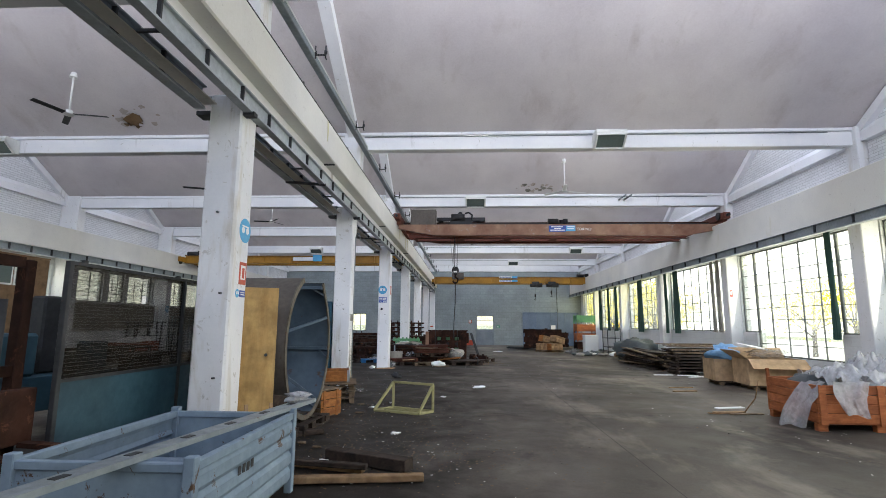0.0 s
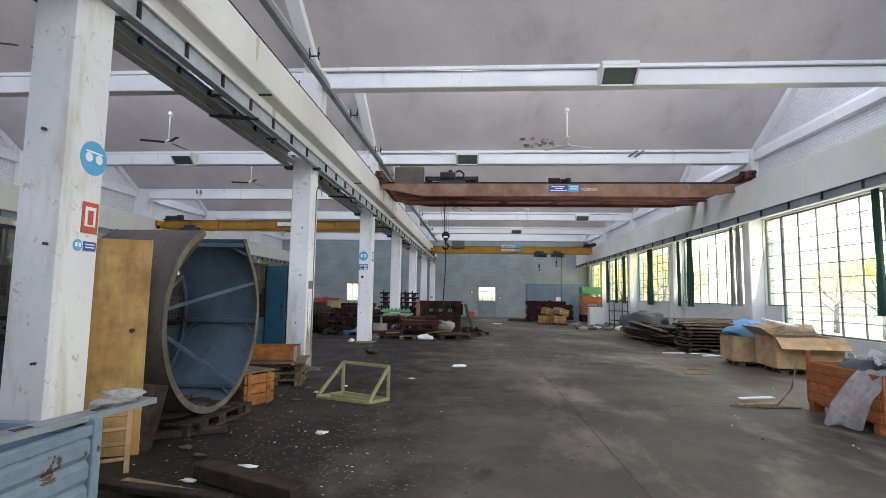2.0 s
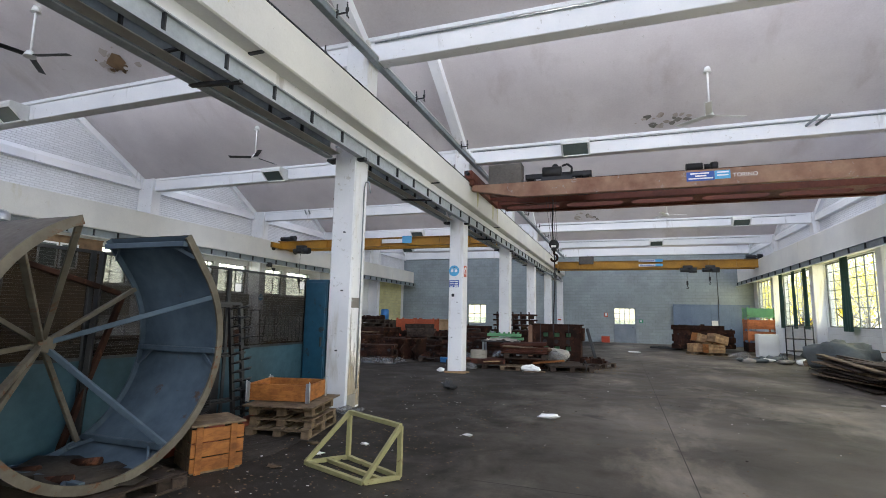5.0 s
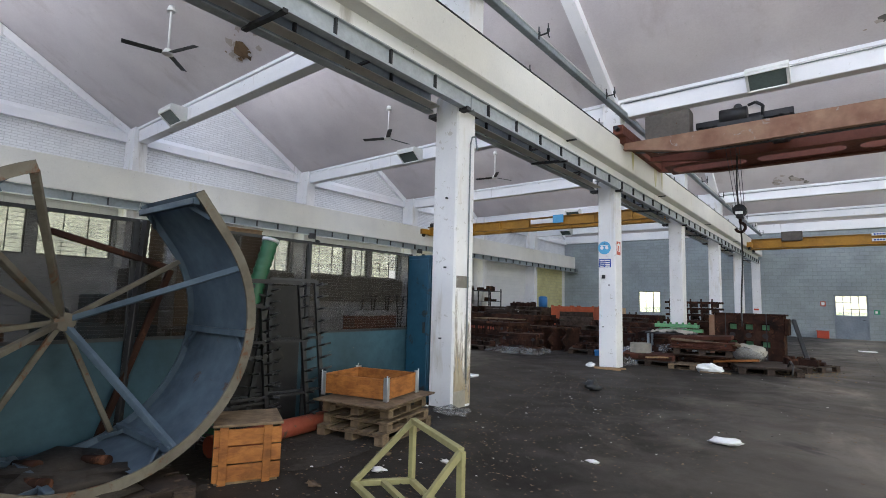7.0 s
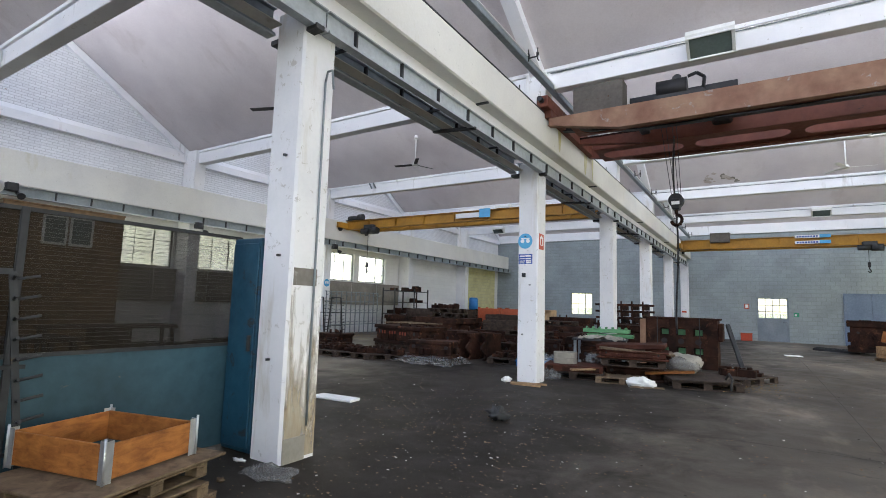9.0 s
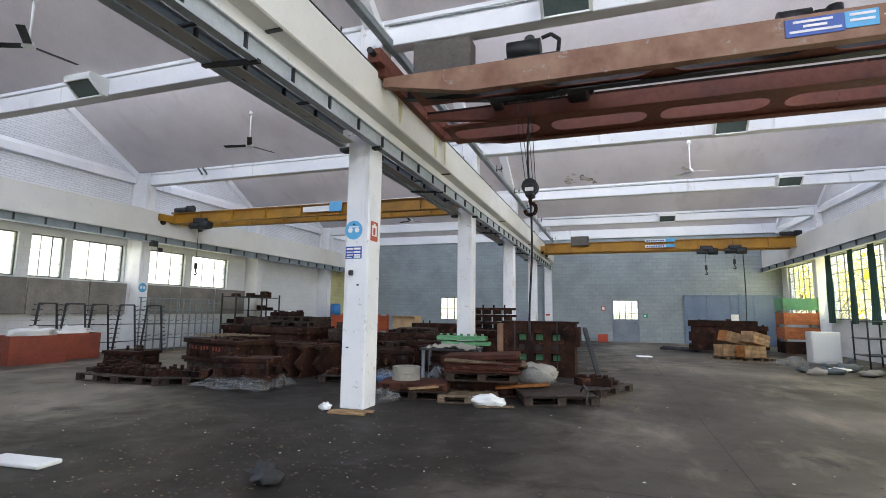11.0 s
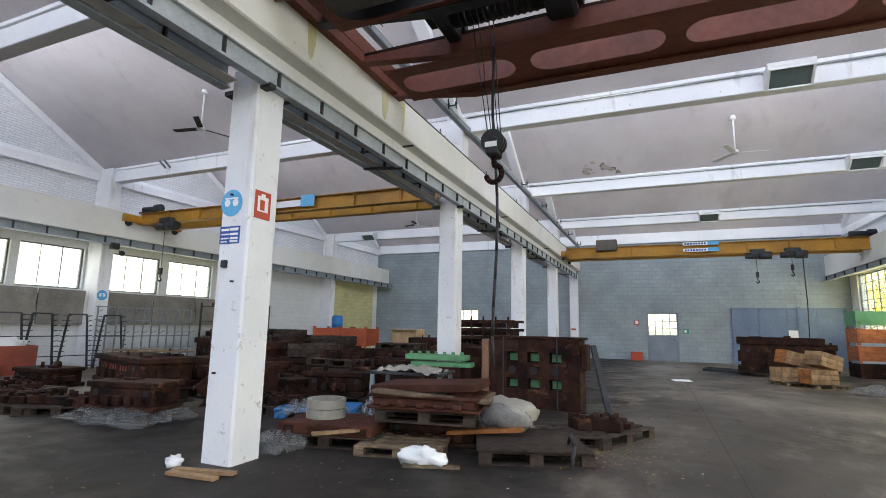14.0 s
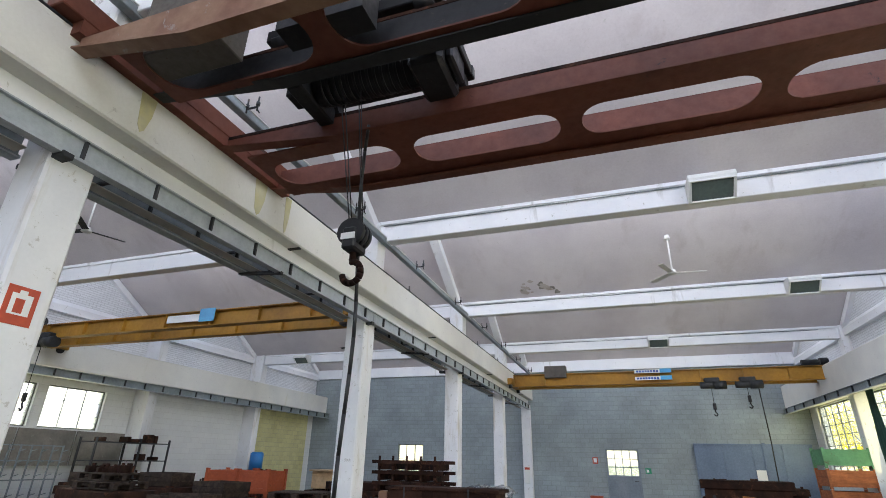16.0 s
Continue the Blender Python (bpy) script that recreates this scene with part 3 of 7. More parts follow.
M["cab_blue"] = worn("deep_blue_cabinet_paint", (0.018, 0.078, 0.125), (0.010, 0.045, 0.075), (0.030, 0.030, 0.035), 0.5, 0.1, 1.4, 8, 0.58)
M["ply"] = wood("yellow_plywood", (0.50, 0.33, 0.13), (0.37, 0.22, 0.075), 0.6, 0.1, (6, 6, 1.2))
M["pine"] = wood("old_pine", (0.34, 0.22, 0.115), (0.20, 0.12, 0.06), 0.75, 0.5, (4, 4, 4))
M["pallet"] = wood("grey_pallet_wood", (0.20, 0.145, 0.09), (0.09, 0.062, 0.04), 0.8, 0.5, (5, 5, 5))
M["collar"] = wood("orange_pine", (0.38, 0.15, 0.038), (0.21, 0.075, 0.02), 0.6, 0.3, (4, 4, 14))
M["dark_wood"] = wood("dark_weathered_wood", (0.060, 0.041, 0.030), (0.016, 0.012, 0.010), 0.85, 0.55, (5, 5, 5))
M["crate_orange"] = wood("orange_stained_boards", (0.42, 0.145, 0.05), (0.29, 0.085, 0.03), 0.6, 0.3, (3, 3, 18))
M["cardboard"] = wood("cardboard", (0.47, 0.33, 0.19), (0.40, 0.27, 0.15), 0.8, 0.15, (2, 2, 2))
M["orange_steel"] = worn("orange_container_paint", (0.40, 0.085, 0.030), (0.24, 0.050, 0.020), (0.15, 0.06, 0.03), 0.55, 0.1)
M["green_box"] = worn("light_green_paint", (0.13, 0.33, 0.16), (0.09, 0.23, 0.11), (0.10, 0.08, 0.05), 0.6)
M["olive"] = worn("pale_olive_steel", (0.34, 0.32, 0.15), (0.26, 0.24, 0.11), (0.16, 0.11, 0.06), 0.6, 0.0)
M["blue_plastic"] = plain("blue_plastic", (0.03, 0.17, 0.42), 0.35)
M["light_blue"] = plain("light_blue_film", (0.22, 0.42, 0.66), 0.4)
M["foam"] = plain("white_foam", (0.82, 0.83, 0.82), 0.8)
M["concrete"] = worn("grey_concrete_ring", (0.33, 0.31, 0.26), (0.22, 0.205, 0.175), (0.2, 0.18, 0.15), 0.85)
M["tarp"] = worn("dark_grey_tarpaulin", (0.085, 0.10, 0.105), (0.05, 0.06, 0.065), (0.12, 0.11, 0.10), 0.6)
M["hose_green"] = plain("green_ribbed_hose", (0.010, 0.085, 0.034), 0.45)
M["pipe_red"] = worn("red_oxide_pipe", (0.27, 0.06, 0.03), (0.17, 0.04, 0.025), (0.10, 0.06, 0.04), 0.6)
M["brown_board"] = wood("brown_hardboard", (0.20, 0.125, 0.065), (0.13, 0.08, 0.04), 0.7, 0.2, (2, 2, 2))
M["dirt"] = worn("black_workshop_dirt", (0.040, 0.032, 0.024), (0.016, 0.013, 0.011), (0.085, 0.068, 0.048), 0.85, 0.0, 1.6, 22, 0.60, 0.1, 0.5)
M["chalk"] = plain("faded_red_lettering", (0.34, 0.07, 0.035), 0.8)
M["rubble"] = worn("broken_concrete", (0.25, 0.23, 0.20), (0.15, 0.14, 0.12), (0.32, 0.31, 0.29), 0.9, vary=0.4)


def film_material(name, colour, clear, scale=9, spread=0.175, rough=0.25, relief=0.6):
    m, nt, b = nodes_of(name, rough, 0, 0.5 if rough < 0.5 else 0.1)
    out = nt.nodes["Material Output"]
    tr = nt.nodes.new("ShaderNodeBsdfTransparent")
    mx = nt.nodes.new("ShaderNodeMixShader")
    v = coords(nt)
    f = noise_of(nt, v, scale, 5, 0.7, 0.5)
    nt.links.new(ramp_of(nt, f, [(0.3, grey(min(1, clear + spread))), (0.7, grey(max(0, clear - spread)))]), mx.inputs[0])
    b.inputs["Base Color"].default_value = (*colour, 1)
    bump_of(nt, b, f, relief, 0.02)
    nt.links.new(b.outputs[0], mx.inputs[1])
    nt.links.new(tr.outputs[0], mx.inputs[2])
    nt.links.new(mx.outputs[0], out.inputs["Surface"])
    return m


M["film"] = film_material("crumpled_plastic_film", (0.27, 0.275, 0.275), 0.70)
M["film_white"] = film_material("whitish_plastic_film", (0.52, 0.53, 0.55), 0.42)
M["mesh_dirty"] = film_material("dirty_wire_mesh", (0.022, 0.018, 0.013), 0.38, 1.4, 0.07, 0.9, 0.0)

M["cream_strip"] = stained("cream_strip_paint", (0.66, 0.63, 0.54), (0.56, 0.53, 0.46), (0.40, 0.35, 0.24), at=0.62)

# ---- fixtures along the hall ----
def steel_runway(x, z0, z1, ya, yb, mat, label, step=0.75, flange=0.12):
    r = thing("runway_rail", label, "rail", "steel runway rails")
    s = Shape()
    f = flange / 2
    s.prism([(x - f, z0), (x + f, z0), (x + f, z0 + 0.014), (x + 0.007, z0 + 0.014), (x + 0.007, z1 - 0.014), (x + f, z1 - 0.014), (x + f, z1), (x - f, z1), (x - f, z1 - 0.014), (x - 0.007, z1 - 0.014), (x - 0.007, z0 + 0.014), (x - f, z0 + 0.014)], ya, yb, 1)
    part("i_beam", s, mat, r)
    # pale strip: light on the beam underside put into its colour
    part("bottom_edge", box(x - f - 0.004, x + f + 0.004, ya, yb, z0 - 0.018, z0 - 0.002), "steel_pale", r)
    st = box(-flange / 2 + 0.004, flange / 2 - 0.004, -0.012, 0.012, z0 + 0.015, z1 - 0.015).mesh("stiffener", M["steel_dark"])
    y = ya + 0.4
    while y < yb - 0.2:
        part("stiffener", st, "steel_dark", r, "", Matrix.Translation((x, y, 0)))
        y += step
    return r


for k in range(-1, 6):
    ya, yb = BAY * k + 0.02, BAY * (k + 1) - 0.02
    steel_runway(-3.17, 4.12, 4.40, ya + 0.1, yb - 0.12, "steel_grey", "dark grey steel runway beam with stiffeners beside a column")
for k in range(-1, 7):
    t = thing("cable_tray", "cream-painted steel strip between the runway beams", "cable tray", "cream strips")
    part("strip", box(-3.09, -2.93, BAY * k + 0.27, min(BAY * (k + 1) - 0.21, 41.5), 4.13, 4.145), "cream_strip", t)
    for i in range(3):
        y = BAY * k + 0.5 + 1.9 * i
        if y < 41:
            part("bracket", box(-3.17, -2.56, y - 0.02, y + 0.02, 4.146, 4.17), "steel_dark", t)
for ya, yb in ((-6, 12), (12.02, 24), (24.02, 36), (36.02, 41.7)):
    steel_runway(-2.555, 4.06, 4.275, ya, yb, "steel_pale", "pale grey steel channel rail over the column heads", 0.8, 0.10)
    steel_runway(-14.08, 3.72, 3.95, ya, yb, "steel_grey", "grey steel runway beam under the side girder", 0.8, 0.14)
    steel_runway(8.50, 3.74, 3.95, ya, yb, "steel_grey", "grey steel runway beam under the side girder", 1.2, 0.12)
br = Shape()
for k in range(-1, 7):
    for dy in (0.0, 3.0):
        y = BAY * k + dy
        if dy:
            br.bar((-3.24, y, 4.10), (-2.50, y, 4.04), 0.06, 0.04)
            br.bar((-2.60, y + 0.2, 4.49), (-2.40, y + 0.2, 4.49), 0.05, 0.02)
        else:
            br.bar((-3.26, y + 0.02, 4.09), (-3.03, y + 0.02, 4.09), 0.18, 0.05)
            br.bar((-2.62, y - 0.12, 4.03), (-2.48, y - 0.12, 4.03), 0.10, 0.05)
setting("trim_brackets", br, "steel_dark", "dark steel brackets under the runway rails", "bracket")

# duct and conductor holders above the middle girder
duct = thing("cable_duct", "grey square cable duct with a pale top over the middle girder", "cable duct")
part("duct_body", box(-2.47, -2.35, Y0, 41.6, 5.72, 5.83, 0.01), "steel_grey", duct)
part("duct_lid", box(-2.48, -2.34, Y0, 41.6, 5.832, 5.85, 0.004), "lamp_white", duct)
rail = thing("crane_rail", "rusty crane rail on top of the middle girder", "rail")
part("rail_head", box(-2.56, -2.50, Y0, 41.6, 5.123, 5.18, 0.008), "rust", rail)
hold = Shape()
for dx in (0.0, 0.17):
    hold.tube((dx, 0, -0.06), (dx, 0, 0.16), 0.012, 6)
    hold.tube((dx, 0, 0.02), (dx, 0, 0.07), 0.026, 8)
hold.tube((0, 0, 0.0), (0.17, 0, 0.0), 0.014, 6)
hold.tube((0.17, 0, -0.04), (0.17, 0.05, -0.06), 0.01, 6)
hold_mesh = hold.mesh("conductor_holder", M["steel_dark"])
for k in range(0, 14):
    y = 1.6 + 3.0 * k
    h = tagged(part("conductor_holder", hold_mesh, "steel_dark", None, "", Matrix.Translation((-2.345, y, 5.80))), "small dark steel conductor holder on the cable duct", "bracket", "conductor holders")
    h2 = tagged(part("conductor_holder", hold_mesh, "steel_dark", None, "", Matrix.Translation((-2.68, y, 5.185))), "small dark steel conductor holder above the girder", "bracket", "conductor holders")
wire = Shape()
wire.tube((-2.40, Y0, 5.135), (-2.40, 41.6, 5.135), 0.014, 6)
tagged(part("conductor_wire", wire, "steel_dark"), "dark conductor wire along the middle girder", "wire")


def flood_lamp(x, y, z=5.98, w=0.72):
    t = thing("ceiling_lamp", "white boxed floodlight with a grey lens on a tie beam", "lamp", "floodlights on the beams", pose(x, y, z))
    s = Shape()
    s.prism([(0, 0.10), (-0.40, 0.10), (-0.42, 0.03), (-0.40, -0.02), (-0.10, -0.26), (0, -0.26)], -w / 2, w / 2, 0)
    part("housing", s, "lamp_white", t)
    q = Shape()
    q.add([(-w / 2 + 0.05, -0.386, -0.038), (w / 2 - 0.05, -0.386, -0.038), (w / 2 - 0.05, -0.115, -0.256), (-w / 2 + 0.05, -0.115, -0.256)], [(0, 1, 2, 3)])
    part("lens", q, "lens", t, "grey glass lens")
    rim = Shape()
    c = ((-w / 2 + 0.03, -0.405, -0.03), (w / 2 - 0.03, -0.405, -0.03), (w / 2 - 0.03, -0.105, -0.27), (-w / 2 + 0.03, -0.105, -0.27))
    for i in range(4):
        rim.bar(c[i], c[(i + 1) % 4], 0.03, 0.03)
    part("rim", rim, "lamp_white", t)


for x, k in ((3.5, 2), (0.42, 3), (3.67, 4), (6.55, 5), (3.42, 6), (-9.05, 3), (-11.7, 2), (-12.2, 6), (-9.0, 5)):
    flood_lamp(x, BAY * k - 0.065)
for x, y in ((5.55, 17.93), (-12.15, 23.93)):
    t = thing("bracket", "pair of grey steel bracket tubes on a tie beam", "bracket", "", pose(x, y, 5.98))
    for d in (0, 0.2):
        part("tube", Shape().tube((d, 0, 0), (d + 0.16, -0.34, 0.1), 0.03, 8), "steel_grey", t)


def ceiling_fan(x, y, hub_z, turn):
    top = FOOT - 0.12 + RISE * (BAY * math.ceil(y / BAY) - y)
    t = thing("ceiling_fan", "white ceiling fan at rest with three blades on a rod", "fan", "ceiling fans", pose(x, y, hub_z, 0, 0, turn))
    part("rod", Shape().tube((0, 0, 0), (0, 0, top - hub_z + 0.05), 0.02, 8), "fan_white", t)
    part("canopy", Shape().tube((0, 0, top - hub_z - 0.06), (0, 0, top - hub_z + 0.06), 0.085, 12, 0.05), "fan_white", t)
    part("motor", Shape().tube((0, 0, -0.06), (0, 0, 0.05), 0.11, 14, 0.06), "fan_white", t)
    for i in range(3):
        b = Shape()
        b.box(0.10, 0.78, -0.065, 0.065, -0.006, 0.006, 0.004, pose(0, 0, 0, 0, 0, 120 * i) @ pose(0, 0, -0.03, 12, 0, 0))
        part("blade", b, "fan_white" if x > -4 else "steel_dark", t)


for x, y, z, a in ((3.36, 16.5, 5.96, 20), (3.43, 28.4, 6.1, 5), (3.4, 40.2, 6.2, 30), (-8.8, 10.4, 6.15, 15), (-8.85, 22.3, 6.16, 70), (-8.8, 34.4, 6.1, 40), (-8.8, 16.5, 6.1, 80)):
    if y < 40:
        ceiling_fan(x, y, z, a)


M["ceiling_worn"] = stained("spalled_ceiling_plaster", (0.46, 0.41, 0.37), (0.36, 0.31, 0.28), (0.26, 0.21, 0.17), at=0.5)


def stain(x, y, rx, ry, mat, label, seed, hole=False):
    """A ragged patch of spalled plaster under the ceiling slope."""
    rnd = random.Random(seed)
    t = thing("plaster_damage", label, "plaster patch")
    by = BAY * math.ceil(y / BAY)
    slope = (RIDGE_Z - FOOT + 0.12) / (BAY + 0.2 - RIDGE)
    for i in range(26):
        cx, cy = x + rnd.gauss(0, rx * 0.8), min(y + rnd.gauss(0, ry * 0.6), by - 0.16)
        n, g, ring = 9, rnd.uniform(0.02, 0.085), []
        if i > 22 and hole:
            cx, cy, g = x + rnd.uniform(-0.12, 0.12), min(y + rnd.uniform(-0.1, 0.1), by - 0.2), rnd.uniform(0.12, 0.20)
        for j in range(n):
            a = 2 * math.pi * j / n
            px, py = cx + g * 1.6 * rnd.uniform(0.5, 1.2) * math.cos(a), min(cy + g * rnd.uniform(0.5, 1.2) * math.sin(a), by - 0.11)
            ring.append((px, py, FOOT - 0.125 + slope * (by + 0.2 - py) - 0.0006 * i))
        part("patch", Shape().add(ring, [tuple(range(n))]), mat if i % 4 == 0 or (hole and i > 22) else ("ceiling_worn" if i % 2 else "ceiling"), t)


stain(-8.15, 11.55, 0.4, 0.25, "brown_board", "brown spalled plaster patch in the ceiling by a beam", 3, True)
stain(2.7, 17.68, 0.6, 0.16, "rubble", "mouldy flaking plaster patch in the ceiling by a beam", 5)
stain(-0.2, 29.68, 0.5, 0.16, "rubble", "mouldy flaking plaster patch in the ceiling by a beam", 6)


# ---- red bridge crane ----
def stadium(x0, x1, y0, y1, n=6):
    """Outline of a slot with rounded ends, anticlockwise."""
    r = (y1 - y0) / 2 * 0.92
    pts = []
    for cx, cy, a0 in ((x1 - r, y0 + r, -90), (x1 - r, y1 - r, 0), (x0 + r, y1 - r, 90), (x0 + r, y0 + r, 180)):
        for i in range(n + 1):
            a = radians(a0 + 90 * i / n)
            pts.append((cx + r * math.cos(a), cy + r * math.sin(a)))
    return pts


def slotted_plate(x0, x1, y0, y1, z0, z1, count, margin=0.10, web=0.22):
    """A plate with a row of long rounded slots."""
    cells = []
    w = (x1 - x0) / count
    for i in range(count):
        s = Shape()
        cells.append(s)
        a, b = x0 + w * i, x0 + w * (i + 1)
        hole = stadium(a + web / 2, b - web / 2, y0 + margin, y1 - margin)
        n = len(hole)
        outer = []
        for px, py in hole:
            cx, cy = (a + b) / 2, (y0 + y1) / 2
            dx, dy = px - cx, py - cy
            k = min((w / 2) / abs(dx) if abs(dx) > 1e-6 else 1e9, ((y1 - y0) / 2) / abs(dy) if abs(dy) > 1e-6 else 1e9)
            outer.append((cx + dx * k, cy + dy * k))
        corners = {(a, y0), (b, y0), (a, y1), (b, y1)}
        for c in corners:
            j = min(range(n), key=lambda q: (outer[q][0] - c[0]) ** 2 + (outer[q][1] - c[1]) ** 2)
            outer[j] = c
        for z in (z0, z1):
            s.add([(p[0], p[1], z) for p in hole] + [(p[0], p[1], z) for p in outer], [(j, (j + 1) % n, n + (j + 1) % n, n + j) for j in range(n)])
        s.add([(p[0], p[1], z0) for p in hole] + [(p[0], p[1], z1) for p in hole], [(j, (j + 1) % n, n + (j + 1) % n, n + j) for j in range(n)])
        s.add([(p[0], p[1], z0) for p in outer] + [(p[0], p[1], z1) for p in outer], [(j, (j + 1) % n, n + (j + 1) % n, n + j) for j in range(n)])
        s.weld()
    return cells


def crane_web(y, th, z_end, z_mid, z_top, xa, xb, taper):
    s = Shape()
    s.prism([(xa, z_end), (xa + taper, z_mid), (xb - taper, z_mid), (xb, z_end), (xb, z_top), (xa, z_top)], y - th / 2, y + th / 2, 1)
    # lower and upper flange
    for za, zb in ((z_mid - 0.012, z_mid + 0.006),):
        s.box(xa + taper, xb - taper, y - 0.07, y + 0.07, za, zb)
    s.bar((xa, y, z_end), (xa + taper, y, z_mid), 0.14, 0.018)
    s.bar((xb - taper, y, z_mid), (xb, y, z_end), 0.14, 0.018)
    return s


def big_crane():
    t = thing("bridge_crane", "rusty red overhead bridge crane with slotted walkway girders and a hook", "crane")
    XA, XB = -2.32, 9.05
    part("fascia_girder", crane_web(17.58, 0.03, 4.87, 4.63, 5.02, XA, XB, 1.3), "crane_fascia", t, "weathered orange and grey front girder")
    part("main_girder", crane_web(18.40, 0.04, 5.02, 4.82, 5.22, XA, XB, 1.5), "black", t, "near main girder with a black web")
    part("main_girder", crane_web(19.36, 0.04, 5.02, 4.85, 5.12, XA, XB, 1.5), "crane_red", t)
    part("rear_girder", crane_web(20.35, 0.03, 4.98, 4.80, 5.28, XA, XB, 1.3), "crane_red", t)
    for ya, yb in ((17.60, 18.37), (19.39, 20.33)):
        for cell in slotted_plate(XA + 0.35, XB - 0.05, ya, yb, 4.845, 4.865, 6, 0.09 if ya < 19 else 0.22):
            part("walkway_plate", cell, "crane_red", t)
    for x in (-2.36, 8.98):
        s = Shape()
        s.box(x - 0.11, x + 0.11, 17.3, 20.7, 5.16, 5.38, 0.01)
        s.box(x - 0.05, x + 0.10, 17.5, 20.6, 5.02, 5.16)
        part("end_carriage", s, "crane_red", t)
        for y in (17.65, 20.45):
            part("wheel", Shape().tube((x - 0.16, y, 5.30), (x + 0.02, y, 5.30), 0.13, 16), "black", t)
        part("buffer", Shape().tube((x, 17.3, 5.28), (x, 17.16, 5.28), 0.05, 10), "black", t)
    for y in (18.40, 19.36):
        part("trolley_rail", box(XA, XB, y - 0.025, y + 0.025, 5.222 if y < 19 else 5.122, 5.26 if y < 19 else 5.16), "rust", t)
    for x in (-0.95, -0.35, 0.45, 0.72):
        part("trolley_crossbar", box(x - 0.05, x + 0.05, 18.42, 19.34, 5.30, 5.42, 0.01), "black", t)
    for y in (18.33, 19.35):
        part("trolley_beam", box(-1.0, 0.78, y, y + 0.09, 5.30, 5.44, 0.01), "black", t)
    for x in (-0.85, 0.62):
        for y in (18.40, 19.36):
            part("trolley_wheel", Shape().tube((x - 0.09, y, 5.32 if y < 19 else 5.25), (x + 0.09, y, 5.32 if y < 19 else 5.25), 0.075, 14), "black", t)
    dr = Shape()
    dr.tube((-0.78, 19.0, 5.22), (0.30, 19.0, 5.22), 0.19, 20)
    for i in range(13):
        dr.tube((-0.70 + 0.075 * i, 19.0, 5.22), (-0.67 + 0.075 * i, 19.0, 5.22), 0.203, 20)
    part("rope_drum", dr, "black", t, "black grooved rope drum")
    gb = Shape()
    gb.box(0.32, 0.66, 18.70, 19.30, 4.98, 5.44, 0.04)
    gb.box(0.66, 0.74, 18.80, 19.2, 5.06, 5.34, 0.02)
    gb.tube((0.50, 18.56, 5.2), (0.50, 18.70, 5.2), 0.12, 14)
    part("gearbox", gb, "black", t)
    br = Shape()
    br.box(-0.98, -0.80, 18.68, 19.34, 5.02, 5.46, 0.02)
    br.box(-1.12, -0.98, 18.85, 19.1, 5.1, 5.36, 0.02)
    part("drum_bearing", br, "black", t)
    w = Shape()
    w.tube((-0.46, 18.0, 5.34), (0.03, 18.0, 5.34), 0.16, 16)
    w.tube((-0.13, 17.95, 5.49), (-0.13, 18.2, 5.49), 0.08, 12)
    w.path([(0.04, 18.0, 5.51), (0.18, 18.0, 5.55), (0.30, 18.0, 5.45), (0.28, 18.0, 5.27)], 0.03, 8)
    w.box(-0.5, 0.3, 17.9, 18.15, 4.866, 5.22)
    part("winch", w, "black", t)
    m = Shape()
    m.tube((3.02, 17.95, 5.19), (3.38, 17.95, 5.19), 0.11, 14)
    m.tube((3.42, 17.95, 5.19), (3.56, 17.95, 5.19), 0.07, 12)
    m.tube((3.64, 17.95, 5.08), (3.64, 17.95, 5.28), 0.09, 12)
    m.box(2.92, 3.80, 17.85, 18.1, 4.866, 5.08)
    part("travel_motor", m, "black", t)
    part("electrical_cabinet", box(-1.92, -1.0, 17.78, 18.12, 4.866, 5.62, 0.012), "drum_out", t, "grey-brown electrical cabinet")
    YF = 17.562
    part("sign_plate", box(2.98, 3.57, YF - 0.011, YF - 0.001, 4.75, 4.97), "blue_sign", t, "dark blue enamel plate")
    part("sign_plate", box(3.575, 3.90, YF - 0.012, YF - 0.002, 4.77, 4.97), "cyan_sign", t, "light blue enamel plate")
    for z, x0, x1 in ((4.91, 3.06, 3.46), (4.85, 3.16, 3.40), (4.79, 3.02, 3.54), (4.91, 3.62, 3.87), (4.84, 3.62, 3.86)):
        part("sign_line", box(x0, x1, YF - 0.018, YF - 0.013, z, z + 0.03), "paper", t)
    cv = bpy.data.curves.new("lettering", "FONT")
    cv.body, cv.size, cv.extrude = "TORINO", 0.13, 0.001
    cv.materials.append(M["paper"])
    ob = new("lettering", cv)
    ob.matrix_basis = pose(3.95, 17.560, 4.80, 90, 0, 0)
    ob.parent = t
    # ropes, bottom block, hook, pendant cable
    for dx, dy in ((-0.14, 0.06), (-0.04, -0.05), (0.06, 0.07), (0.15, -0.06)):
        part("rope", Shape().tube((-0.42 + dx, 19.0 + dy, 5.05), (-0.33 + dx * 0.6, 19.2 + dy * 0.6, 3.66), 0.006, 5), "steel_dark", t)
    b = Shape()
    for dy in (-0.07, 0.0, 0.07):
        b.tube((-0.33, 19.2 + dy - 0.025, 3.56), (-0.33, 19.2 + dy + 0.025, 3.56), 0.135, 18)
    b.box(-0.40, -0.26, 19.08, 19.32, 3.38, 3.60, 0.02)
    blk = part("hook_block", b, "black", t)
    part("marking", box(-0.40, -0.26, 19.068, 19.079, 3.47, 3.53), "paper", blk)
    hk = Shape()
    pts = [(-0.33, 19.2, 3.40), (-0.33, 19.2, 3.30)]
    for i in range(11):
        a = radians(100 - 27 * i)
        pts.append((-0.33 + 0.095 * math.cos(a), 19.2, 3.185 + 0.105 * math.sin(a)))
    hk.path(pts, 0.032, 8)
    part("hook", hk, "rust", t)
    c = Shape()
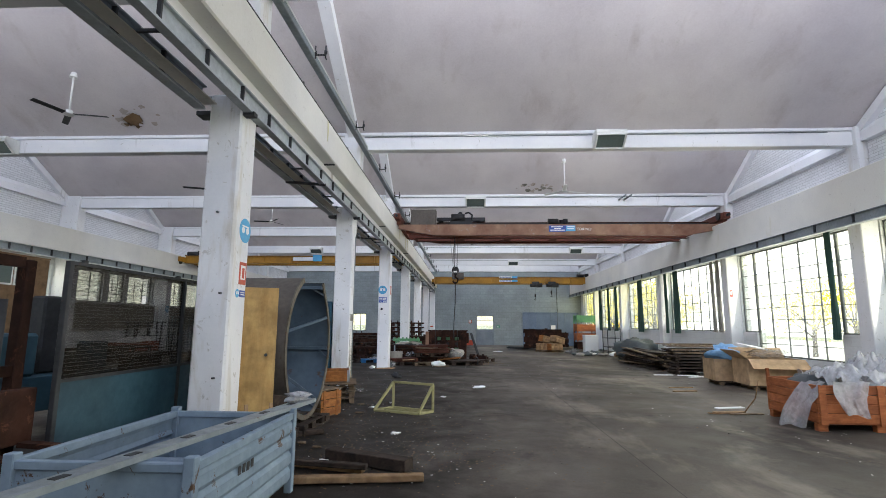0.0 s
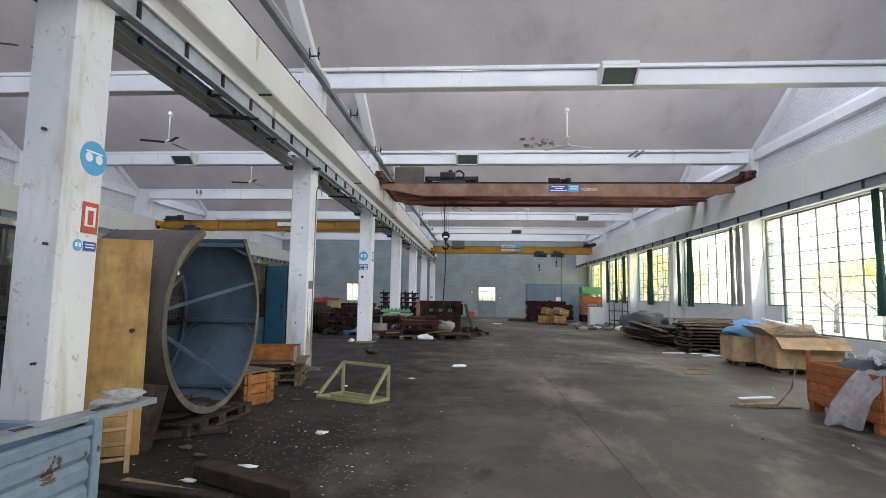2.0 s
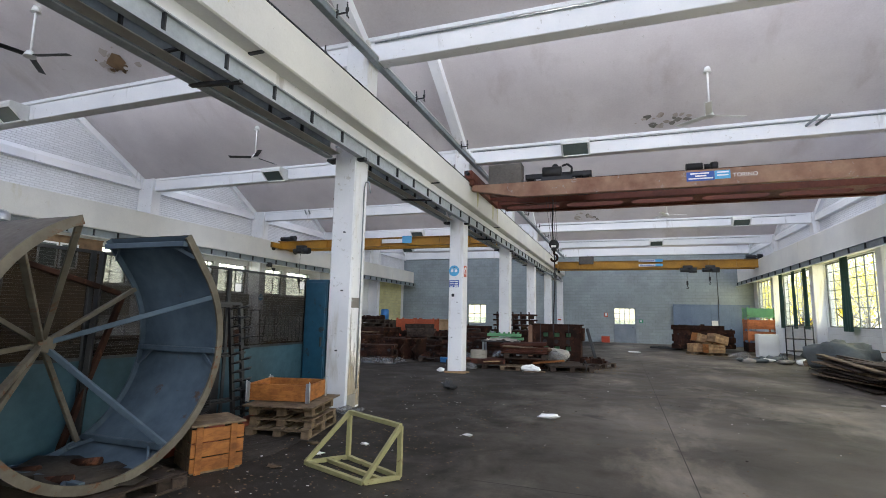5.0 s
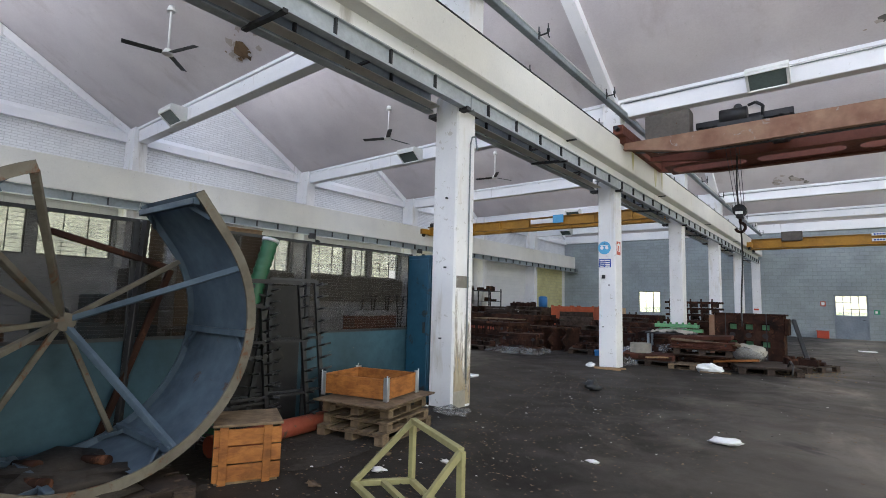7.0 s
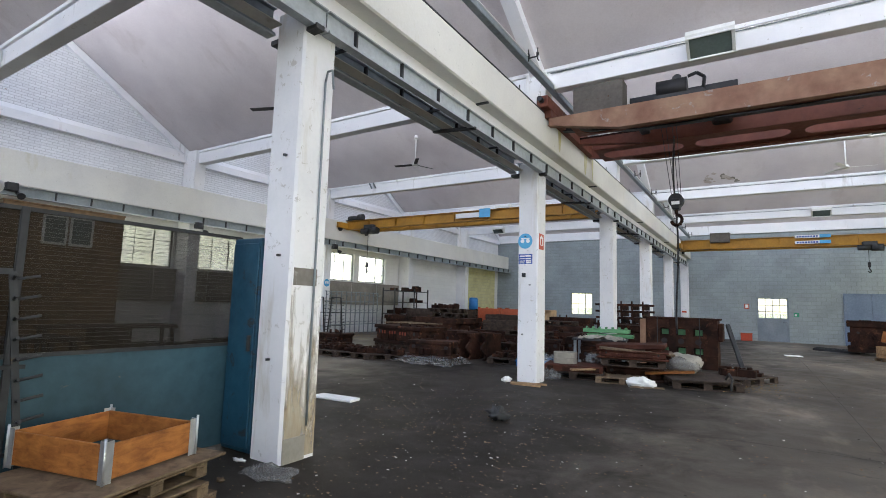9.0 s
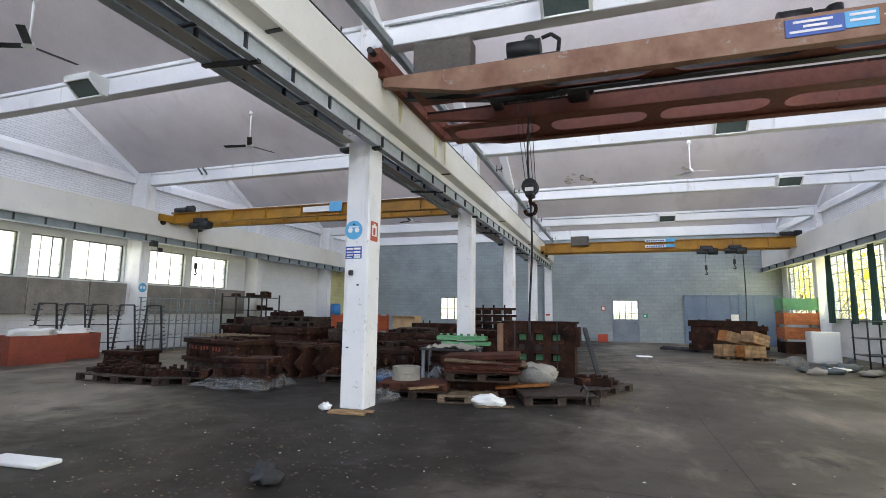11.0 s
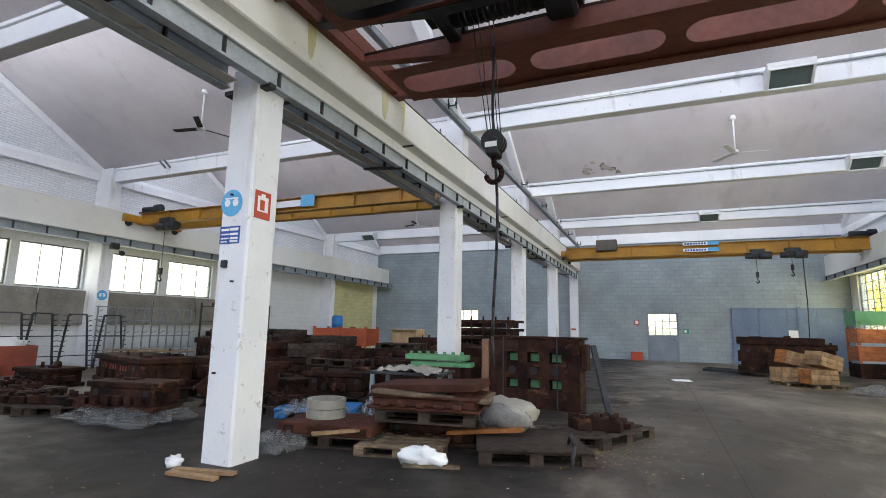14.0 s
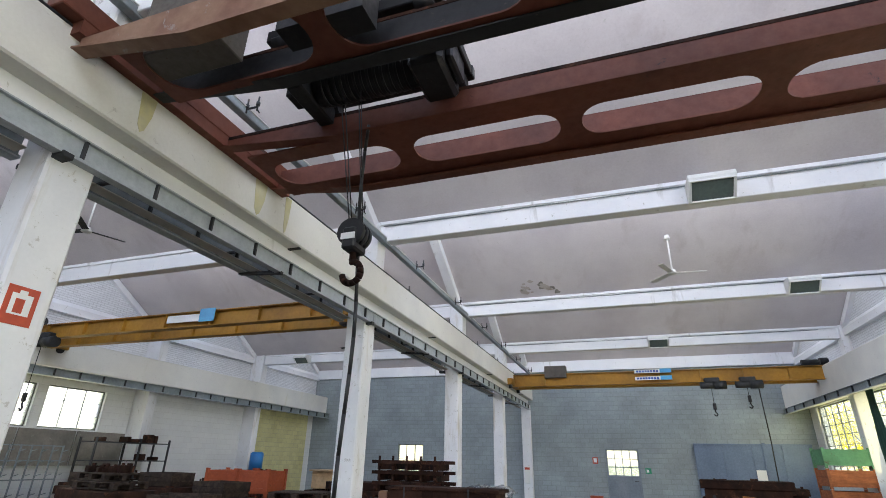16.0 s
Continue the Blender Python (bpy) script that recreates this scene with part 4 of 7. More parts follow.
    pts = [(-0.36 - 0.03 * math.sin(i * 0.7), 19.32 + 0.05 * i / 12, 4.9 - 3.9 * i / 12) for i in range(13)]
    c.path(pts, 0.018, 7)
    part("pendant_cable", c, "cable", t)


big_crane()


def yellow_crane(x0, x1, ys, z0, z1, label, hoists, motor_x, name="bridge_crane"):
    t = thing(name, label, "crane")
    for y in ys:
        s = Shape()
        s.box(x0 + 0.1, x1 - 0.1, y - 0.008, y + 0.008, z0, z1)
        s.box(x0 + 0.1, x1 - 0.1, y - 0.11, y + 0.11, z0 - 0.02, z0)
        s.box(x0 + 0.1, x1 - 0.1, y - 0.11, y + 0.11, z1, z1 + 0.02)
        n = 8
        for i in range(1, n):
            x = x0 + (x1 - x0) * i / n
            s.box(x - 0.008, x + 0.008, y - 0.10, y + 0.10, z0, z1)
        part("girder", s, "crane_yellow", t)
    for x in (x0 + 0.05, x1 - 0.05):
        part("end_carriage", box(x - 0.12, x + 0.12, ys[0] - 0.6, ys[-1] + 0.6, z0 + 0.02, z0 + 0.26, 0.01), "crane_yellow", t)
        for y in (ys[0] - 0.4, ys[-1] + 0.4):
            part("wheel", Shape().tube((x - 0.06, y, z0), (x + 0.06, y, z0), 0.11, 14), "black", t)
    m = Shape()
    m.tube((motor_x, ys[0], z1 + 0.14), (motor_x + 0.5, ys[0], z1 + 0.14), 0.10, 12)
    m.tube((motor_x + 0.55, ys[0], z1 + 0.16), (motor_x + 0.8, ys[0], z1 + 0.16), 0.13, 12)
    m.box(motor_x - 0.1, motor_x + 0.9, ys[0] - 0.12, ys[0] + 0.12, z1 + 0.02, z1 + 0.05)
    part("travel_motor", m, "steel_dark", t)
    for hx, hz in hoists:
        h = Shape()
        h.tube((hx - 0.35, ys[0] - 0.1, z0 - 0.14), (hx + 0.1, ys[0] - 0.1, z0 - 0.14), 0.12, 14)
        h.tube((hx + 0.1, ys[0] - 0.1, z0 - 0.14), (hx + 0.5, ys[0] - 0.1, z0 - 0.14), 0.15, 14)
        h.box(hx - 0.2, hx + 0.3, ys[0] - 0.2, ys[0] + 0.1, z0 - 0.05, z0 + 0.12, 0.02)
        part("hoist", h, "steel_dark", t)
        part("rope", Shape().tube((hx, ys[0] - 0.1, z0 - 0.2), (hx, ys[0] - 0.1, hz), 0.01, 5), "steel_dark", t)
        k = Shape()
        k.box(hx - 0.05, hx + 0.05, ys[0] - 0.14, ys[0] - 0.06, hz - 0.22, hz, 0.01)
        k.path([(hx, ys[0] - 0.1, hz - 0.22), (hx, ys[0] - 0.1, hz - 0.30), (hx + 0.06, ys[0] - 0.1, hz - 0.38), (hx, ys[0] - 0.1, hz - 0.44), (hx - 0.06, ys[0] - 0.1, hz - 0.38)], 0.022, 6)
        part("hook", k, "black", t)
    return t


lc = yellow_crane(-14.3, -3.1, (24.8, 25.7), 4.52, 4.86, "yellow double-girder overhead crane in the side nave", [(-12.9, 3.05)], -14.1)
part("sign_plate", box(-8.6, -7.6, 24.672, 24.688, 4.62, 4.80), "paper", lc, "white maker plate")
part("sign_plate", box(-7.6, -7.15, 24.670, 24.686, 4.60, 4.92), "cyan_sign", lc, "light blue maker plate")
rc = yellow_crane(-2.35, 8.95, (36.3, 37.1), 4.47, 4.90, "yellow double-girder overhead crane near the end wall", [(5.0, 3.7), (6.15, 3.95)], 8.0)
part("control_box", box(-0.95, -0.1, 36.1, 36.5, 4.75, 5.22, 0.02), "drum_out", rc)
part("pendant_cable", Shape().path([(6.5, 36.2, 4.3), (6.52, 36.2, 2.5), (6.5, 36.25, 1.2)], 0.02, 6), "cable", rc)
for z in (4.83, 4.57):
    part("sign_plate", box(2.45, 3.35, 36.165 if z > 4.7 else 36.163, 36.175, z, z + 0.13), "paper", rc, "white maker plate")
    part("sign_plate", box(3.35, 3.75, 36.165, 36.175, z, z + 0.15), "cyan_sign", rc, "light blue maker plate")
    for i in range(8):
        part("sign_letter", box(2.52 + 0.10 * i, 2.59 + 0.10 * i, 36.155, 36.162, z + 0.03, z + 0.10), "blue_sign", rc)

# ---- signs on the columns ----
def disc(s, c, r, axis, th=0.004, n=24):
    a = Vector(c)
    d = Vector((1, 0, 0)) if axis == 0 else Vector((0, -1, 0))
    return s.tube(a, a + d * th, r, n)


def column_sign(name, label, mat, axis, a0, a1, z0, z1, plane, bars=(), bar_mat="paper"):
    t = thing(name, label, "sign", "signs on the columns")
    if axis == 0:
        part("plate", box(plane, plane + 0.005, a0, a1, z0, z1), mat, t)
        for b0, b1, c0, c1 in bars:
            part("symbol_bar", box(plane + 0.0055, plane + 0.008, b0, b1, c0, c1), bar_mat, t)
    else:
        part("plate", box(a0, a1, plane - 0.005, plane, z0, z1), mat, t)
        for b0, b1, c0, c1 in bars:
            part("symbol_bar", box(b0, b1, plane - 0.008, plane - 0.0055, c0, c1), bar_mat, t)
    return t


def round_sign(axis, c, r, label):
    t = thing("round_sign", label, "sign", "signs on the columns")
    part("plate", disc(Shape(), c, r, axis), "cyan_sign", t)
    v = Vector(c) + (Vector((0.005, 0, 0)) if axis == 0 else Vector((0, -0.005, 0)))
    side = Vector((0, 1, 0)) if axis == 0 else Vector((1, 0, 0))
    for k in (-0.38, 0.38):
        part("symbol", disc(Shape(), v + side * r * k, r * 0.27, axis, 0.002, 14), "paper", t)
    part("symbol_bar", box(*sum(([min(p, q) - 0.002, max(p, q) + 0.002] for p, q in zip(v - side * r * 0.6 + Vector((0, 0, r * 0.30)), v + side * r * 0.6 + Vector((0, 0, r * 0.38)))), [])), "paper", t)
    return t


XF = XC + 0.20
round_sign(1, (-2.88, 17.818, 2.71), 0.15, "round light blue safety goggles sign on a white column")
column_sign("text_sign", "dark blue sign with white lines on a white column", "blue_sign", 1, -3.01, -2.73, 2.26, 2.45, 17.818, [(-2.99, -2.88, 2.40, 2.425), (-2.87, -2.75, 2.40, 2.43), (-2.99, -2.87, 2.355, 2.37), (-2.86, -2.75, 2.35, 2.375), (-2.99, -2.88, 2.31, 2.325), (-2.86, -2.75, 2.305, 2.33), (-2.99, -2.90, 2.275, 2.288), (-2.86, -2.75, 2.272, 2.295)])
column_sign("fire_sign", "red fire extinguisher sign on a white column", "red_sign", 0, 17.88, 18.12, 2.55, 2.86, XF, [(17.92, 18.08, 2.63, 2.80), (17.97, 18.03, 2.80, 2.83)])
part("extinguisher_symbol", box(XF + 0.0085, XF + 0.010, 17.955, 18.025, 2.645, 2.76), "red_sign", bpy.data.objects["fire_sign"])
t = thing("wall_socket", "small dark socket box on a white column", "socket")
part("box", box(-2.93, -2.86, 17.77, 17.818, 2.0, 2.08, 0.01), "steel_dark", t)
round_sign(0, (XF + 0.001, 6.10, 2.63), 0.15, "round light blue safety shoes sign on a white column")
column_sign("fire_sign", "red fire extinguisher sign on a white column", "red_sign", 0, 6.02, 6.20, 1.97, 2.24, XF, [(6.05, 6.17, 2.03, 2.20)])
part("extinguisher_symbol", box(XF + 0.0085, XF + 0.010, 6.08, 6.14, 2.045, 2.17), "red_sign", bpy.data.objects["fire_sign.001"])
column_sign("text_sign", "small dark blue sign on a white column", "blue_sign", 0, 6.06, 6.20, 1.82, 1.90, XF, [(6.08, 6.18, 1.87, 1.88), (6.08, 6.18, 1.845, 1.855)])
round_sign(0, (XF + 0.001, 6.0, 1.86), 0.05, "small round blue sign on a white column")
round_sign(0, (-14.438, 23.98, 2.15), 0.16, "round light blue sign on a wall column")
column_sign("sign_plate", "small red sign on a wall column", "red_sign", 1, 9.12, 9.21, 2.52, 2.74, 17.798, [(9.135, 9.195, 2.57, 2.70)])
for y in (11.9,):
    t = thing("conduit", "thin grey conduit running down a white column", "conduit")
    part("tube", Shape().path([(XF + 0.015, y + 0.2, 0.3), (XF + 0.015, y + 0.2, 3.6), (XF + 0.04, y + 0.2, 3.7), (XF + 0.10, y + 0.2, 3.7), (XF + 0.13, y + 0.2, 3.5)], 0.011, 6), "steel_grey", t)
t = thing("column_patch", "rough grey unpainted patch on a white column", "plaster patch")
part("patch", box(XF, XF + 0.004, 11.86, 12.14, 1.58, 1.74), "rubble", t)
t = thing("column_patch", "rough chipped concrete foot of a white column", "plaster patch")
part("patch", box(XF, XF + 0.012, 11.84, 12.1, 0.0, 0.22, 0.01), "concrete", t)
for y0 in (6.0, 12.0, 18.0):
    rnd = random.Random(int(y0))
    for i in range(3):
        t = thing("steel_stub", "short dark steel anchor stub in a column", "anchor", "column anchor stubs")
        sx = XC - 0.15 + 0.3 * rnd.random()
        part("stub", Shape().bar((sx, y0 - 0.18, 0.9 + 0.95 * i), (sx - 0.005, y0 - 0.215, 0.9 + 0.95 * i), 0.022, 0.02), "steel_dark", t)

# ---- end wall: door, small window, blue panel, signs ----
d = tagged(new("door_1"), "grey steel door with a glazed upper half in the block wall", "door", "", "structure")
zf = -0.13
fr = Shape()
for a, b in ((DOOR[0], DOOR[0] + 0.05), (DOOR[1] - 0.05, DOOR[1])):
    fr.box(a, b, Y1 + 0.02, Y1 + 0.14, zf, DOOR[2])
fr.box(DOOR[0] + 0.05, DOOR[1] - 0.05, Y1 + 0.021, Y1 + 0.139, DOOR[2] - 0.05, DOOR[2])
part("door_frame", fr, "door_grey", d)
part("lower_panel", box(DOOR[0] + 0.05, DOOR[1] - 0.05, Y1 + 0.05, Y1 + 0.10, zf, 1.12, 0.01), "door_grey", d)
q = Shape()
for i in range(5):
    x = DOOR[0] + 0.06 + (DOOR[1] - DOOR[0] - 0.12) * i / 4
    q.box(x - 0.015, x + 0.015, Y1 + 0.06, Y1 + 0.09, 1.12, DOOR[2] - 0.05)
for z in (1.14, 1.5, 1.85):
    q.box(DOOR[0] + 0.05, DOOR[1] - 0.05, Y1 + 0.061, Y1 + 0.089, z - 0.015, z + 0.015)
part("glazing_bar", q, "door_grey", d)
p = part("pane", box(DOOR[0] + 0.05, DOOR[1] - 0.05, Y1 + 0.073, Y1 + 0.077, 1.12, DOOR[2] - 0.05), "glass", d)
p.visible_shadow = False
part("door_handle", Shape().path([(DOOR[1] - 0.14, Y1 + 0.05, 0.92), (DOOR[1] - 0.14, Y1 - 0.02, 0.92), (DOOR[1] - 0.28, Y1 - 0.02, 0.92)], 0.014, 6), "steel_dark", d)
steel_window("window_60", Y1 + 0.1, SMALL[0], SMALL[1], SMALL[2], SMALL[3], 3, 2, "small window in the block end wall").matrix_basis = Matrix(((0, 1, 0, 0), (1, 0, 0, 0), (0, 0, 1, 0), (0, 0, 0, 1)))
pn = thing("sliding_panel", "tall blue-grey sheet steel sliding door on the end wall", "door")
for i in range(4):
    a = 4.68 + 1.13 * i
    part("sheet", box(a, a + 1.125, Y1 - 0.10, Y1 - 0.05, -0.12, 2.54, 0.008), "panel_blue", pn)
for z in (0.8, 1.7, 2.5):
    part("rail_bar", box(4.68, 9.2, Y1 - 0.13, Y1 - 0.101, z - 0.03, z + 0.03), "panel_blue", pn)
part("post", box(7.35, 7.47, Y1 - 0.15, Y1 - 0.131, -0.12, 2.58), "panel_blue", pn)
t = thing("notice_sheet", "white paper notice on the blue-grey panel", "notice")
part("sheet", box(6.95, 7.32, Y1 - 0.142, Y1 - 0.135, 0.95, 1.5), "paper", t)
column_sign("fire_sign", "small red sign on the block end wall", "red_sign", 1, 0.28, 0.52, 1.62, 1.90, Y1 - 0.002, [(0.33, 0.47, 1.68, 1.86)])
column_sign("exit_sign", "small green exit sign on the block end wall", "green_sign", 1, 2.55, 2.80, 1.25, 1.48, Y1 - 0.002, [(2.6, 2.7, 1.3, 1.42)])
t = thing("red_box", "low red metal box on the floor by the door", "box")
part("body", box(0.08, 0.62, 41.2, 41.65, ground_z(41.4), 0.26, 0.02), "red_sign", t)
part("lid", box(0.06, 0.64, 41.18, 41.67, 0.262, 0.29, 0.008), "orange_steel", t)
t = thing("notice_board", "white control panel with red band on the pilaster", "control panel")
part("panel", box(-2.88, -2.62, 41.41, 41.447, 0.7, 1.45, 0.01), "lamp_white", t)
part("band", box(-2.87, -2.63, 41.402, 41.408, 1.3, 1.4), "red_sign", t)

# ---- green curtains and posts at the big windows ----
def curtain(y, w, z0, z1, mat, label, x=9.22):
    t = thing("curtain", label, "curtain", "strips hanging at the windows")
    s = Shape()
    n, rows = 10, 7
    rnd = random.Random(int(y * 10))
    vs = []
    for j in range(rows + 1):
        z = z1 + (z0 - z1) * j / rows
        for i in range(n + 1):
            u = i / n - 0.5
            vs.append((x + 0.035 * math.sin(i * 2.1 + j * 0.25) + rnd.uniform(-0.006, 0.006), y + u * w * (1 + 0.12 * math.sin(j * 1.1 + y)), z))
    k = n + 1
    s.add(vs, [(j * k + i, j * k + i + 1, (j + 1) * k + i + 1, (j + 1) * k + i) for j in range(rows) for i in range(n)], None, True)
    part("cloth", s, mat, t)
    part("rod", Shape().tube((x, y - w / 2 - 0.1, z1 + 0.01), (x, y + w / 2 + 0.1, z1 + 0.01), 0.014, 6), "steel_dark", t)


for y, w in ((13.12, 0.20), (22.5, 0.55), (27.1, 0.7), (31.4, 0.5), (33.0, 0.4), (35.0, 0.6), (23.6, 0.25)):
    curtain(y, w, 1.2, 3.942, "green_steel", "dark green curtain strip hanging at a window")
for y in (19.2, 18.75):
    curtain(y, 0.2, 1.3, 3.942, "concrete", "faded beige curtain strip hanging at a window")


# damp runs on the girder face under the crane
M["damp"] = worn("olive_damp_run", (0.46, 0.42, 0.22), (0.56, 0.53, 0.38), (0.40, 0.35, 0.16), 0.8, 0.0, 3.0, 12, 0.6)
for y, w, h in ((18.35, 0.20, 0.55), (20.15, 0.26, 0.60), (20.75, 0.14, 0.60), (8.6, 0.10, 0.4)):
    t = thing("damp_run", "yellowish damp run down the girder face", "stain", "damp runs")
    out = [(y - w / 2, 5.09), (y + w / 2, 5.09), (y + w * 0.42, 5.09 - h * 0.5), (y + w * 0.2, 5.09 - h * 0.85), (y, 5.09 - h * 0.93), (y - w * 0.22, 5.09 - h * 0.8), (y - w * 0.34, 5.09 - h * 0.45)]
    part("run", Shape().prism(out, XC + 0.4405, XC + 0.4435, 0), "damp", t)

# brown damp wash on the lower half of the second column
def damp_wash():
    m, nt, b = nodes_of("brown_damp_wash", 0.85, 0, 0.2)
    out = nt.nodes["Material Output"]
    v = coords(nt, (3.0, 3.0, 0.7))
    n1 = noise_of(nt, v, 2.2, 6, 0.65, 0.6)
    nt.links.new(ramp_of(nt, noise_of(nt, v, 5.0, 5, 0.6), [(0.35, (0.36, 0.28, 0.17)), (0.65, (0.56, 0.50, 0.37))]), b.inputs["Base Color"])
    sep = nt.nodes.new("ShaderNodeSeparateXYZ")
    nt.links.new(coords(nt), sep.inputs[0])
    q = nt.nodes.new("ShaderNodeMath")
    q.operation = "MULTIPLY_ADD"
    q.inputs[1].default_value = -0.22
    nt.links.new(sep.outputs["Z"], q.inputs[0])
    nt.links.new(n1, q.inputs[2])
    tr, mx = nt.nodes.new("ShaderNodeBsdfTransparent"), nt.nodes.new("ShaderNodeMixShader")
    nt.links.new(ramp_of(nt, q.outputs[0], [(0.22, grey(0)), (0.50, grey(0.62))]), mx.inputs[0])
    nt.links.new(tr.outputs[0], mx.inputs[1])
    nt.links.new(b.outputs[0], mx.inputs[2])
    nt.links.new(mx.outputs[0], out.inputs["Surface"])
    return m


M["damp_wash"] = damp_wash()
t = thing("damp_stain", "brown damp stain on the lower half of a column", "stain", "damp stains")
part("stain", box(XC + 0.2005, XC + 0.2035, 11.845, 12.215, 0.03, 1.56), "damp_wash", t)

# ---- reusable loads ----
def pallet_thing(label, mat="pallet", group="pallets", m=None):
    """A wooden pallet 1.2 x 0.8 x 0.144, long side along x, standing on z 0."""
    t = thing("pallet", label, "pallet", group, m)
    top = box(-0.6, 0.6, -0.06, 0.06, -0.011, 0.011, 0.003).mesh("top_board", M[mat])
    for y in (-0.34, -0.17, 0, 0.17, 0.34):
        part("top_board", top, mat, t, "", Matrix.Translation((0, y, 0.133)))
    cross = box(-0.07, 0.07, -0.4, 0.4, -0.011, 0.011, 0.003).mesh("stringer_board", M[mat])
    block = box(-0.07, 0.07, -0.05, 0.05, -0.039, 0.039, 0.004).mesh("block", M[mat])
    for x in (-0.53, 0, 0.53):
        part("stringer_board", cross, mat, t, "", Matrix.Translation((x, 0, 0.111)))
        for y in (-0.35, 0, 0.35):
            part("block", block, mat, t, "", Matrix.Translation((x, y, 0.061)))
    bottom = box(-0.6, 0.6, -0.05, 0.05, -0.011, 0.011, 0.003).mesh("bottom_board", M[mat])
    for y in (-0.35, 0, 0.35):
        part("bottom_board", bottom, mat, t, "", Matrix.Translation((0, y, 0.011)))
    return t


STACK = pose(-2.56, 10.43, 0, 0, 0, 102.5) @ Matrix.Diagonal((0.82, 1, 0.8, 1))
P_OLD = pallet_thing("weathered grey-brown wooden pallet on the floor", "pallet", "pallets", STACK)
P_DARK = pallet_thing("dark rust-stained wooden pallet under metal dies", "dark_wood", "pallets", pose(-7.0, 19.1, 0, 0, 0, 35))


def at(x, y, rz=0.0, z=None, sc=1.0):
    return pose(x, y, ground_z(y) if z is None else z, 0, 0, rz)


for i, (dx, a) in enumerate(((0.01, 101), (-0.02, 104))):
    copy_thing(P_OLD, pose(-2.56 + dx, 10.43, 0.117 * (i + 1), 0, 0, a) @ Matrix.Diagonal((0.82, 1, 0.8, 1)))
t = thing("plywood_sheet", "grey-brown plywood sheet lying on a stack of pallets", "board")
part("sheet", box(-0.52, 0.52, -0.44, 0.44, 0, 0.018, 0.003, pose(-2.57, 10.43, 0.351, 0, 0, 103)), "pallet", t)
# pallet collar
t = thing("pallet_collar", "orange pine pallet collar with zinc corner hinges on stacked pallets", "crate", "", pose(-2.69, 10.45, 0.39, 0, 0, 14) @ Matrix.Diagonal((0.8, 1, 1, 1)))
for a, b, c, e in ((-0.5, 0.5, -0.33, -0.31), (-0.5, 0.5, 0.31, 0.33), (-0.5, -0.48, -0.31, 0.31), (0.48, 0.5, -0.31, 0.31)):
    part("board", box(a, b, c, e, 0, 0.2, 0.004), "collar", t)
for x in (-0.5, 0.5):
    for y in (-0.33, 0.33):
        sx, sy = (1 if x > 0 else -1), (1 if y > 0 else -1)
        s = Shape()
        s.box(min(x, x + 0.004 * sx), max(x, x + 0.004 * sx), min(y, y - 0.05 * sy), max(y, y - 0.05 * sy), -0.02, 0.22)
        s.box(min(x, x - 0.05 * sx), max(x, x - 0.05 * sx), min(y, y + 0.004 * sy), max(y, y + 0.004 * sy), -0.02, 0.22)
        s.tube((x + 0.008 * sx, y + 0.008 * sy, -0.02), (x + 0.008 * sx, y + 0.008 * sy, 0.24), 0.009, 8)
        part("corner_hinge", s, "zinc", t)

# small crate
t = thing("wooden_crate", "small weathered wooden crate with bright end boards on the floor", "crate", "", pose(-2.36, 8.80, 0, 0, 0, -27) @ Matrix.Diagonal((0.62, 0.86, 1.0, 1)))
for z in (0.0, 0.13, 0.26):
    for y in (-0.27, 0.27):
        part("side_board", box(-0.36, 0.36, y - 0.01, y + 0.01, z + 0.02, z + 0.14, 0.004), "pallet", t)
    part("end_board", box(0.36, 0.38, -0.28, 0.28, z + 0.02, z + 0.14, 0.004), "collar", t)
for y in (-0.2, 0.16):
    part("batten", box(0.381, 0.40, y - 0.035, y + 0.035, 0.0, 0.42, 0.004), "collar", t)
part("lid", box(-0.38, 0.41, -0.29, 0.29, 0.42, 0.44, 0.004), "pallet", t)
part("bottom", box(-0.36, 0.36, -0.26, 0.26, 0.0, 0.02), "pallet", t)

# open steel frame
t = thing("steel_stand", "open triangular pale olive angle-steel frame on the floor", "frame")
B = [Vector((-1.52, 9.20, 0.022)), Vector((-0.71, 8.89, 0.022)), Vector((-0.49, 9.16, 0.022)), Vector((-1.24, 9.54, 0.022))]
T = [Vector((-1.24, 9.54, 0.47)), Vector((-0.49, 9.16, 0.47))]
for a, b in ((B[0], B[1]), (B[1], B[2]), (B[2], B[3]), (B[3], B[0]), (B[3], T[0]), (B[2], T[1]), (T[0], T[1]), (B[0], T[0]), (B[1], T[1])):
    part("angle_bar", Shape().bar(a, b, 0.045, 0.04, 0.003), "olive", t)
mid1, mid2 = (B[0] + B[3]) / 2, (B[1] + B[2]) / 2
part("angle_bar", Shape().bar(mid1, mid2, 0.04, 0.035), "olive", t)

# ---- crumpled lumps ----
def crumple(c, rx, ry, rz, n=16, k=9, seed=1, rough=0.28):
    rnd = random.Random(seed)
    off = Vector((rnd.random() * 50, rnd.random() * 50, rnd.random() * 50))
    s = Shape()
    s.ball((0, 0, 0), 1.0, n, k)
    s.v = [(c[0] + rx * v[0] * f, c[1] + ry * v[1] * f, c[2] + rz * v[2] * f) for v in s.v for f in (1 + rough * 1.8 * noise.noise(Vector(v) * 2.3 + off) + rough * 0.7 * noise.noise(Vector(v) * 6.5 + off),)]
    return s


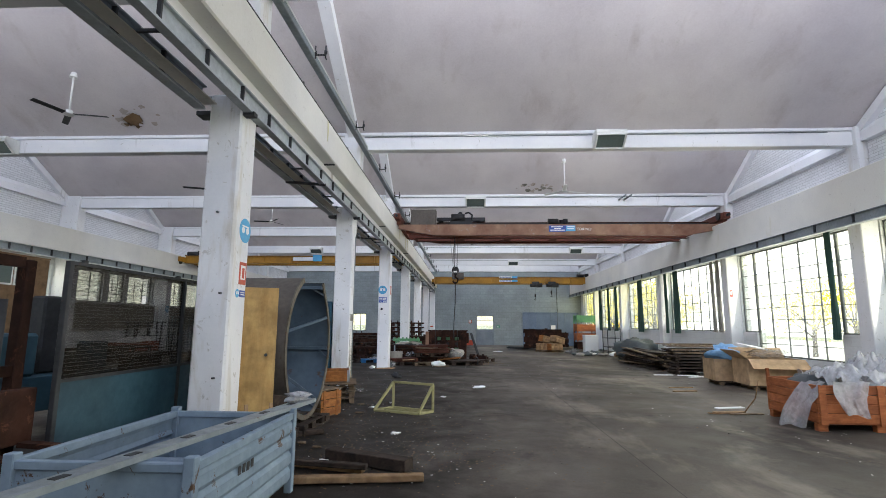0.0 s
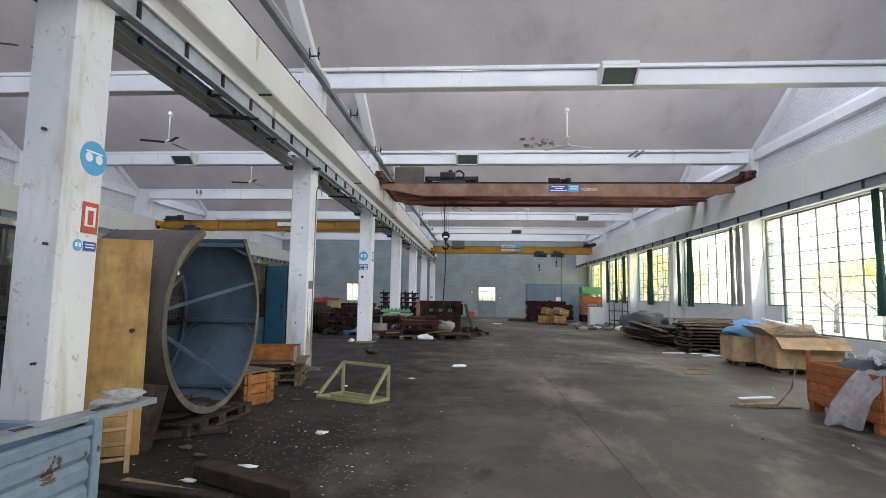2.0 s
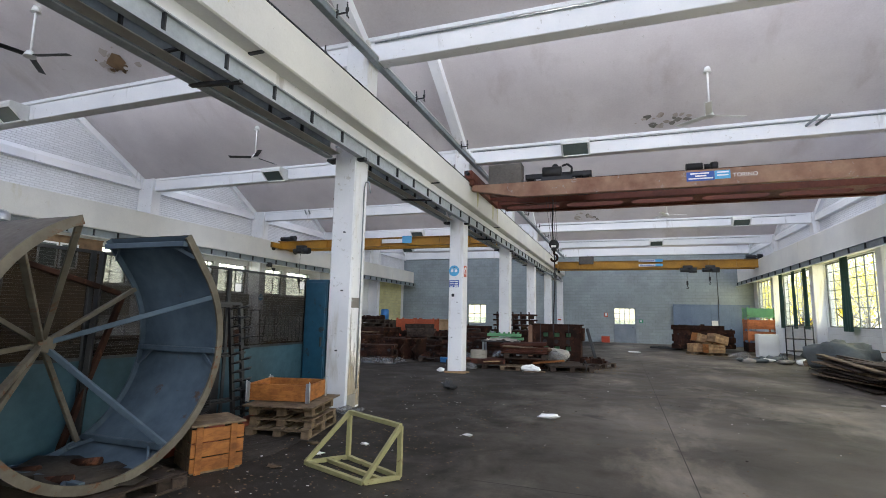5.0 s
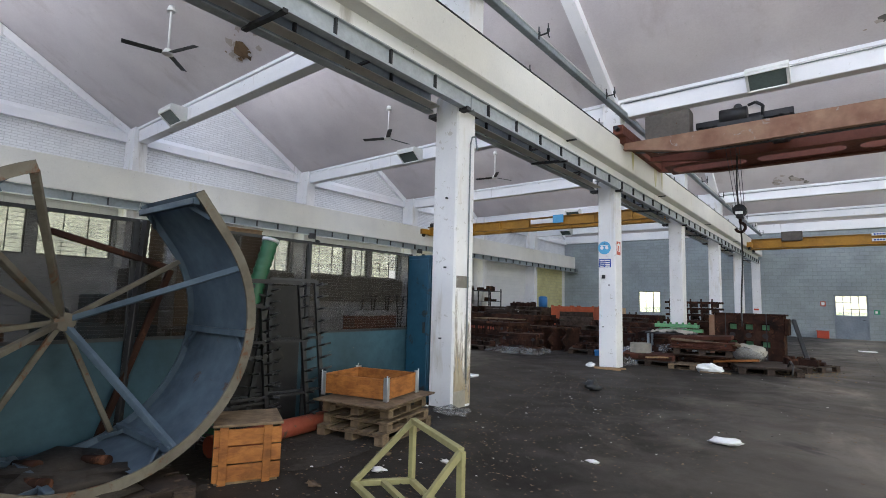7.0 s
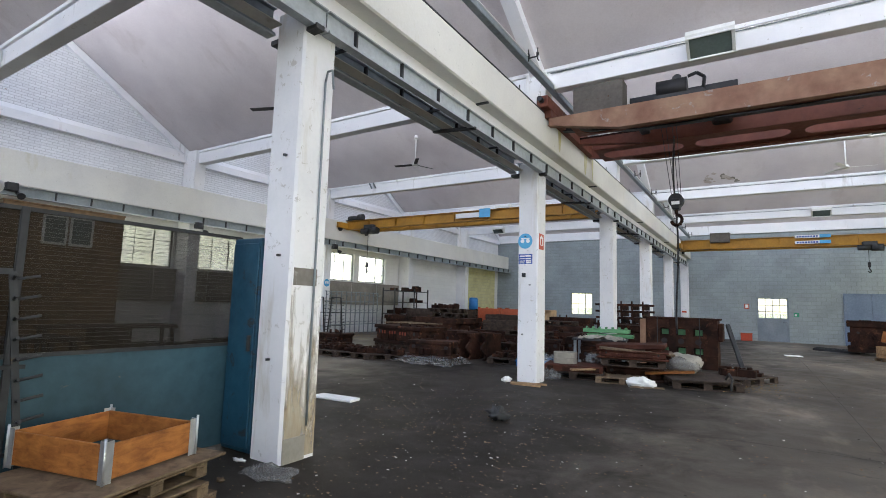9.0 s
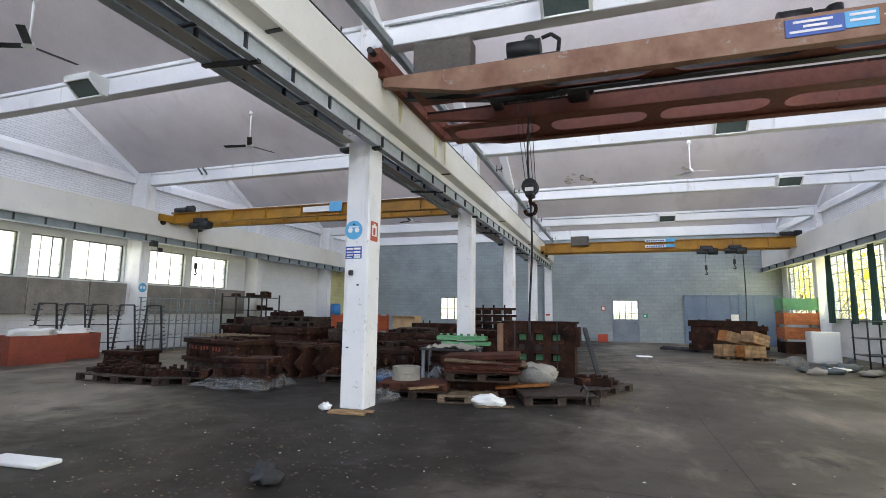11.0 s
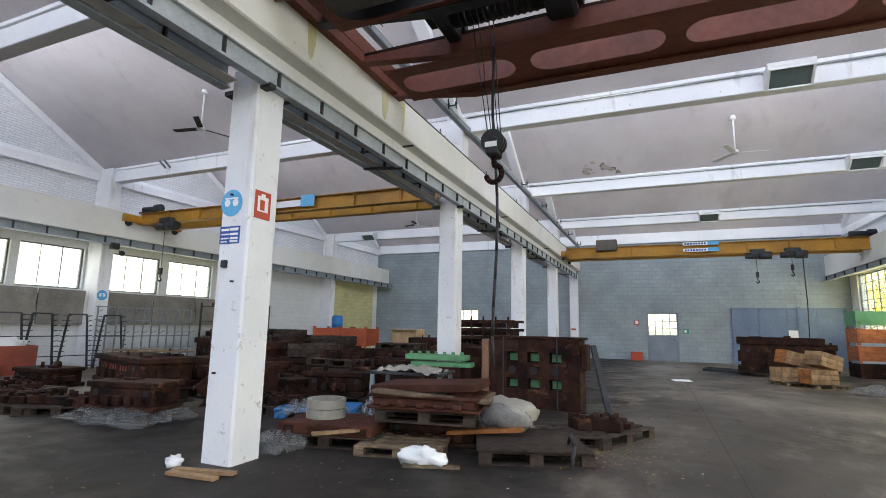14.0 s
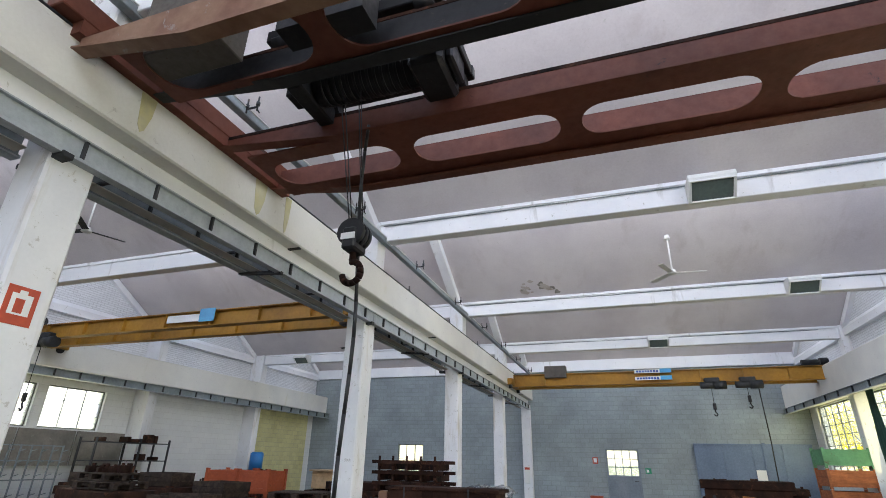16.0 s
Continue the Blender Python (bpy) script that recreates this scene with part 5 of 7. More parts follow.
# ---- big open drum ----
def big_drum():
    t = thing("steel_drum", "large open blue-painted steel drum half with spokes, scuffed rim", "drum section")
    C, R, D = Vector((-2.25, 7.68, 1.19)), 1.05, 1.0

    def ring(a, r, x):
        return Vector((x, C.y + r * math.cos(radians(a)), C.z + r * math.sin(radians(a))))
    angles = [113 + (360 + 38 - 113) * i / 64 for i in range(65)]

    def prof(r, x):
        pts = [ring(a, r, x) for a in angles]
        a = radians(angles[-1])
        pts.append(pts[-1] + Vector((0, -math.sin(a), math.cos(a))) * 0.42)
        return pts
    for name, ra, rb, mat in (("inner_skin", R - 0.012, R - 0.012, "drum_blue"), ("outer_skin", R, R, "drum_out")):
        s = Shape()
        f, b = prof(ra, C.x), prof(rb, C.x - D)
        n = len(f)
        s.add(f + b, [(i, i + 1, n + i + 1, n + i) for i in range(n - 1)], None, True)
        part(name, s, mat, t)
    for x, mat in ((C.x, "drum_rim"), (C.x - D, "drum_blue")):
        s = Shape()
        o, i_ = prof(R + 0.008, x), prof(R - 0.062, x)
        o2, i2 = [p + Vector((0.02, 0, 0)) for p in o], [p + Vector((0.02, 0, 0)) for p in i_]
        n = len(o)
        for a, b in ((o, i_), (o2, i2), (o, o2), (i_, i2)):
            s.add(a + b, [(k, k + 1, n + k + 1, n + k) for k in range(n - 1)])
        part("rim", s, mat, t)
    # cross stiffeners inside
    for a in (-5, 45, -60, 200, 260):
        if a == 45:
            f = prof(R - 0.04, C.x)[-1] - Vector((0, 0, 0.06))
            p0, p1 = f, f - Vector((D, 0, 0))
        else:
            p0, p1 = ring(a, R - 0.05, C.x - 0.01), ring(a, R - 0.05, C.x - D + 0.02)
        part("stiffener", Shape().bar(p0, p1, 0.05, 0.05, 0.004), "drum_blue", t)
        for q, r_ in ((p0, p1), (p1, p0)):
            g = q.lerp(r_, 0.18)
            down = Vector((0, math.sin(radians(a)), -math.cos(radians(a)))) * 0.16
            part("gusset", Shape().bar(g, q + down, 0.02, 0.03), "drum_blue", t)
    hub = C + Vector((-D + 0.01, 0.05, -0.02))
    part("hub", Shape().tube(hub - Vector((0.05, 0, 0)), hub + Vector((0.08, 0, 0)), 0.07, 14), "drum_rim", t)
    for a in (25, -59, 139, 205, 114):
        part("spoke", Shape().bar(hub, ring(a, R - 0.05, C.x - 0.01), 0.045, 0.045, 0.004), "drum_blue" if a in (25, -59) else "drum_rim", t)
    for a in (30, -64, -115, 190, 148):
        e = ring(a, R - 0.05, C.x - D + 0.02)
        part("spoke", Shape().bar(hub, e, 0.045, 0.04, 0.004), "drum_rim", t)
    for y in (7.25, 8.1):
        part("chock", box(-3.3, -2.1, y - 0.09, y + 0.09, 0.0, 0.13, 0.01), "dark_wood", t)


big_drum()

t = thing("dirt_heap", "black dirt and scrap lying inside the steel drum", "dirt")
part("heap", crumple((-2.72, 7.62, 0.17), 0.44, 0.42, 0.06, 20, 10, 61, 0.5), "dirt", t)
for i, (x, y) in enumerate(((-2.5, 7.45), (-2.75, 7.85), (-2.95, 7.5))):
    t = thing("scrap_tin", "blackened scrap tin lying in the steel drum", "scrap", "scrap in the drum")
    part("tin", Shape().tube((x - 0.12, y, 0.21), (x + 0.10, y + 0.08, 0.23), 0.03, 10, 0.035), "rust", t)

# leaning plywood board
t = thing("plywood_board", "tall yellow plywood board leaning beside a column", "board")
part("sheet", box(-0.34, 0.34, -0.011, 0.011, 0, 1.96, 0.003, pose(-2.64, 6.42, 0, 0, 0, 20.6)), "ply", t)
part("handle", Shape().tube((-2.42, 6.48, 1.12), (-2.41, 6.45, 1.12), 0.02, 8), "steel_dark", t)
t = thing("dark_board", "dark narrow board leaning low against the plywood board", "board")
part("sheet", box(-0.12, 0.12, -0.008, 0.008, 0, 0.62, 0.003, pose(-2.40, 6.62, 0, 6, 10, 40)), "dark_wood", t)
t = thing("small_ladder", "short broken wooden ladder leaning on the board", "ladder", "", pose(-2.22, 6.0, 0, -24, 0, 35))
for x in (-0.14, 0.14):
    part("stile", box(x - 0.02, x + 0.02, -0.015, 0.015, 0, 0.62, 0.003), "pine", t)
for z in (0.1, 0.22, 0.34, 0.46):
    part("rung", box(-0.14, 0.14, -0.012, 0.012, z, z + 0.03, 0.003), "pine", t)
for a, b, w, h, mat in (((-1.62, 5.12, 0.05), (-0.32, 5.30, 0.05), 0.11, 0.06, "pine"), ((-1.45, 6.05, 0.07), (-0.50, 5.62, 0.07), 0.17, 0.12, "dark_wood"), ((-1.9, 5.75, 0.05), (-0.95, 5.5, 0.05), 0.1, 0.06, "pine"), ((-2.0, 5.55, 0.12), (-0.9, 5.42, 0.10), 0.09, 0.05, "dark_wood")):
    t = thing("timber_beam", "old squared timber lying on the floor by the blue container", "timber", "timbers on the floor")
    part("beam", Shape().bar(a, b, w, h, 0.008), mat, t)

# ---- blue steel container ----
def blue_container():
    t = thing("steel_container", "blue-grey ribbed steel container with worn edges, open top", "container")
    x0, x1, y0, y1, zt = -2.62, -1.52, 3.22, 4.93, 0.70
    for x in (x0, x1):
        s = Shape()
        sx = 1 if x == x1 else -1
        nrib = 4
        outline = []
        z = 0.10
        h = (zt - 0.16) / nrib
        for i in range(nrib):
            outline += [(x, z), (x + 0.022 * sx, z + h * 0.25), (x + 0.022 * sx, z + h * 0.75), (x, z + h)]
            z += h
        back = [(p[0] - 0.01 * sx, p[1]) for p in reversed(outline)]
        s.prism(outline + back, y0 + 0.04, y1 - 0.04, 1)
        part("side_panel", s, "bin_blue", t)
        part("top_rail", box(x - 0.025, x + 0.025, y0, y1, zt - 0.06, zt, 0.006), "bin_blue", t)
    for y in (y0, y1):
        part("end_panel", box(x0 + 0.03, x1 - 0.03, y - 0.008, y + 0.008, 0.1, zt - 0.03), "bin_blue", t)
        part("top_rail", box(x0, x1, y - 0.024, y + 0.024, zt - 0.058, zt - 0.004, 0.006), "bin_blue", t)
        for x in (x0, x1):
            part("corner_post", box(x - 0.035, x + 0.035, y - 0.035, y + 0.035, 0.0, zt + 0.035, 0.006), "bin_blue", t)
    part("floor_plate", box(x0, x1, y0, y1, 0.10, 0.12), "bin_blue", t)
    part("label", box(x1 + 0.024, x1 + 0.027, 3.36, 3.5, 0.30, 0.37), "paper", t, "small white label")
    for i, (y, z) in enumerate(((3.8, 0.46), (3.87, 0.46), (3.94, 0.455), (4.01, 0.46))):
        part("writing_bar", box(x1 + 0.024, x1 + 0.026, y, y + 0.045, z, z + 0.06), "steel_dark", t)
    part("inner_beam", box(x0 + 0.05, x1 - 0.05, 4.0, 4.1, 0.12, 0.5, 0.01), "bin_blue", t)


blue_container()
t = thing("steel_profile", "long grey galvanised steel profile laid across the container", "steel profile")
a, b = Vector((-2.12, 1.95, 0.715)), Vector((-1.50, 5.40, 0.755))
d = (b - a).normalized()
sec = [(-0.065, -0.030), (-0.055, -0.030), (-0.055, -0.004), (0.055, -0.004), (0.055, -0.030), (0.065, -0.030), (0.065, 0.006), (-0.065, 0.006)]
s = Shape().prism(sec, 0.0, (b - a).length, 1)
turn = Matrix.Translation(a) @ d.to_track_quat("Y", "Z").to_matrix().to_4x4()
s.v = [tuple(turn @ Vector(p)) for p in s.v]
part("channel", s, "steel_grey", t)
for k in range(7):
    p = a.lerp(b, 0.1 + 0.13 * k)
    part("slot", Shape().bar(p + Vector((0, 0, 0.008)), p + d * 0.09 + Vector((0, 0, 0.008)), 0.05, 0.004), "steel_dark", t)
t = thing("plastic_scrap", "crumpled clear plastic on the end of the steel profile", "plastic")


part("scrap", crumple((-1.58, 5.22, 0.79), 0.09, 0.15, 0.045, 18, 10, 4, 0.6), "film_white", t)

# ---- partition, cabinet, things behind it ----
w = tagged(new("partition_wall"), "teal steel partition with dirty wire mesh upper panels", "partition", "", "structure")
ys = [4.54, 6.4, 8.27, 10.13, 11.9]
for y in ys:
    part("post", box(-3.525, -3.475, y - 0.025, y + 0.025, 0, 2.06, 0.004), "steel_dark", w)
for a, b in zip(ys, ys[1:]):
    part("lower_panel", box(-3.51, -3.49, a + 0.026, b - 0.026, 0.04, 0.98, 0.003), "teal", w)
    part("mesh_panel", box(-3.501, -3.499, a + 0.026, b - 0.026, 1.01, 2.03), "mesh_dirty", w, "dirty fine wire mesh")
    q = Shape()
    for i in range(1, 30):
        z = 1.01 + 1.02 * i / 30
        q.box(-3.497, -3.494, a + 0.03, b - 0.03, z - 0.0009, z + 0.0009)
    part("mesh_wire", q, "steel_dark", w)
    part("rail_bar", box(-3.52, -3.48, a + 0.026, b - 0.026, 0.98, 1.01), "steel_dark", w)
    part("rail_bar", box(-3.52, -3.48, a + 0.026, b - 0.026, 2.03, 2.06), "steel_dark", w)
t = thing("steel_cabinet", "narrow deep-blue steel cabinet with peeled paint beside a column", "cabinet")
part("body", box(-3.48, -3.06, 11.84, 12.24, 0.02, 2.03, 0.01), "cab_blue", t)
part("door", box(-3.46, -3.08, 11.82, 11.838, 0.06, 1.98, 0.006), "cab_blue", t)
part("handle", box(-3.14, -3.11, 11.79, 11.82, 0.95, 1.1, 0.004), "steel_dark", t)
t = thing("flexible_duct", "green ribbed flexible duct with galvanised clamps", "duct")
s = Shape()
n, rows = 14, 80
axis_a, axis_b = Vector((-3.36, 8.98, 0.02)), Vector((-3.36, 9.54, 2.02))
q = (axis_b - axis_a).to_track_quat("Z", "Y").to_matrix()
vs = []
for i in range(rows + 1):
    c, rr = axis_a.lerp(axis_b, i / rows), 0.080 + 0.006 * math.cos(i * math.pi / 1.5)
    vs += [c + q @ Vector((rr * math.cos(2 * math.pi * k / n), rr * math.sin(2 * math.pi * k / n), 0)) for k in range(n)]
s.add(vs, [(i * n + k, i * n + (k + 1) % n, (i + 1) * n + (k + 1) % n, (i + 1) * n + k) for i in range(rows) for k in range(n)], None, True)
part("hose", s, "hose_green", t)
for u in (0.01, 0.985):
    p = axis_a.lerp(axis_b, u)
    part("clamp", Shape().tube(p - q @ Vector((0, 0, 0.02)), p + q @ Vector((0, 0, 0.02)), 0.092, 16), "zinc", t, "galvanised hose clamp")
t = thing("vent_pipe", "galvanised vent pipe with an elbow standing by the cubicle", "pipe")
part("riser", Shape().tube((-12.4, 12.25, 0.0), (-12.4, 12.25, 3.45), 0.17, 18), "zinc", t)
for z in (0.9, 1.8, 2.7, 3.4):
    part("seam_ring", Shape().tube((-12.4, 12.25, z), (-12.4, 12.25, z + 0.03), 0.178, 18), "zinc", t)
part("elbow", Shape().tube((-12.4, 12.25, 3.43), (-12.55, 12.32, 3.66), 0.17, 18), "zinc", t)
part("outlet", Shape().tube((-12.53, 12.31, 3.63), (-12.95, 12.5, 3.70), 0.17, 18), "zinc", t)
for y, z in ((13.1, 3.90), (17.85, 3.66), (23.9, 3.66)):
    t = thing("junction_box", "small dark junction box and floodlight under the side girder", "junction box", "boxes under the side girder", pose(-14.0, y, z))
    part("body", box(-0.09, 0.09, -0.12, 0.12, -0.10, 0.10, 0.02), "steel_dark", t)
    part("lamp_head", Shape().tube((0.05, 0.16, -0.16), (0.16, 0.16, -0.22), 0.05, 10, 0.085), "steel_dark", t)
    part("bracket", Shape().bar((0, 0.1, -0.06), (0.05, 0.16, -0.16), 0.03, 0.02), "steel_dark", t)
# black sheet put in to deepen the shade behind the peg racks
t = thing("dark_board", "black board added to darken the gap behind the peg racks", "board")
part("sheet", box(-3.462, -3.44, 9.0, 10.02, 0.0, 1.52, 0.004), "black", t)


def peg_rack(x, y, rz, h, w, mat, label, rows=9):
    t = thing("peg_rack", label, "rack", "peg racks", at(x, y, rz))
    for sx in (-1, 1):
        part("leg", Shape().bar((sx * w / 2, 0, 0), (sx * w * 0.3, 0, h), 0.045, 0.04), mat, t)
        for i in range(rows):
            u = (i + 0.6) / rows
            px = sx * (w / 2 + (w * 0.3 - w / 2) * u)
            part("peg", Shape().tube((px, 0, h * u), (px + sx * 0.14, 0, h * u + 0.03), 0.011, 6), mat, t)
            part("peg", Shape().tube((px, 0, h * u), (px, -0.16, h * u + 0.03), 0.011, 6), mat, t)
    part("top_bar", box(-w * 0.3, w * 0.3, -0.02, 0.02, h - 0.02, h + 0.02), mat, t)
    for u in (0.25, 0.6):
        part("cross_bar", box(-w * 0.44, w * 0.44, -0.012, 0.012, h * u, h * u + 0.025), mat, t)
    return t


peg_rack(-3.22, 9.75, 78, 1.58, 0.85, "steel_dark", "dark steel peg rack standing before the partition", 12)
peg_rack(-3.12, 9.45, 84, 1.55, 0.95, "black", "dark steel peg rack standing before the partition", 14)
peg_rack(-3.18, 9.15, 88, 1.3, 0.7, "black", "dark steel peg rack standing before the partition", 12)
peg_rack(-3.32, 9.35, 95, 1.5, 0.6, "steel_dark", "dark steel peg rack standing before the partition", 12)
for y, r in ((22.1, 92), (21.35, 80), (23.0, 88), (24.0, 84), (20.6, 95)):
    peg_rack(-13.85, y, r, 1.55, 0.8, "steel_dark", "dark steel peg rack standing by the side wall", 11)
t = thing("red_pipe", "thick red-oxide steel tube lying on the floor", "pipe")
part("tube", Shape().tube((-2.86, 8.75, 0.11), (-2.98, 10.15, 0.11), 0.09, 18), "pipe_red", t)

for a, b, mt in (((-3.42, 7.6, 1.88), (-3.42, 8.53, 1.64), "rust"), ((-3.40, 8.55, 1.62), (-3.38, 8.02, 0.03), "rust"), ((-3.44, 8.33, 2.05), (-3.36, 8.2, 0.03), "black")):
    t = thing("steel_bar", "rusty steel bar leaning on the partition behind the drum", "bar", "bars behind the drum")
    part("bar", Shape().bar(a, b, 0.05, 0.05, 0.005), mt, t)

# old mast machine beyond the container
t = thing("forklift_mast", "rusty dark forklift mast standing by the partition", "forklift mast")
for y in (4.05, 4.42):
    part("upright", box(-3.84, -3.74, y - 0.05, y + 0.05, 0, 2.05, 0.008), "rust", t)
for z in (0.35, 1.05, 1.98):
    part("cross_member", box(-3.82, -3.76, 4.1, 4.37, z, z + 0.09), "rust", t)
part("carriage", box(-3.74, -3.62, 3.85, 4.5, 0.5, 0.95, 0.01), "rust", t)
for y in (3.95, 4.4):
    part("fork", Shape().bar((-3.62, y, 0.5), (-2.75, y, 0.46), 0.1, 0.04), "rust", t)
part("cylinder", Shape().tube((-3.79, 4.23, 0.1), (-3.79, 4.23, 1.7), 0.035, 10), "steel_dark", t)

# brown cubicle and benches in the side nave
t = thing("office_cubicle", "brown hardboard office cubicle with a small window by the side wall", "cubicle")
part("front_wall", box(-13.1, -13.0, 12.7, 15.2, 0, 3.42, 0.01), "brown_board", t)
part("side_wall", box(-15.05, -13.1, 15.1, 15.2, 0, 3.42, 0.01), "brown_board", t)
part("side_wall", box(-15.05, -13.1, 12.7, 12.8, 0, 3.42, 0.01), "brown_board", t)
part("roof", box(-15.05, -12.98, 12.68, 15.22, 3.42, 3.46, 0.01), "brown_board", t)
for y in (13.7, 14.25):
    f = part("window", box(-13.0, -12.975, y - 0.25, y + 0.25, 2.55, 3.25), "lamp_white", t)
    part("pane", box(-12.975, -12.970, y - 0.2, y + 0.2, 2.6, 3.2), "lens", f)


def work_bench(x, y, rz, w, mat, label):
    t = thing("work_bench", label, "workbench", "benches in the side nave", at(x, y, rz))
    part("top", box(-w / 2, w / 2, -0.35, 0.35, 0.80, 0.86, 0.01), mat, t)
    for sx in (-1, 1):
        for sy in (-0.28, 0.28):
            part("leg", box(sx * (w / 2 - 0.08) - 0.03, sx * (w / 2 - 0.08) + 0.03, sy - 0.03, sy + 0.03, 0, 0.80), "steel_dark", t)
    part("drawer_box", box(-0.3, 0.3, -0.3, 0.3, 0.45, 0.80, 0.01), mat, t)
    part("shelf", box(-w / 2 + 0.1, w / 2 - 0.1, -0.28, 0.28, 0.2, 0.23), mat, t)


work_bench(-8.5, 8.0, 90, 2.2, "collar", "orange wooden workbench in the side nave")
work_bench(-9.5, 13.5, 80, 2.2, "dark_wood", "dark wooden workbench in the side nave")
work_bench(-7.0, 11.0, 95, 1.8, "dark_wood", "dark wooden workbench in the side nave")


def lathe(x, y, rz):
    t = thing("machine_tool", "dark green and grey machine tool in the side nave", "machine", "machines in the side nave", at(x, y, rz))
    part("bed", box(-1.0, 1.0, -0.28, 0.28, 0.25, 0.75, 0.02), "teal", t)
    part("pedestal", box(-0.95, -0.4, -0.3, 0.3, 0, 0.25, 0.01), "steel_dark", t)
    part("pedestal", box(0.5, 0.95, -0.3, 0.3, 0, 0.25, 0.01), "steel_dark", t)
    part("headstock", box(-1.0, -0.4, -0.3, 0.3, 0.752, 1.35, 0.04), "teal", t)
    part("chuck", Shape().tube((-0.4, 0, 1.05), (-0.25, 0, 1.05), 0.16, 18), "steel_dark", t)
    part("tailstock", box(0.55, 0.9, -0.15, 0.15, 0.752, 1.2, 0.03), "teal", t)
    part("column", box(-0.15, 0.2, 0.0, 0.28, 0.752, 1.9, 0.03), "steel_dark", t)
    part("hand_wheel", Shape().tube((0.1, -0.30, 0.9), (0.1, -0.34, 0.9), 0.16, 16), "steel_dark", t)


lathe(-6.2, 7.6, 80)
lathe(-10.5, 10.5, 10)
lathe(-11.5, 6.0, 70)
# dark panel along the side wall under the windows
t = thing("wall_screen", "grey-green sheet screen under the high windows", "screen")
for i in range(9):
    a = 13.0 + 1.8 * i if i < 1 else 15.3 + 1.8 * (i - 1)
    part("sheet", box(-14.98, -14.95, a + 0.02, a + 1.78, 1.25, 2.28, 0.004), "rubble", t)

# ---- metal dies and pallets of castings ----
def die(name, x, y, rz, w, d, z0, h, seed, label, mat="rust", lettering=False, category="die"):
    """A heavy tool: base plate, body, top plate, lugs, guide pillars, holes."""
    rnd = random.Random(seed)
    g = ground_z(y)
    t = thing(name, label, category, "press dies", pose(x, y, g + z0, 0, 0, rz))
    hb = h * rnd.uniform(0.16, 0.24)
    part("base_plate", box(-w / 2, w / 2, -d / 2, d / 2, 0, hb, 0.012), mat, t)
    part("body", box(-w * 0.46, w * 0.46, -d * 0.44, d * 0.44, hb, h * 0.8, 0.015), mat, t)
    part("top_plate", box(-w * 0.5, w * 0.5, -d * 0.48, d * 0.48, h * 0.8, h, 0.012), mat, t)
    for i in range(rnd.randint(3, 5)):
        px = -w * 0.4 + w * 0.8 * (i + 0.5) / 5
        part("lug", box(px - 0.05, px + 0.05, -d / 2 - 0.05, -d / 2 + 0.01, hb + 0.01, h * 0.55, 0.008), mat, t)
    for sx in (-1, 1):
        px = sx * w * 0.36
        part("bolt_hole", Shape().tube((px, -d * 0.445, h * 0.62), (px, -d * 0.455, h * 0.62), min(0.05, h * 0.12), 12), "black", t)
        part("side_lug", box(min(sx * w * 0.46, sx * (w * 0.46 + 0.09)), max(sx * w * 0.46, sx * (w * 0.46 + 0.09)), -d * 0.2, d * 0.2, h * 0.3, h * 0.6, 0.01), mat, t)
    for i in range(rnd.randint(2, 6)):
        px, py = rnd.uniform(-w * 0.4, w * 0.4), rnd.uniform(-d * 0.35, d * 0.35)
        if rnd.random() < 0.5:
            part("pillar", Shape().tube((px, py, h), (px, py, h + rnd.uniform(0.04, 0.14)), rnd.uniform(0.02, 0.045), 10), mat, t)
        else:
            part("insert_block", box(px - 0.1, px + 0.1, py - 0.06, py + 0.06, h, h + rnd.uniform(0.02, 0.08), 0.006), mat, t)
    if lettering:
        for i in range(11):
            if i in (3, 7):
                continue
            part("letter_bar", box(-w * 0.4 + i * 0.12, -w * 0.4 + i * 0.12 + 0.07, -d * 0.442, -d * 0.436 - 0.006, h * 0.5, h * 0.68), "chalk", t)
    return t


def casting_pallet(x, y, rz, seed, count=6, mat="rust", z=0.0):
    rnd = random.Random(seed)
    copy_thing(P_DARK, pose(x, y, ground_z(y) + z, 0, 0, rz))
    m = pose(x, y, ground_z(y) + z + 0.146, 0, 0, rz)
    for i in range(count):
        t = thing("casting", "rusty machined casting lying on a wooden pallet", "casting", "castings on pallets", m @ pose(-0.42 + 0.85 * (i + 0.5) / count, rnd.uniform(-0.12, 0.12), 0, 0, 0, rnd.uniform(-25, 25)))
        a, b, h = rnd.uniform(0.06, 0.11), rnd.uniform(0.12, 0.26), rnd.uniform(0.05, 0.14)
        part("body", box(-a, a, -b, b, 0, h, 0.01), mat, t)
        part("boss", Shape().tube((0, -b * 0.5, h), (0, -b * 0.5, h + 0.05), a * 0.5, 12), mat, t)
        part("flange", box(-a * 1.25, a * 1.25, b * 0.3, b * 0.6, 0, h * 1.35, 0.008), mat, t)


P_DARK.matrix_basis = at(-7.0, 18.95, 30)
casting_pallet(-7.75, 18.75, 8, 11)
casting_pallet(-8.75, 18.7, -5, 12)
for i in range(5):
    rnd = random.Random(40 + i)
    t = thing("casting", "rusty machined casting lying on a wooden pallet", "casting", "castings on pallets", pose(-7.4 + 0.2 * i, 18.85 + 0.1 * rnd.random(), 0.146, 0, 0, 30 + rnd.uniform(-20, 20)))
    part("body", box(-0.08, 0.08, -0.2, 0.2, 0, 0.1 + 0.05 * rnd.random(), 0.01), "rust", t)
    part("boss", Shape().tube((0, 0, 0.1), (0, 0, 0.2), 0.035, 12), "rust", t)

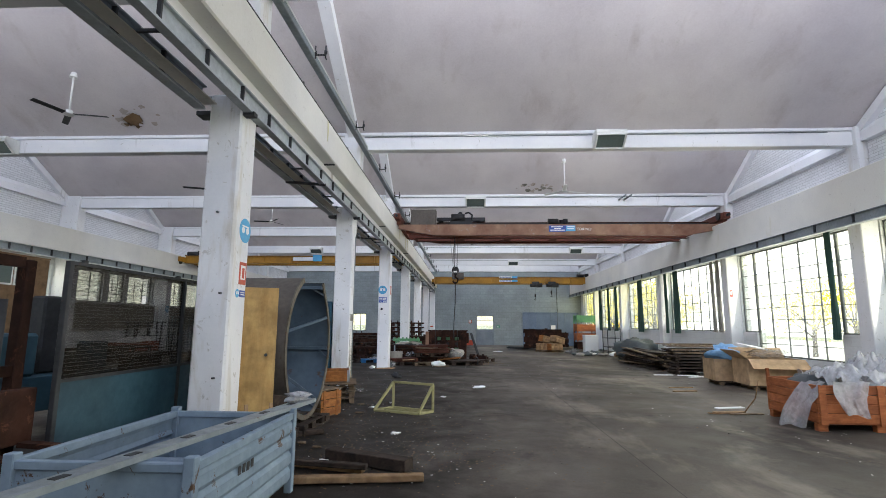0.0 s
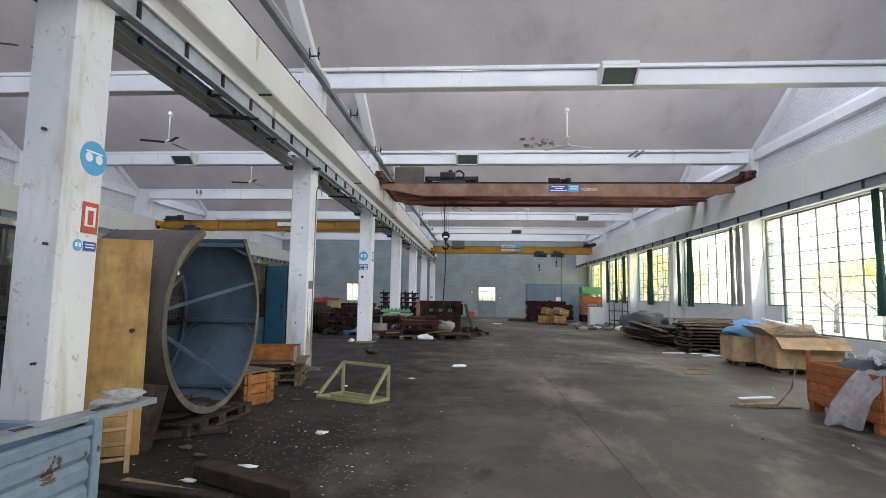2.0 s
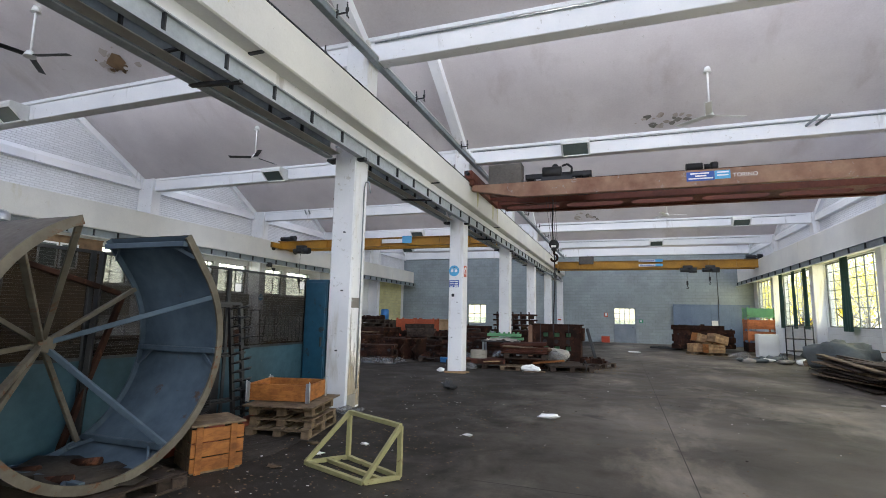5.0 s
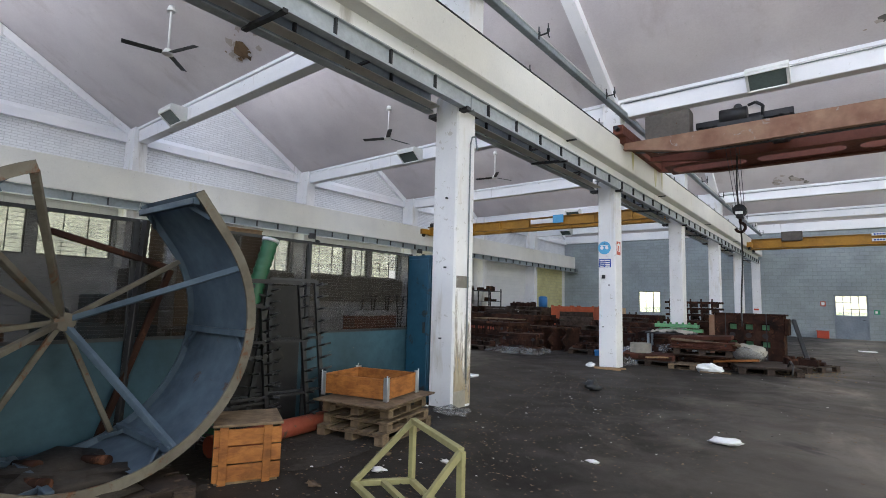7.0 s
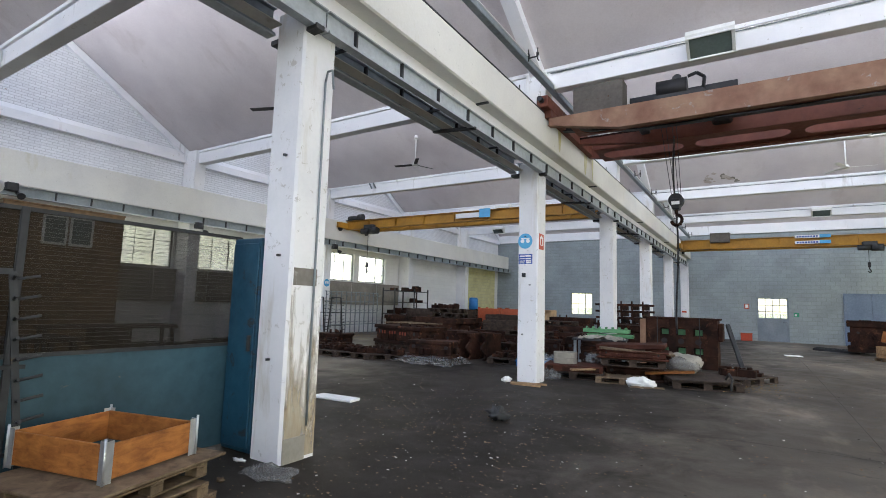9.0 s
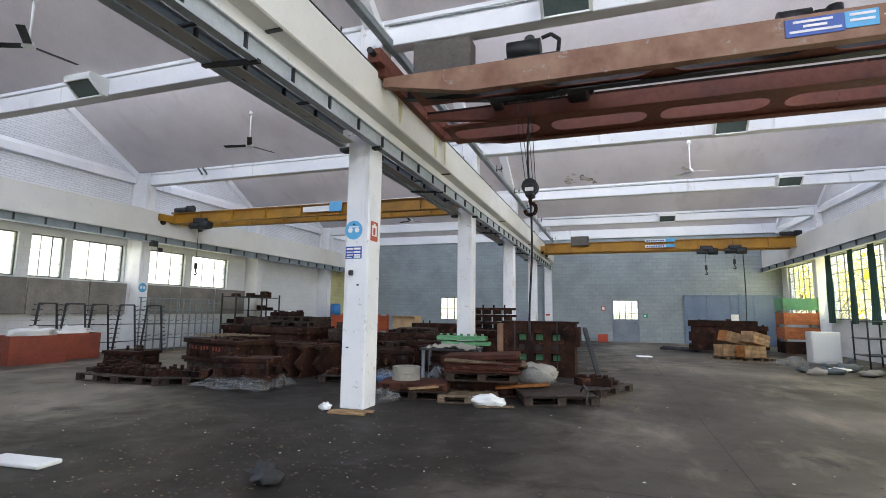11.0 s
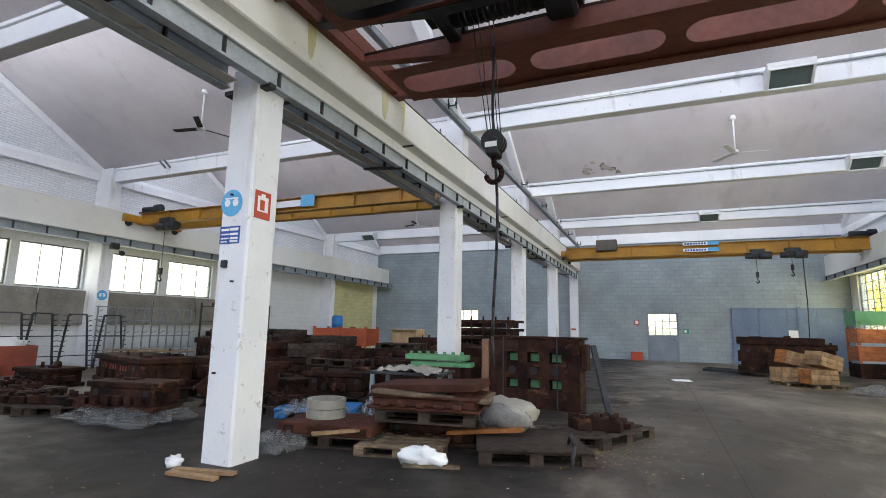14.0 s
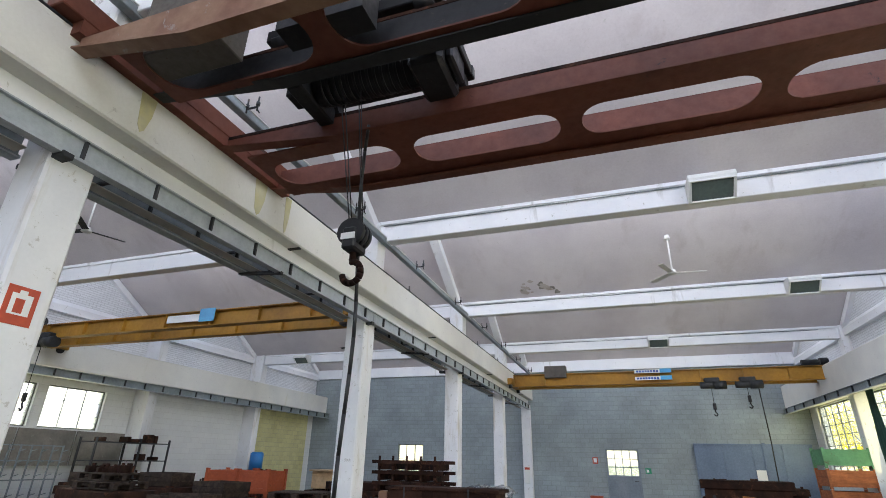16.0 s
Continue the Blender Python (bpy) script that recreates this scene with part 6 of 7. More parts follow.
# block with plastic film on a pallet
copy_thing(P_DARK, at(-5.75, 19.05, 12))
die("die_block", -5.75, 19.05, 12, 1.15, 0.62, 0.15, 0.40, 3, "rusty square die block on a film-covered pallet")


def film_sheet(c, rx, ry, seed, z=0.0, drop=0.1, label="crumpled clear plastic film draped over a pallet", mat="film", n=22, wave=0.05):
    rnd = random.Random(seed)
    off = Vector((rnd.random() * 40, rnd.random() * 40, 0))
    t = thing("plastic_film", label, "plastic film", "plastic films")
    s = Shape()
    vs = []
    for j in range(n + 1):
        for i in range(n + 1):
            u, v = 2 * i / n - 1, 2 * j / n - 1
            edge = max(abs(u), abs(v)) ** 4
            k = 1 + 0.18 * noise.noise(Vector((u * 1.7, v * 1.7, 3)) + off)
            h = wave * noise.noise(Vector((u * 4, v * 4, 0)) + off) + 0.4 * wave * noise.noise(Vector((u * 11, v * 11, 5)) + off)
            vs.append((c[0] + rx * u * k, c[1] + ry * v * k, max(c[2] + h - drop * edge, ground_z(c[1]) + 0.006)))
    q = n + 1
    s.add(vs, [(j * q + i, j * q + i + 1, (j + 1) * q + i + 1, (j + 1) * q + i) for j in range(n) for i in range(n)], None, True)
    part("sheet", s, mat, t)
    return t


film_sheet((-5.75, 18.98, 0.20), 0.82, 0.55, 5, drop=0.16, wave=0.06)
die("die_block", -7.5, 20.45, -16, 2.1, 0.95, 0.0, 0.28, 8, "dark rusty base of a large press die", "dark_wood")
die("press_die", -7.5, 20.45, -16, 2.15, 1.0, 0.28, 0.50, 4, "large rusty press die with faded red lettering", "rust", True)
for i in range(6):
    t = thing("wooden_batten", "grey-brown wooden slat lying on a press die", "timber", "slats on the press die")
    a = -8.1 + 0.24 * i
    part("slat", Shape().bar((a, 20.05 + 0.06 * i, 0.86), (a + 0.3, 21.0 - 0.05 * i, 0.86), 0.09, 0.025), "pallet", t)
die("press_die", -8.6, 24.2, -14, 2.1, 1.1, 0.0, 0.95, 21, "large rusty press die in a row of dies")
die("press_die", -6.3, 24.0, -10, 1.6, 1.0, 0.0, 0.62, 22, "large rusty press die in a row of dies")
die("press_die", -10.6, 25.6, -8, 2.0, 1.0, 0.0, 0.9, 23, "large rusty press die in a row of dies")
die("press_die", -5.0, 26.0, -6, 2.0, 1.0, 0.0, 0.8, 24, "large rusty press die in a row of dies")
die("press_die", -11.0, 31.4, -6, 2.4, 1.1, 0.0, 1.0, 25, "large rusty press die in a row of dies")
die("press_die", -10.8, 28.6, 4, 2.4, 1.1, 0.0, 0.95, 26, "large rusty press die in a row of dies")
die("press_die", -6.6, 22.3, -12, 1.5, 0.8, 0.0, 0.62, 27, "rusty press die in a row of dies")
die("press_die", -9.2, 22.1, -10, 1.3, 0.8, 0.0, 0.55, 28, "rusty press die in a row of dies")
die("die_block", -10.6, 20.6, 5, 1.1, 0.8, 0.0, 0.40, 29, "low rusty die block beside the pallets")
die("press_die", -4.1, 21.9, 15, 1.1, 0.8, 0.15, 0.42, 30, "rusty press die on a pallet behind a column")
copy_thing(P_DARK, at(-4.1, 21.9, 15))
die("press_die", -4.0, 24.0, 0, 1.2, 0.9, 0.0, 0.68, 31, "rusty press die in a row of dies")
die("press_die", -2.0, 25.6, 0, 2.0, 1.0, 0.0, 0.95, 32, "rusty press die behind the big slotted block")
for x, y, zz, sd in ((-8.4, 24.1, 0.97, 51), (-11.0, 31.4, 1.02, 53), (-5.0, 26.0, 0.82, 54)):
    copy_thing(P_DARK, pose(x, y, ground_z(y) + zz, 0, 0, sd % 7 * 4 - 10))

die("press_die", -4.9, 23.0, -8, 1.3, 0.8, 0.0, 0.55, 71, "rusty press die in a row of dies")
die("press_die", -3.2, 23.0, 6, 1.0, 0.8, 0.0, 0.62, 72, "rusty press die in a row of dies")
die("die_block", -5.2, 21.7, -14, 1.2, 0.7, 0.0, 0.42, 73, "low rusty die block between larger dies")
die("die_block", -8.3, 22.9, -12, 1.2, 0.8, 0.0, 0.60, 74, "rusty die block between larger dies")
die("press_die", -7.2, 26.0, -8, 1.6, 0.9, 0.0, 0.78, 75, "rusty press die in a row of dies")
die("press_die", -9.3, 26.4, -6, 1.6, 0.9, 0.0, 0.92, 76, "rusty press die in a row of dies")
die("press_die", -3.6, 25.9, 4, 1.4, 0.9, 0.0, 0.72, 77, "rusty press die in a row of dies")
casting_pallet(-4.3, 20.5, 18, 78, 6)
casting_pallet(-6.3, 21.3, -10, 79, 7)
casting_pallet(-9.6, 19.6, 12, 80, 6)
casting_pallet(-4.9, 23.0, -8, 81, 6, "rust", 0.56)
casting_pallet(-8.6, 24.2, -14, 82, 7, "rust", 1.13)
for i, (x, y, z) in enumerate(((-7.2, 26.0, 0.80), (-9.3, 26.4, 0.94), (-10.6, 25.6, 0.92), (-6.3, 24.0, 0.64))):
    t = thing("wooden_crate", "open weathered wooden crate lying on a press die", "crate", "crates on the dies", pose(x, y, ground_z(y) + z + 0.10, 0, 0, -12 + 9 * i))
    for yy in (-0.36, 0.36):
        for q in range(2):
            part("side_board", box(-0.55, 0.55, yy - 0.012, yy + 0.012, 0.11 * q, 0.11 * q + 0.095, 0.004), "dark_wood", t)
    for xx in (-0.55, 0.55):
        part("end_board", box(xx - 0.012, xx + 0.012, -0.347, 0.347, 0, 0.2, 0.004), "dark_wood", t)
    part("bottom", box(-0.54, 0.54, -0.345, 0.345, -0.10, 0.0), "dark_wood", t)
# notched upright plates
for i, x in enumerate((-5.75, -5.45, -5.05)):
    t = thing("notched_plate", "rusty upright plate with a wavy cut-out edge", "plate", "notched plates", at(x, 20.6 + 0.08 * i, 80))
    out = [(-0.35, 0), (0.4, 0), (0.4, 0.62)]
    for k in range(13):
        u = k / 12
        out.append((-0.35 + 0.10 * math.sin(u * 9.5) * (1 if 0 < k < 12 else 0), 0.62 * (1 - u)))
    part("plate", Shape().prism([(p[0], p[1]) for p in out[:-1]], -0.03, 0.03, 1), "rust", t)
    part("top_bar", box(-0.36, 0.42, -0.05, 0.05, 0.62, 0.68, 0.006), "rust", t)

# ring pallet
copy_thing(P_DARK, at(-2.35, 19.25, 12))
t = thing("steel_tray", "flat rusty steel tray lying on a pallet", "tray")
part("tray", box(-0.58, 0.58, -0.40, 0.40, 0, 0.12, 0.01, pose(-2.35, 19.25, 0.147, 0, 0, 12)), "rust_red", t)
for i in range(4):
    part("rim_block", box(-0.5 + 0.3 * i, -0.38 + 0.3 * i, -0.42, -0.402, 0.02, 0.10, 0.006, pose(-2.35, 19.25, 0.147, 0, 0, 12)), "rust", t)
for z in (0.268, 0.384):
    t = thing("concrete_ring", "pale grey concrete ring stacked on a rusty tray", "ring", "concrete rings")
    s = Shape()
    n = 28
    vs = []
    for r, zz in ((0.245, 0.0), (0.245, 0.11), (0.185, 0.11), (0.185, 0.0)):
        vs += [(-2.56 + r * math.cos(2 * math.pi * i / n), 19.3 + r * math.sin(2 * math.pi * i / n), z + zz) for i in range(n)]
    s.add(vs, [(k * n + i, k * n + (i + 1) % n, ((k + 1) % 4) * n + (i + 1) % n, ((k + 1) % 4) * n + i) for k in range(4) for i in range(n)])
    part("ring", s, "concrete", t)
film_sheet((-2.75, 18.65, 0.16), 0.28, 0.3, 9, drop=0.16, label="torn clear plastic film hanging off a pallet", wave=0.1)
film_sheet((-3.15, 19.9, 0.3), 0.5, 0.22, 10, drop=0.15, label="crumpled clear plastic film beside a pallet", wave=0.14)
film_sheet((-1.95, 19.75, 0.42), 0.3, 0.2, 13, drop=0.1, label="crumpled grey plastic film on a pallet", wave=0.14)
t = thing("pallet", "blue plastic pallet behind a column", "pallet")
part("deck", box(-0.6, 0.6, -0.4, 0.4, 0.10, 0.15, 0.01, at(-3.6, 20.6, 20)), "blue_plastic", t)
for i in (-1, 0, 1):
    part("foot", box(0.5 * i - 0.09, 0.5 * i + 0.09, -0.38, 0.38, 0, 0.10, 0.01, at(-3.6, 20.6, 20)), "blue_plastic", t)

# stack of plates on pallets
copy_thing(P_OLD, pose(-1.4, 19.25, 0, 0, 0, 14))
copy_thing(P_DARK, pose(-1.25, 19.65, 0.30, 0, 0, 10))
die("die_block", -1.3, 19.9, 10, 1.15, 0.7, 0.0, 0.29, 61, "rusty block supporting stacked pallets")
die("steel_plate_stack", -1.25, 19.62, 8, 1.35, 0.85, 0.45, 0.17, 33, "rusty slab with lugs stacked on a pallet", "rust_red")
t = thing("steel_slab", "flat reddish rusty slab on a stack of plates", "slab")
part("slab", box(-0.66, 0.66, -0.4, 0.4, 0, 0.09, 0.012, pose(-1.3, 19.75, 0.64, 0, -3, 5)), "rust_red", t)
part("slab", box(-0.7, 0.7, -0.42, 0.42, 0, 0.045, 0.01, pose(-1.2, 19.65, 0.59, 0, 3, 12)), "pallet", t)
t = thing("foam_block", "torn white foam block on the floor before the pallets", "foam")
part("block", crumple((-0.93, 18.74, 0.08), 0.22, 0.11, 0.10, 20, 12, 7, 0.45), "foam", t)
t = thing("timber_batten", "pale wooden batten on the floor", "timber", "timbers on the floor")
part("batten", Shape().bar((-1.1, 18.6, 0.02), (-0.55, 18.8, 0.02), 0.07, 0.03), "pallet", t)
for a, b in (((-3.0, 17.5, 0.02), (-2.35, 17.62, 0.03)), ((-2.95, 17.4, 0.02), (-2.4, 17.45, 0.02)), ((-2.2, 18.55, 0.23), (-1.85, 18.95, 0.23))):
    t = thing("timber_batten", "pale broken wooden batten lying by a column", "timber", "timbers on the floor")
    part("batten", Shape().bar(a, b, 0.08, 0.03), "pine", t)

# dark platform pallet with wrapped lump
copy_thing(P_DARK, at(0.0, 19.6, 20))
t = thing("steel_deck", "dark grey flat deck plate on a pallet", "plate")
part("plate", box(-0.62, 0.55, -0.48, 0.55, 0, 0.03, 0.006, pose(-0.02, 19.65, 0.147, 0, 0, 20)), "dark_wood", t)
copy_thing(P_DARK, at(0.1, 20.55, 16))
t = thing("wooden_board", "orange-brown tilted wooden panel under a wrapped lump", "board")
part("panel", box(-0.5, 0.4, -0.25, 0.25, 0, 0.05, 0.006, pose(-0.55, 19.85, 0.20, 0, -6, 8)), "collar", t)
t = thing("wrapped_lump", "pale stone-like lump wrapped in clear plastic film", "wrapped part")
part("lump", crumple((-0.35, 19.9, 0.40), 0.34, 0.24, 0.18, 20, 12, 12, 0.22), "concrete", t)
part("wrap", crumple((-0.5, 19.85, 0.36), 0.42, 0.30, 0.20, 22, 12, 14, 0.3), "film", t, "crumpled clear film")
casting_pallet(0.62, 21.0, 62, 15, 5)

# big slotted block
def slotted_block():
    t = thing("slotted_block", "large dark rusty slotted steel block standing upright", "machine block", "", pose(-0.75, 23.25, ground_z(23.2), 0, 0, -3))
    w, h, d = 1.68, 1.22, 0.5
    xs = [-0.84, -0.50, -0.28, -0.10, 0.12, 0.30, 0.52, 0.84]
    zs = [0.0, 0.33, 0.52, 0.80, 0.99, 1.22]
    for i in range(7):
        for j in range(5):
            hole = i in (1, 3, 5) and j in (1, 3)
            part("cell", box(xs[i], xs[i + 1], -d / 2 + (0.18 if hole else 0), d / 2, zs[j], zs[j + 1]), "rust", t)
    for i in (1, 3, 5):
        for j in (1, 3):
            part("pocket", box(xs[i] + 0.02, xs[i + 1] - 0.03, -d / 2 + 0.15, -d / 2 + 0.18, zs[j] + 0.02, zs[j + 1] - 0.03), "green_box", t, "green painted pocket plate")
        part("bore", Shape().tube(((xs[i] + xs[i + 1]) / 2, -d / 2 - 0.004, 0.66), ((xs[i] + xs[i + 1]) / 2, -d / 2 + 0.02, 0.66), 0.075, 16), "black", t)
    part("top_plate", box(-0.88, 0.9, -d / 2 - 0.03, d / 2, 1.222, 1.27, 0.01), "rust", t)
    part("side_flange", box(0.842, 0.95, -0.2, 0.2, 0.7, 1.15, 0.02), "rust", t)
    part("side_flange", box(-1.0, -0.842, -0.25, 0.1, 0.0, 1.2, 0.02), "crane_fascia", t)
    for x in (-0.55, 0.45):
        part("strap", box(x - 0.012, x + 0.012, -d / 2 - 0.036, -d / 2 - 0.033, 0.0, 1.27), "steel_dark", t)


slotted_block()
t = thing("steel_bar", "dark steel bar leaning on the slotted block", "bar")
part("bar", Shape().bar((0.66, 21.95, 0.02), (0.30, 23.0, 1.12), 0.09, 0.07, 0.006), "steel_dark", t)
t = thing("bent_hose", "black bent hose lying on a pallet", "hose")
part("hose", Shape().path([(0.40, 19.6, 0.2), (0.46, 19.4, 0.32), (0.52, 19.25, 0.25), (0.5, 19.15, 0.05)], 0.02, 7), "cable", t)

# table with green machine parts under film
t = thing("steel_table", "steel table with a dark slatted top", "table", "", at(-2.35, 21.3, 8))
part("top", box(-0.62, 0.62, -0.4, 0.4, 0.66, 0.70, 0.006), "steel_dark", t)
for x in (-0.55, 0.55):
    for y in (-0.34, 0.34):
        part("leg", box(x - 0.03, x + 0.03, y - 0.03, y + 0.03, 0, 0.66), "steel_grey", t)
die("die_block", -2.4, 21.5, 8, 0.9, 0.5, 0.0, 0.5, 34, "rusty part stored under a steel table")
film_sheet((-2.3, 21.2, 0.76), 0.5, 0.3, 15, drop=0.06, label="grey cloth and film lying on a steel table", wave=0.08, mat="concrete")
t = thing("green_fixture", "light green machine fixture with round bosses", "fixture", "", at(-2.6, 22.9, 5))
part("plate", box(-0.6, 0.6, -0.2, 0.2, 0.78, 0.88, 0.01), "green_box", t)
part("plate", box(-0.5, 0.7, -0.15, 0.15, 0.66, 0.75, 0.01), "green_box", t)
for i in range(7):
    part("boss", Shape().tube((-0.5 + 0.17 * i, -0.12, 0.88), (-0.5 + 0.17 * i, -0.12, 0.94), 0.035, 10), "green_box", t)
part("stand", box(-0.5, 0.5, -0.15, 0.15, 0, 0.66, 0.01), "rust", t)

# frames stacked behind
def frame_stack(x, y, levels, w, seed, label):
    rnd = random.Random(seed)
    t = thing("frame_stack", label, "frame stack", "", at(x, y, -4))
    z = 0.0
    for i in range(levels):
        o = rnd.uniform(-0.08, 0.08)
        for sy in (-0.4, 0.4):
            part("rail", box(-w / 2 + o, w / 2 + o, sy - 0.05, sy + 0.05, z + 0.14, z + 0.22), "rust", t)
        for k in range(5):
            px = -w / 2 + o + w * (k + 0.5) / 5
            part("post", box(px - 0.035, px + 0.035, -0.42, 0.42, z, z + 0.14), "rust", t)
            part("stub", Shape().tube((px, -0.4, z + 0.22), (px, -0.4, z + 0.32), 0.03, 8), "rust", t)
        z += 0.24
    return t


frame_stack(-3.3, 28.2, 7, 1.9, 2, "tall stack of rusty steel frames behind the dies")
frame_stack(-1.5, 27.2, 4, 1.6, 3, "stack of rusty steel frames behind the dies")
film_sheet((-1.0, 26.8, 1.12), 0.6, 0.35, 17, drop=0.1, label="grey plastic film on a stack of frames", wave=0.1)


def ribbed_container(x, y, rz, z, mat, label, w=1.2, d=0.85, h=0.62, group="stacked containers"):
    t = thing("steel_container", label, "container", group, pose(x, y, ground_z(y) + z, 0, 0, rz))
    for sy in (-d / 2, d / 2):
        part("side", box(-w / 2, w / 2, sy - 0.015, sy + 0.015, 0.08, h), mat, t)
        for k in range(3):
            part("rib", box(-w / 2, w / 2, sy - 0.03, sy + 0.03, 0.16 + k * 0.17, 0.21 + k * 0.17), mat, t)
    for sx in (-w / 2, w / 2):
        part("end", box(sx - 0.015, sx + 0.015, -d / 2 + 0.03, d / 2 - 0.03, 0.08, h), mat, t)
        for k in range(3):
            part("rib", box(sx - 0.03, sx + 0.03, -d / 2, d / 2, 0.16 + k * 0.17, 0.21 + k * 0.17), mat, t)
        for sy in (-d / 2, d / 2):
            part("post", box(sx - 0.04, sx + 0.04, sy - 0.04, sy + 0.04, 0, h + 0.05), mat, t)
    part("floor", box(-w / 2, w / 2, -d / 2, d / 2, 0.08, 0.1), mat, t)


for x, y, z in ((-8.58, 27.9, 0), (-8.58, 27.9, 0.70), (-7.62, 28.0, 0), (-7.62, 28.0, 0.70)):
    ribbed_container(x, y, 4, z, "orange_steel", "orange ribbed steel container in a stack", 0.88)
t = thing("blue_drum", "blue plastic drum standing on stacked goods", "drum")
part("body", Shape().tube((-13.5, 35.2, 1.10), (-13.5, 35.2, 1.75), 0.28, 18), "blue_plastic", t)
part("lid", Shape().tube((-13.5, 35.2, 1.75), (-13.5, 35.2, 1.82), 0.28, 18, 0.2), "blue_plastic", t)
die("press_die", -13.5, 35.2, 0, 1.4, 1.2, 0.0, 1.2, 36, "tall rusty die under a blue drum")
t = thing("carton", "pale cardboard carton with plastic on a stack", "carton")
part("box", box(-8.6, -7.5, 32.0, 32.8, 0.65, 1.25, 0.02), "cardboard", t)
part("flap", box(-8.6, -7.5, 31.8, 32.0, 1.21, 1.25), "cardboard", t)
die("press_die", -8.0, 32.4, 0, 1.6, 1.0, ground_z(32), 0.78, 37, "rusty die under a cardboard carton")
die("press_die", -6.0, 30.6, 0, 1.8, 1.0, 0.0, 1.05, 38, "rusty die behind the row of dies")
die("press_die", -12.6, 27.2, 0, 1.6, 1.2, 0.0, 0.9, 39, "rusty die beside the wall racks")

# wall racks and shelf
t = thing("grid_rack", "grey steel storage rack with short arms against the wall", "rack")
for i in range(12):
    y = 23.75 + 0.3 * i
    part("upright", box(-14.2, -14.16, y - 0.015, y + 0.015, 0, 1.82), "steel_grey", t)
    s = Shape()
    for z in (0.5, 1.0, 1.35, 1.65):
        s.tube((-14.16, y, z), (-13.95, y, z + 0.05), 0.012, 6)
    part("arms", s, "steel_grey", t)
for z in (0.4, 0.9, 1.4, 1.8):
    part("rail", box(-14.23, -14.202, 23.7, 27.1, z - 0.015, z + 0.015), "steel_grey", t)
t = thing("storage_shelf", "black steel shelf unit with goods by the wall", "shelf")
for y in (27.6, 29.2, 30.4):
    for x in (-14.3, -13.6):
        part("post", box(x - 0.025, x + 0.025, y - 0.025, y + 0.025, 0, 2.1), "steel_dark", t)
for z in (0.3, 0.85, 1.4, 1.95):
    part("shelf_board", box(-14.33, -13.57, 27.58, 30.42, z, z + 0.03), "steel_dark", t)
rnd = random.Random(8)
for i in range(14):
    t = thing("stored_part", "dark rusty part on a shelf", "part", "parts on the shelf")
    y, z = 27.8 + 0.18 * i, rnd.choice((0.33, 0.88, 1.43, 1.98))
    part("part", box(-14.15, -13.75, y - 0.07, y + 0.07, z, z + rnd.uniform(0.1, 0.3), 0.02), "rust", t)
for x, y in ((-13.4, 20.0), (-13.9, 21.3)):
    t = thing("open_bin", "rusty orange steel bin with rubbish", "bin", "rusty bins", at(x, y, 80))
    w, d, h = 1.25, 0.85, 0.72
    for a, b, c, e in ((-w / 2, w / 2, -d / 2, -d / 2 + 0.02), (-w / 2, w / 2, d / 2 - 0.02, d / 2), (-w / 2, -w / 2 + 0.02, -d / 2 + 0.02, d / 2 - 0.02), (w / 2 - 0.02, w / 2, -d / 2 + 0.02, d / 2 - 0.02)):
        part("wall", box(a, b, c, e, 0.05, h, 0.004), "pipe_red", t)
    part("bottom", box(-w / 2, w / 2, -d / 2, d / 2, 0.0, 0.05), "pipe_red", t)
    part("rubbish", crumple((0, 0, 0.72), 0.5, 0.34, 0.2, 16, 9, int(y), 0.35), "paper", t, "white plastic rubbish")

# ---- window side: crates, boxes, timber ----
t = thing("pallet_box", "orange-stained wooden pallet box with boards, open top", "pallet box", "", pose(6.15, 8.68, 0, 0, 0, -3))
w, d = 1.7, 1.36
for k in range(4):
    z = 0.13 + 0.135 * k
    for y in (-d / 2, d / 2):
        part("board", box(-w / 2, w / 2, y - 0.012, y + 0.012, z, z + 0.128, 0.006), "crate_orange", t)
    for x in (-w / 2, w / 2):
        part("board", box(x - 0.012, x + 0.012, -d / 2 + 0.013, d / 2 - 0.013, z, z + 0.128, 0.006), "crate_orange", t)
for x in (-w / 2 + 0.05, 0, w / 2 - 0.05):
    part("batten", box(x - 0.05, x + 0.05, -d / 2 - 0.03, -d / 2 - 0.013, 0.1, 0.67, 0.004), "crate_orange", t)
    for y in (-d / 2 + 0.08, 0, d / 2 - 0.08):
        part("foot_block", box(x - 0.07, x + 0.07, y - 0.05, y + 0.05, 0, 0.11, 0.004), "crate_orange", t)
part("corner_board", box(-w / 2 - 0.016, -w / 2 + 0.03, d / 2 - 0.03, d / 2 + 0.016, 0.1, 0.80, 0.004), "crate_orange", t)
part("base", box(-w / 2, w / 2, -d / 2, d / 2, 0.11, 0.13), "crate_orange", t)
t = thing("rubbish_bags", "dark rubbish and white sacks filling a pallet box", "rubbish")
part("dark_sack", crumple((5.8, 8.9, 0.56), 0.4, 0.4, 0.18, 16, 9, 21, 0.3), "tarp", t)
part("white_sack", crumple((6.5, 8.6, 0.62), 0.55, 0.5, 0.22, 18, 10, 22, 0.35), "foam", t)


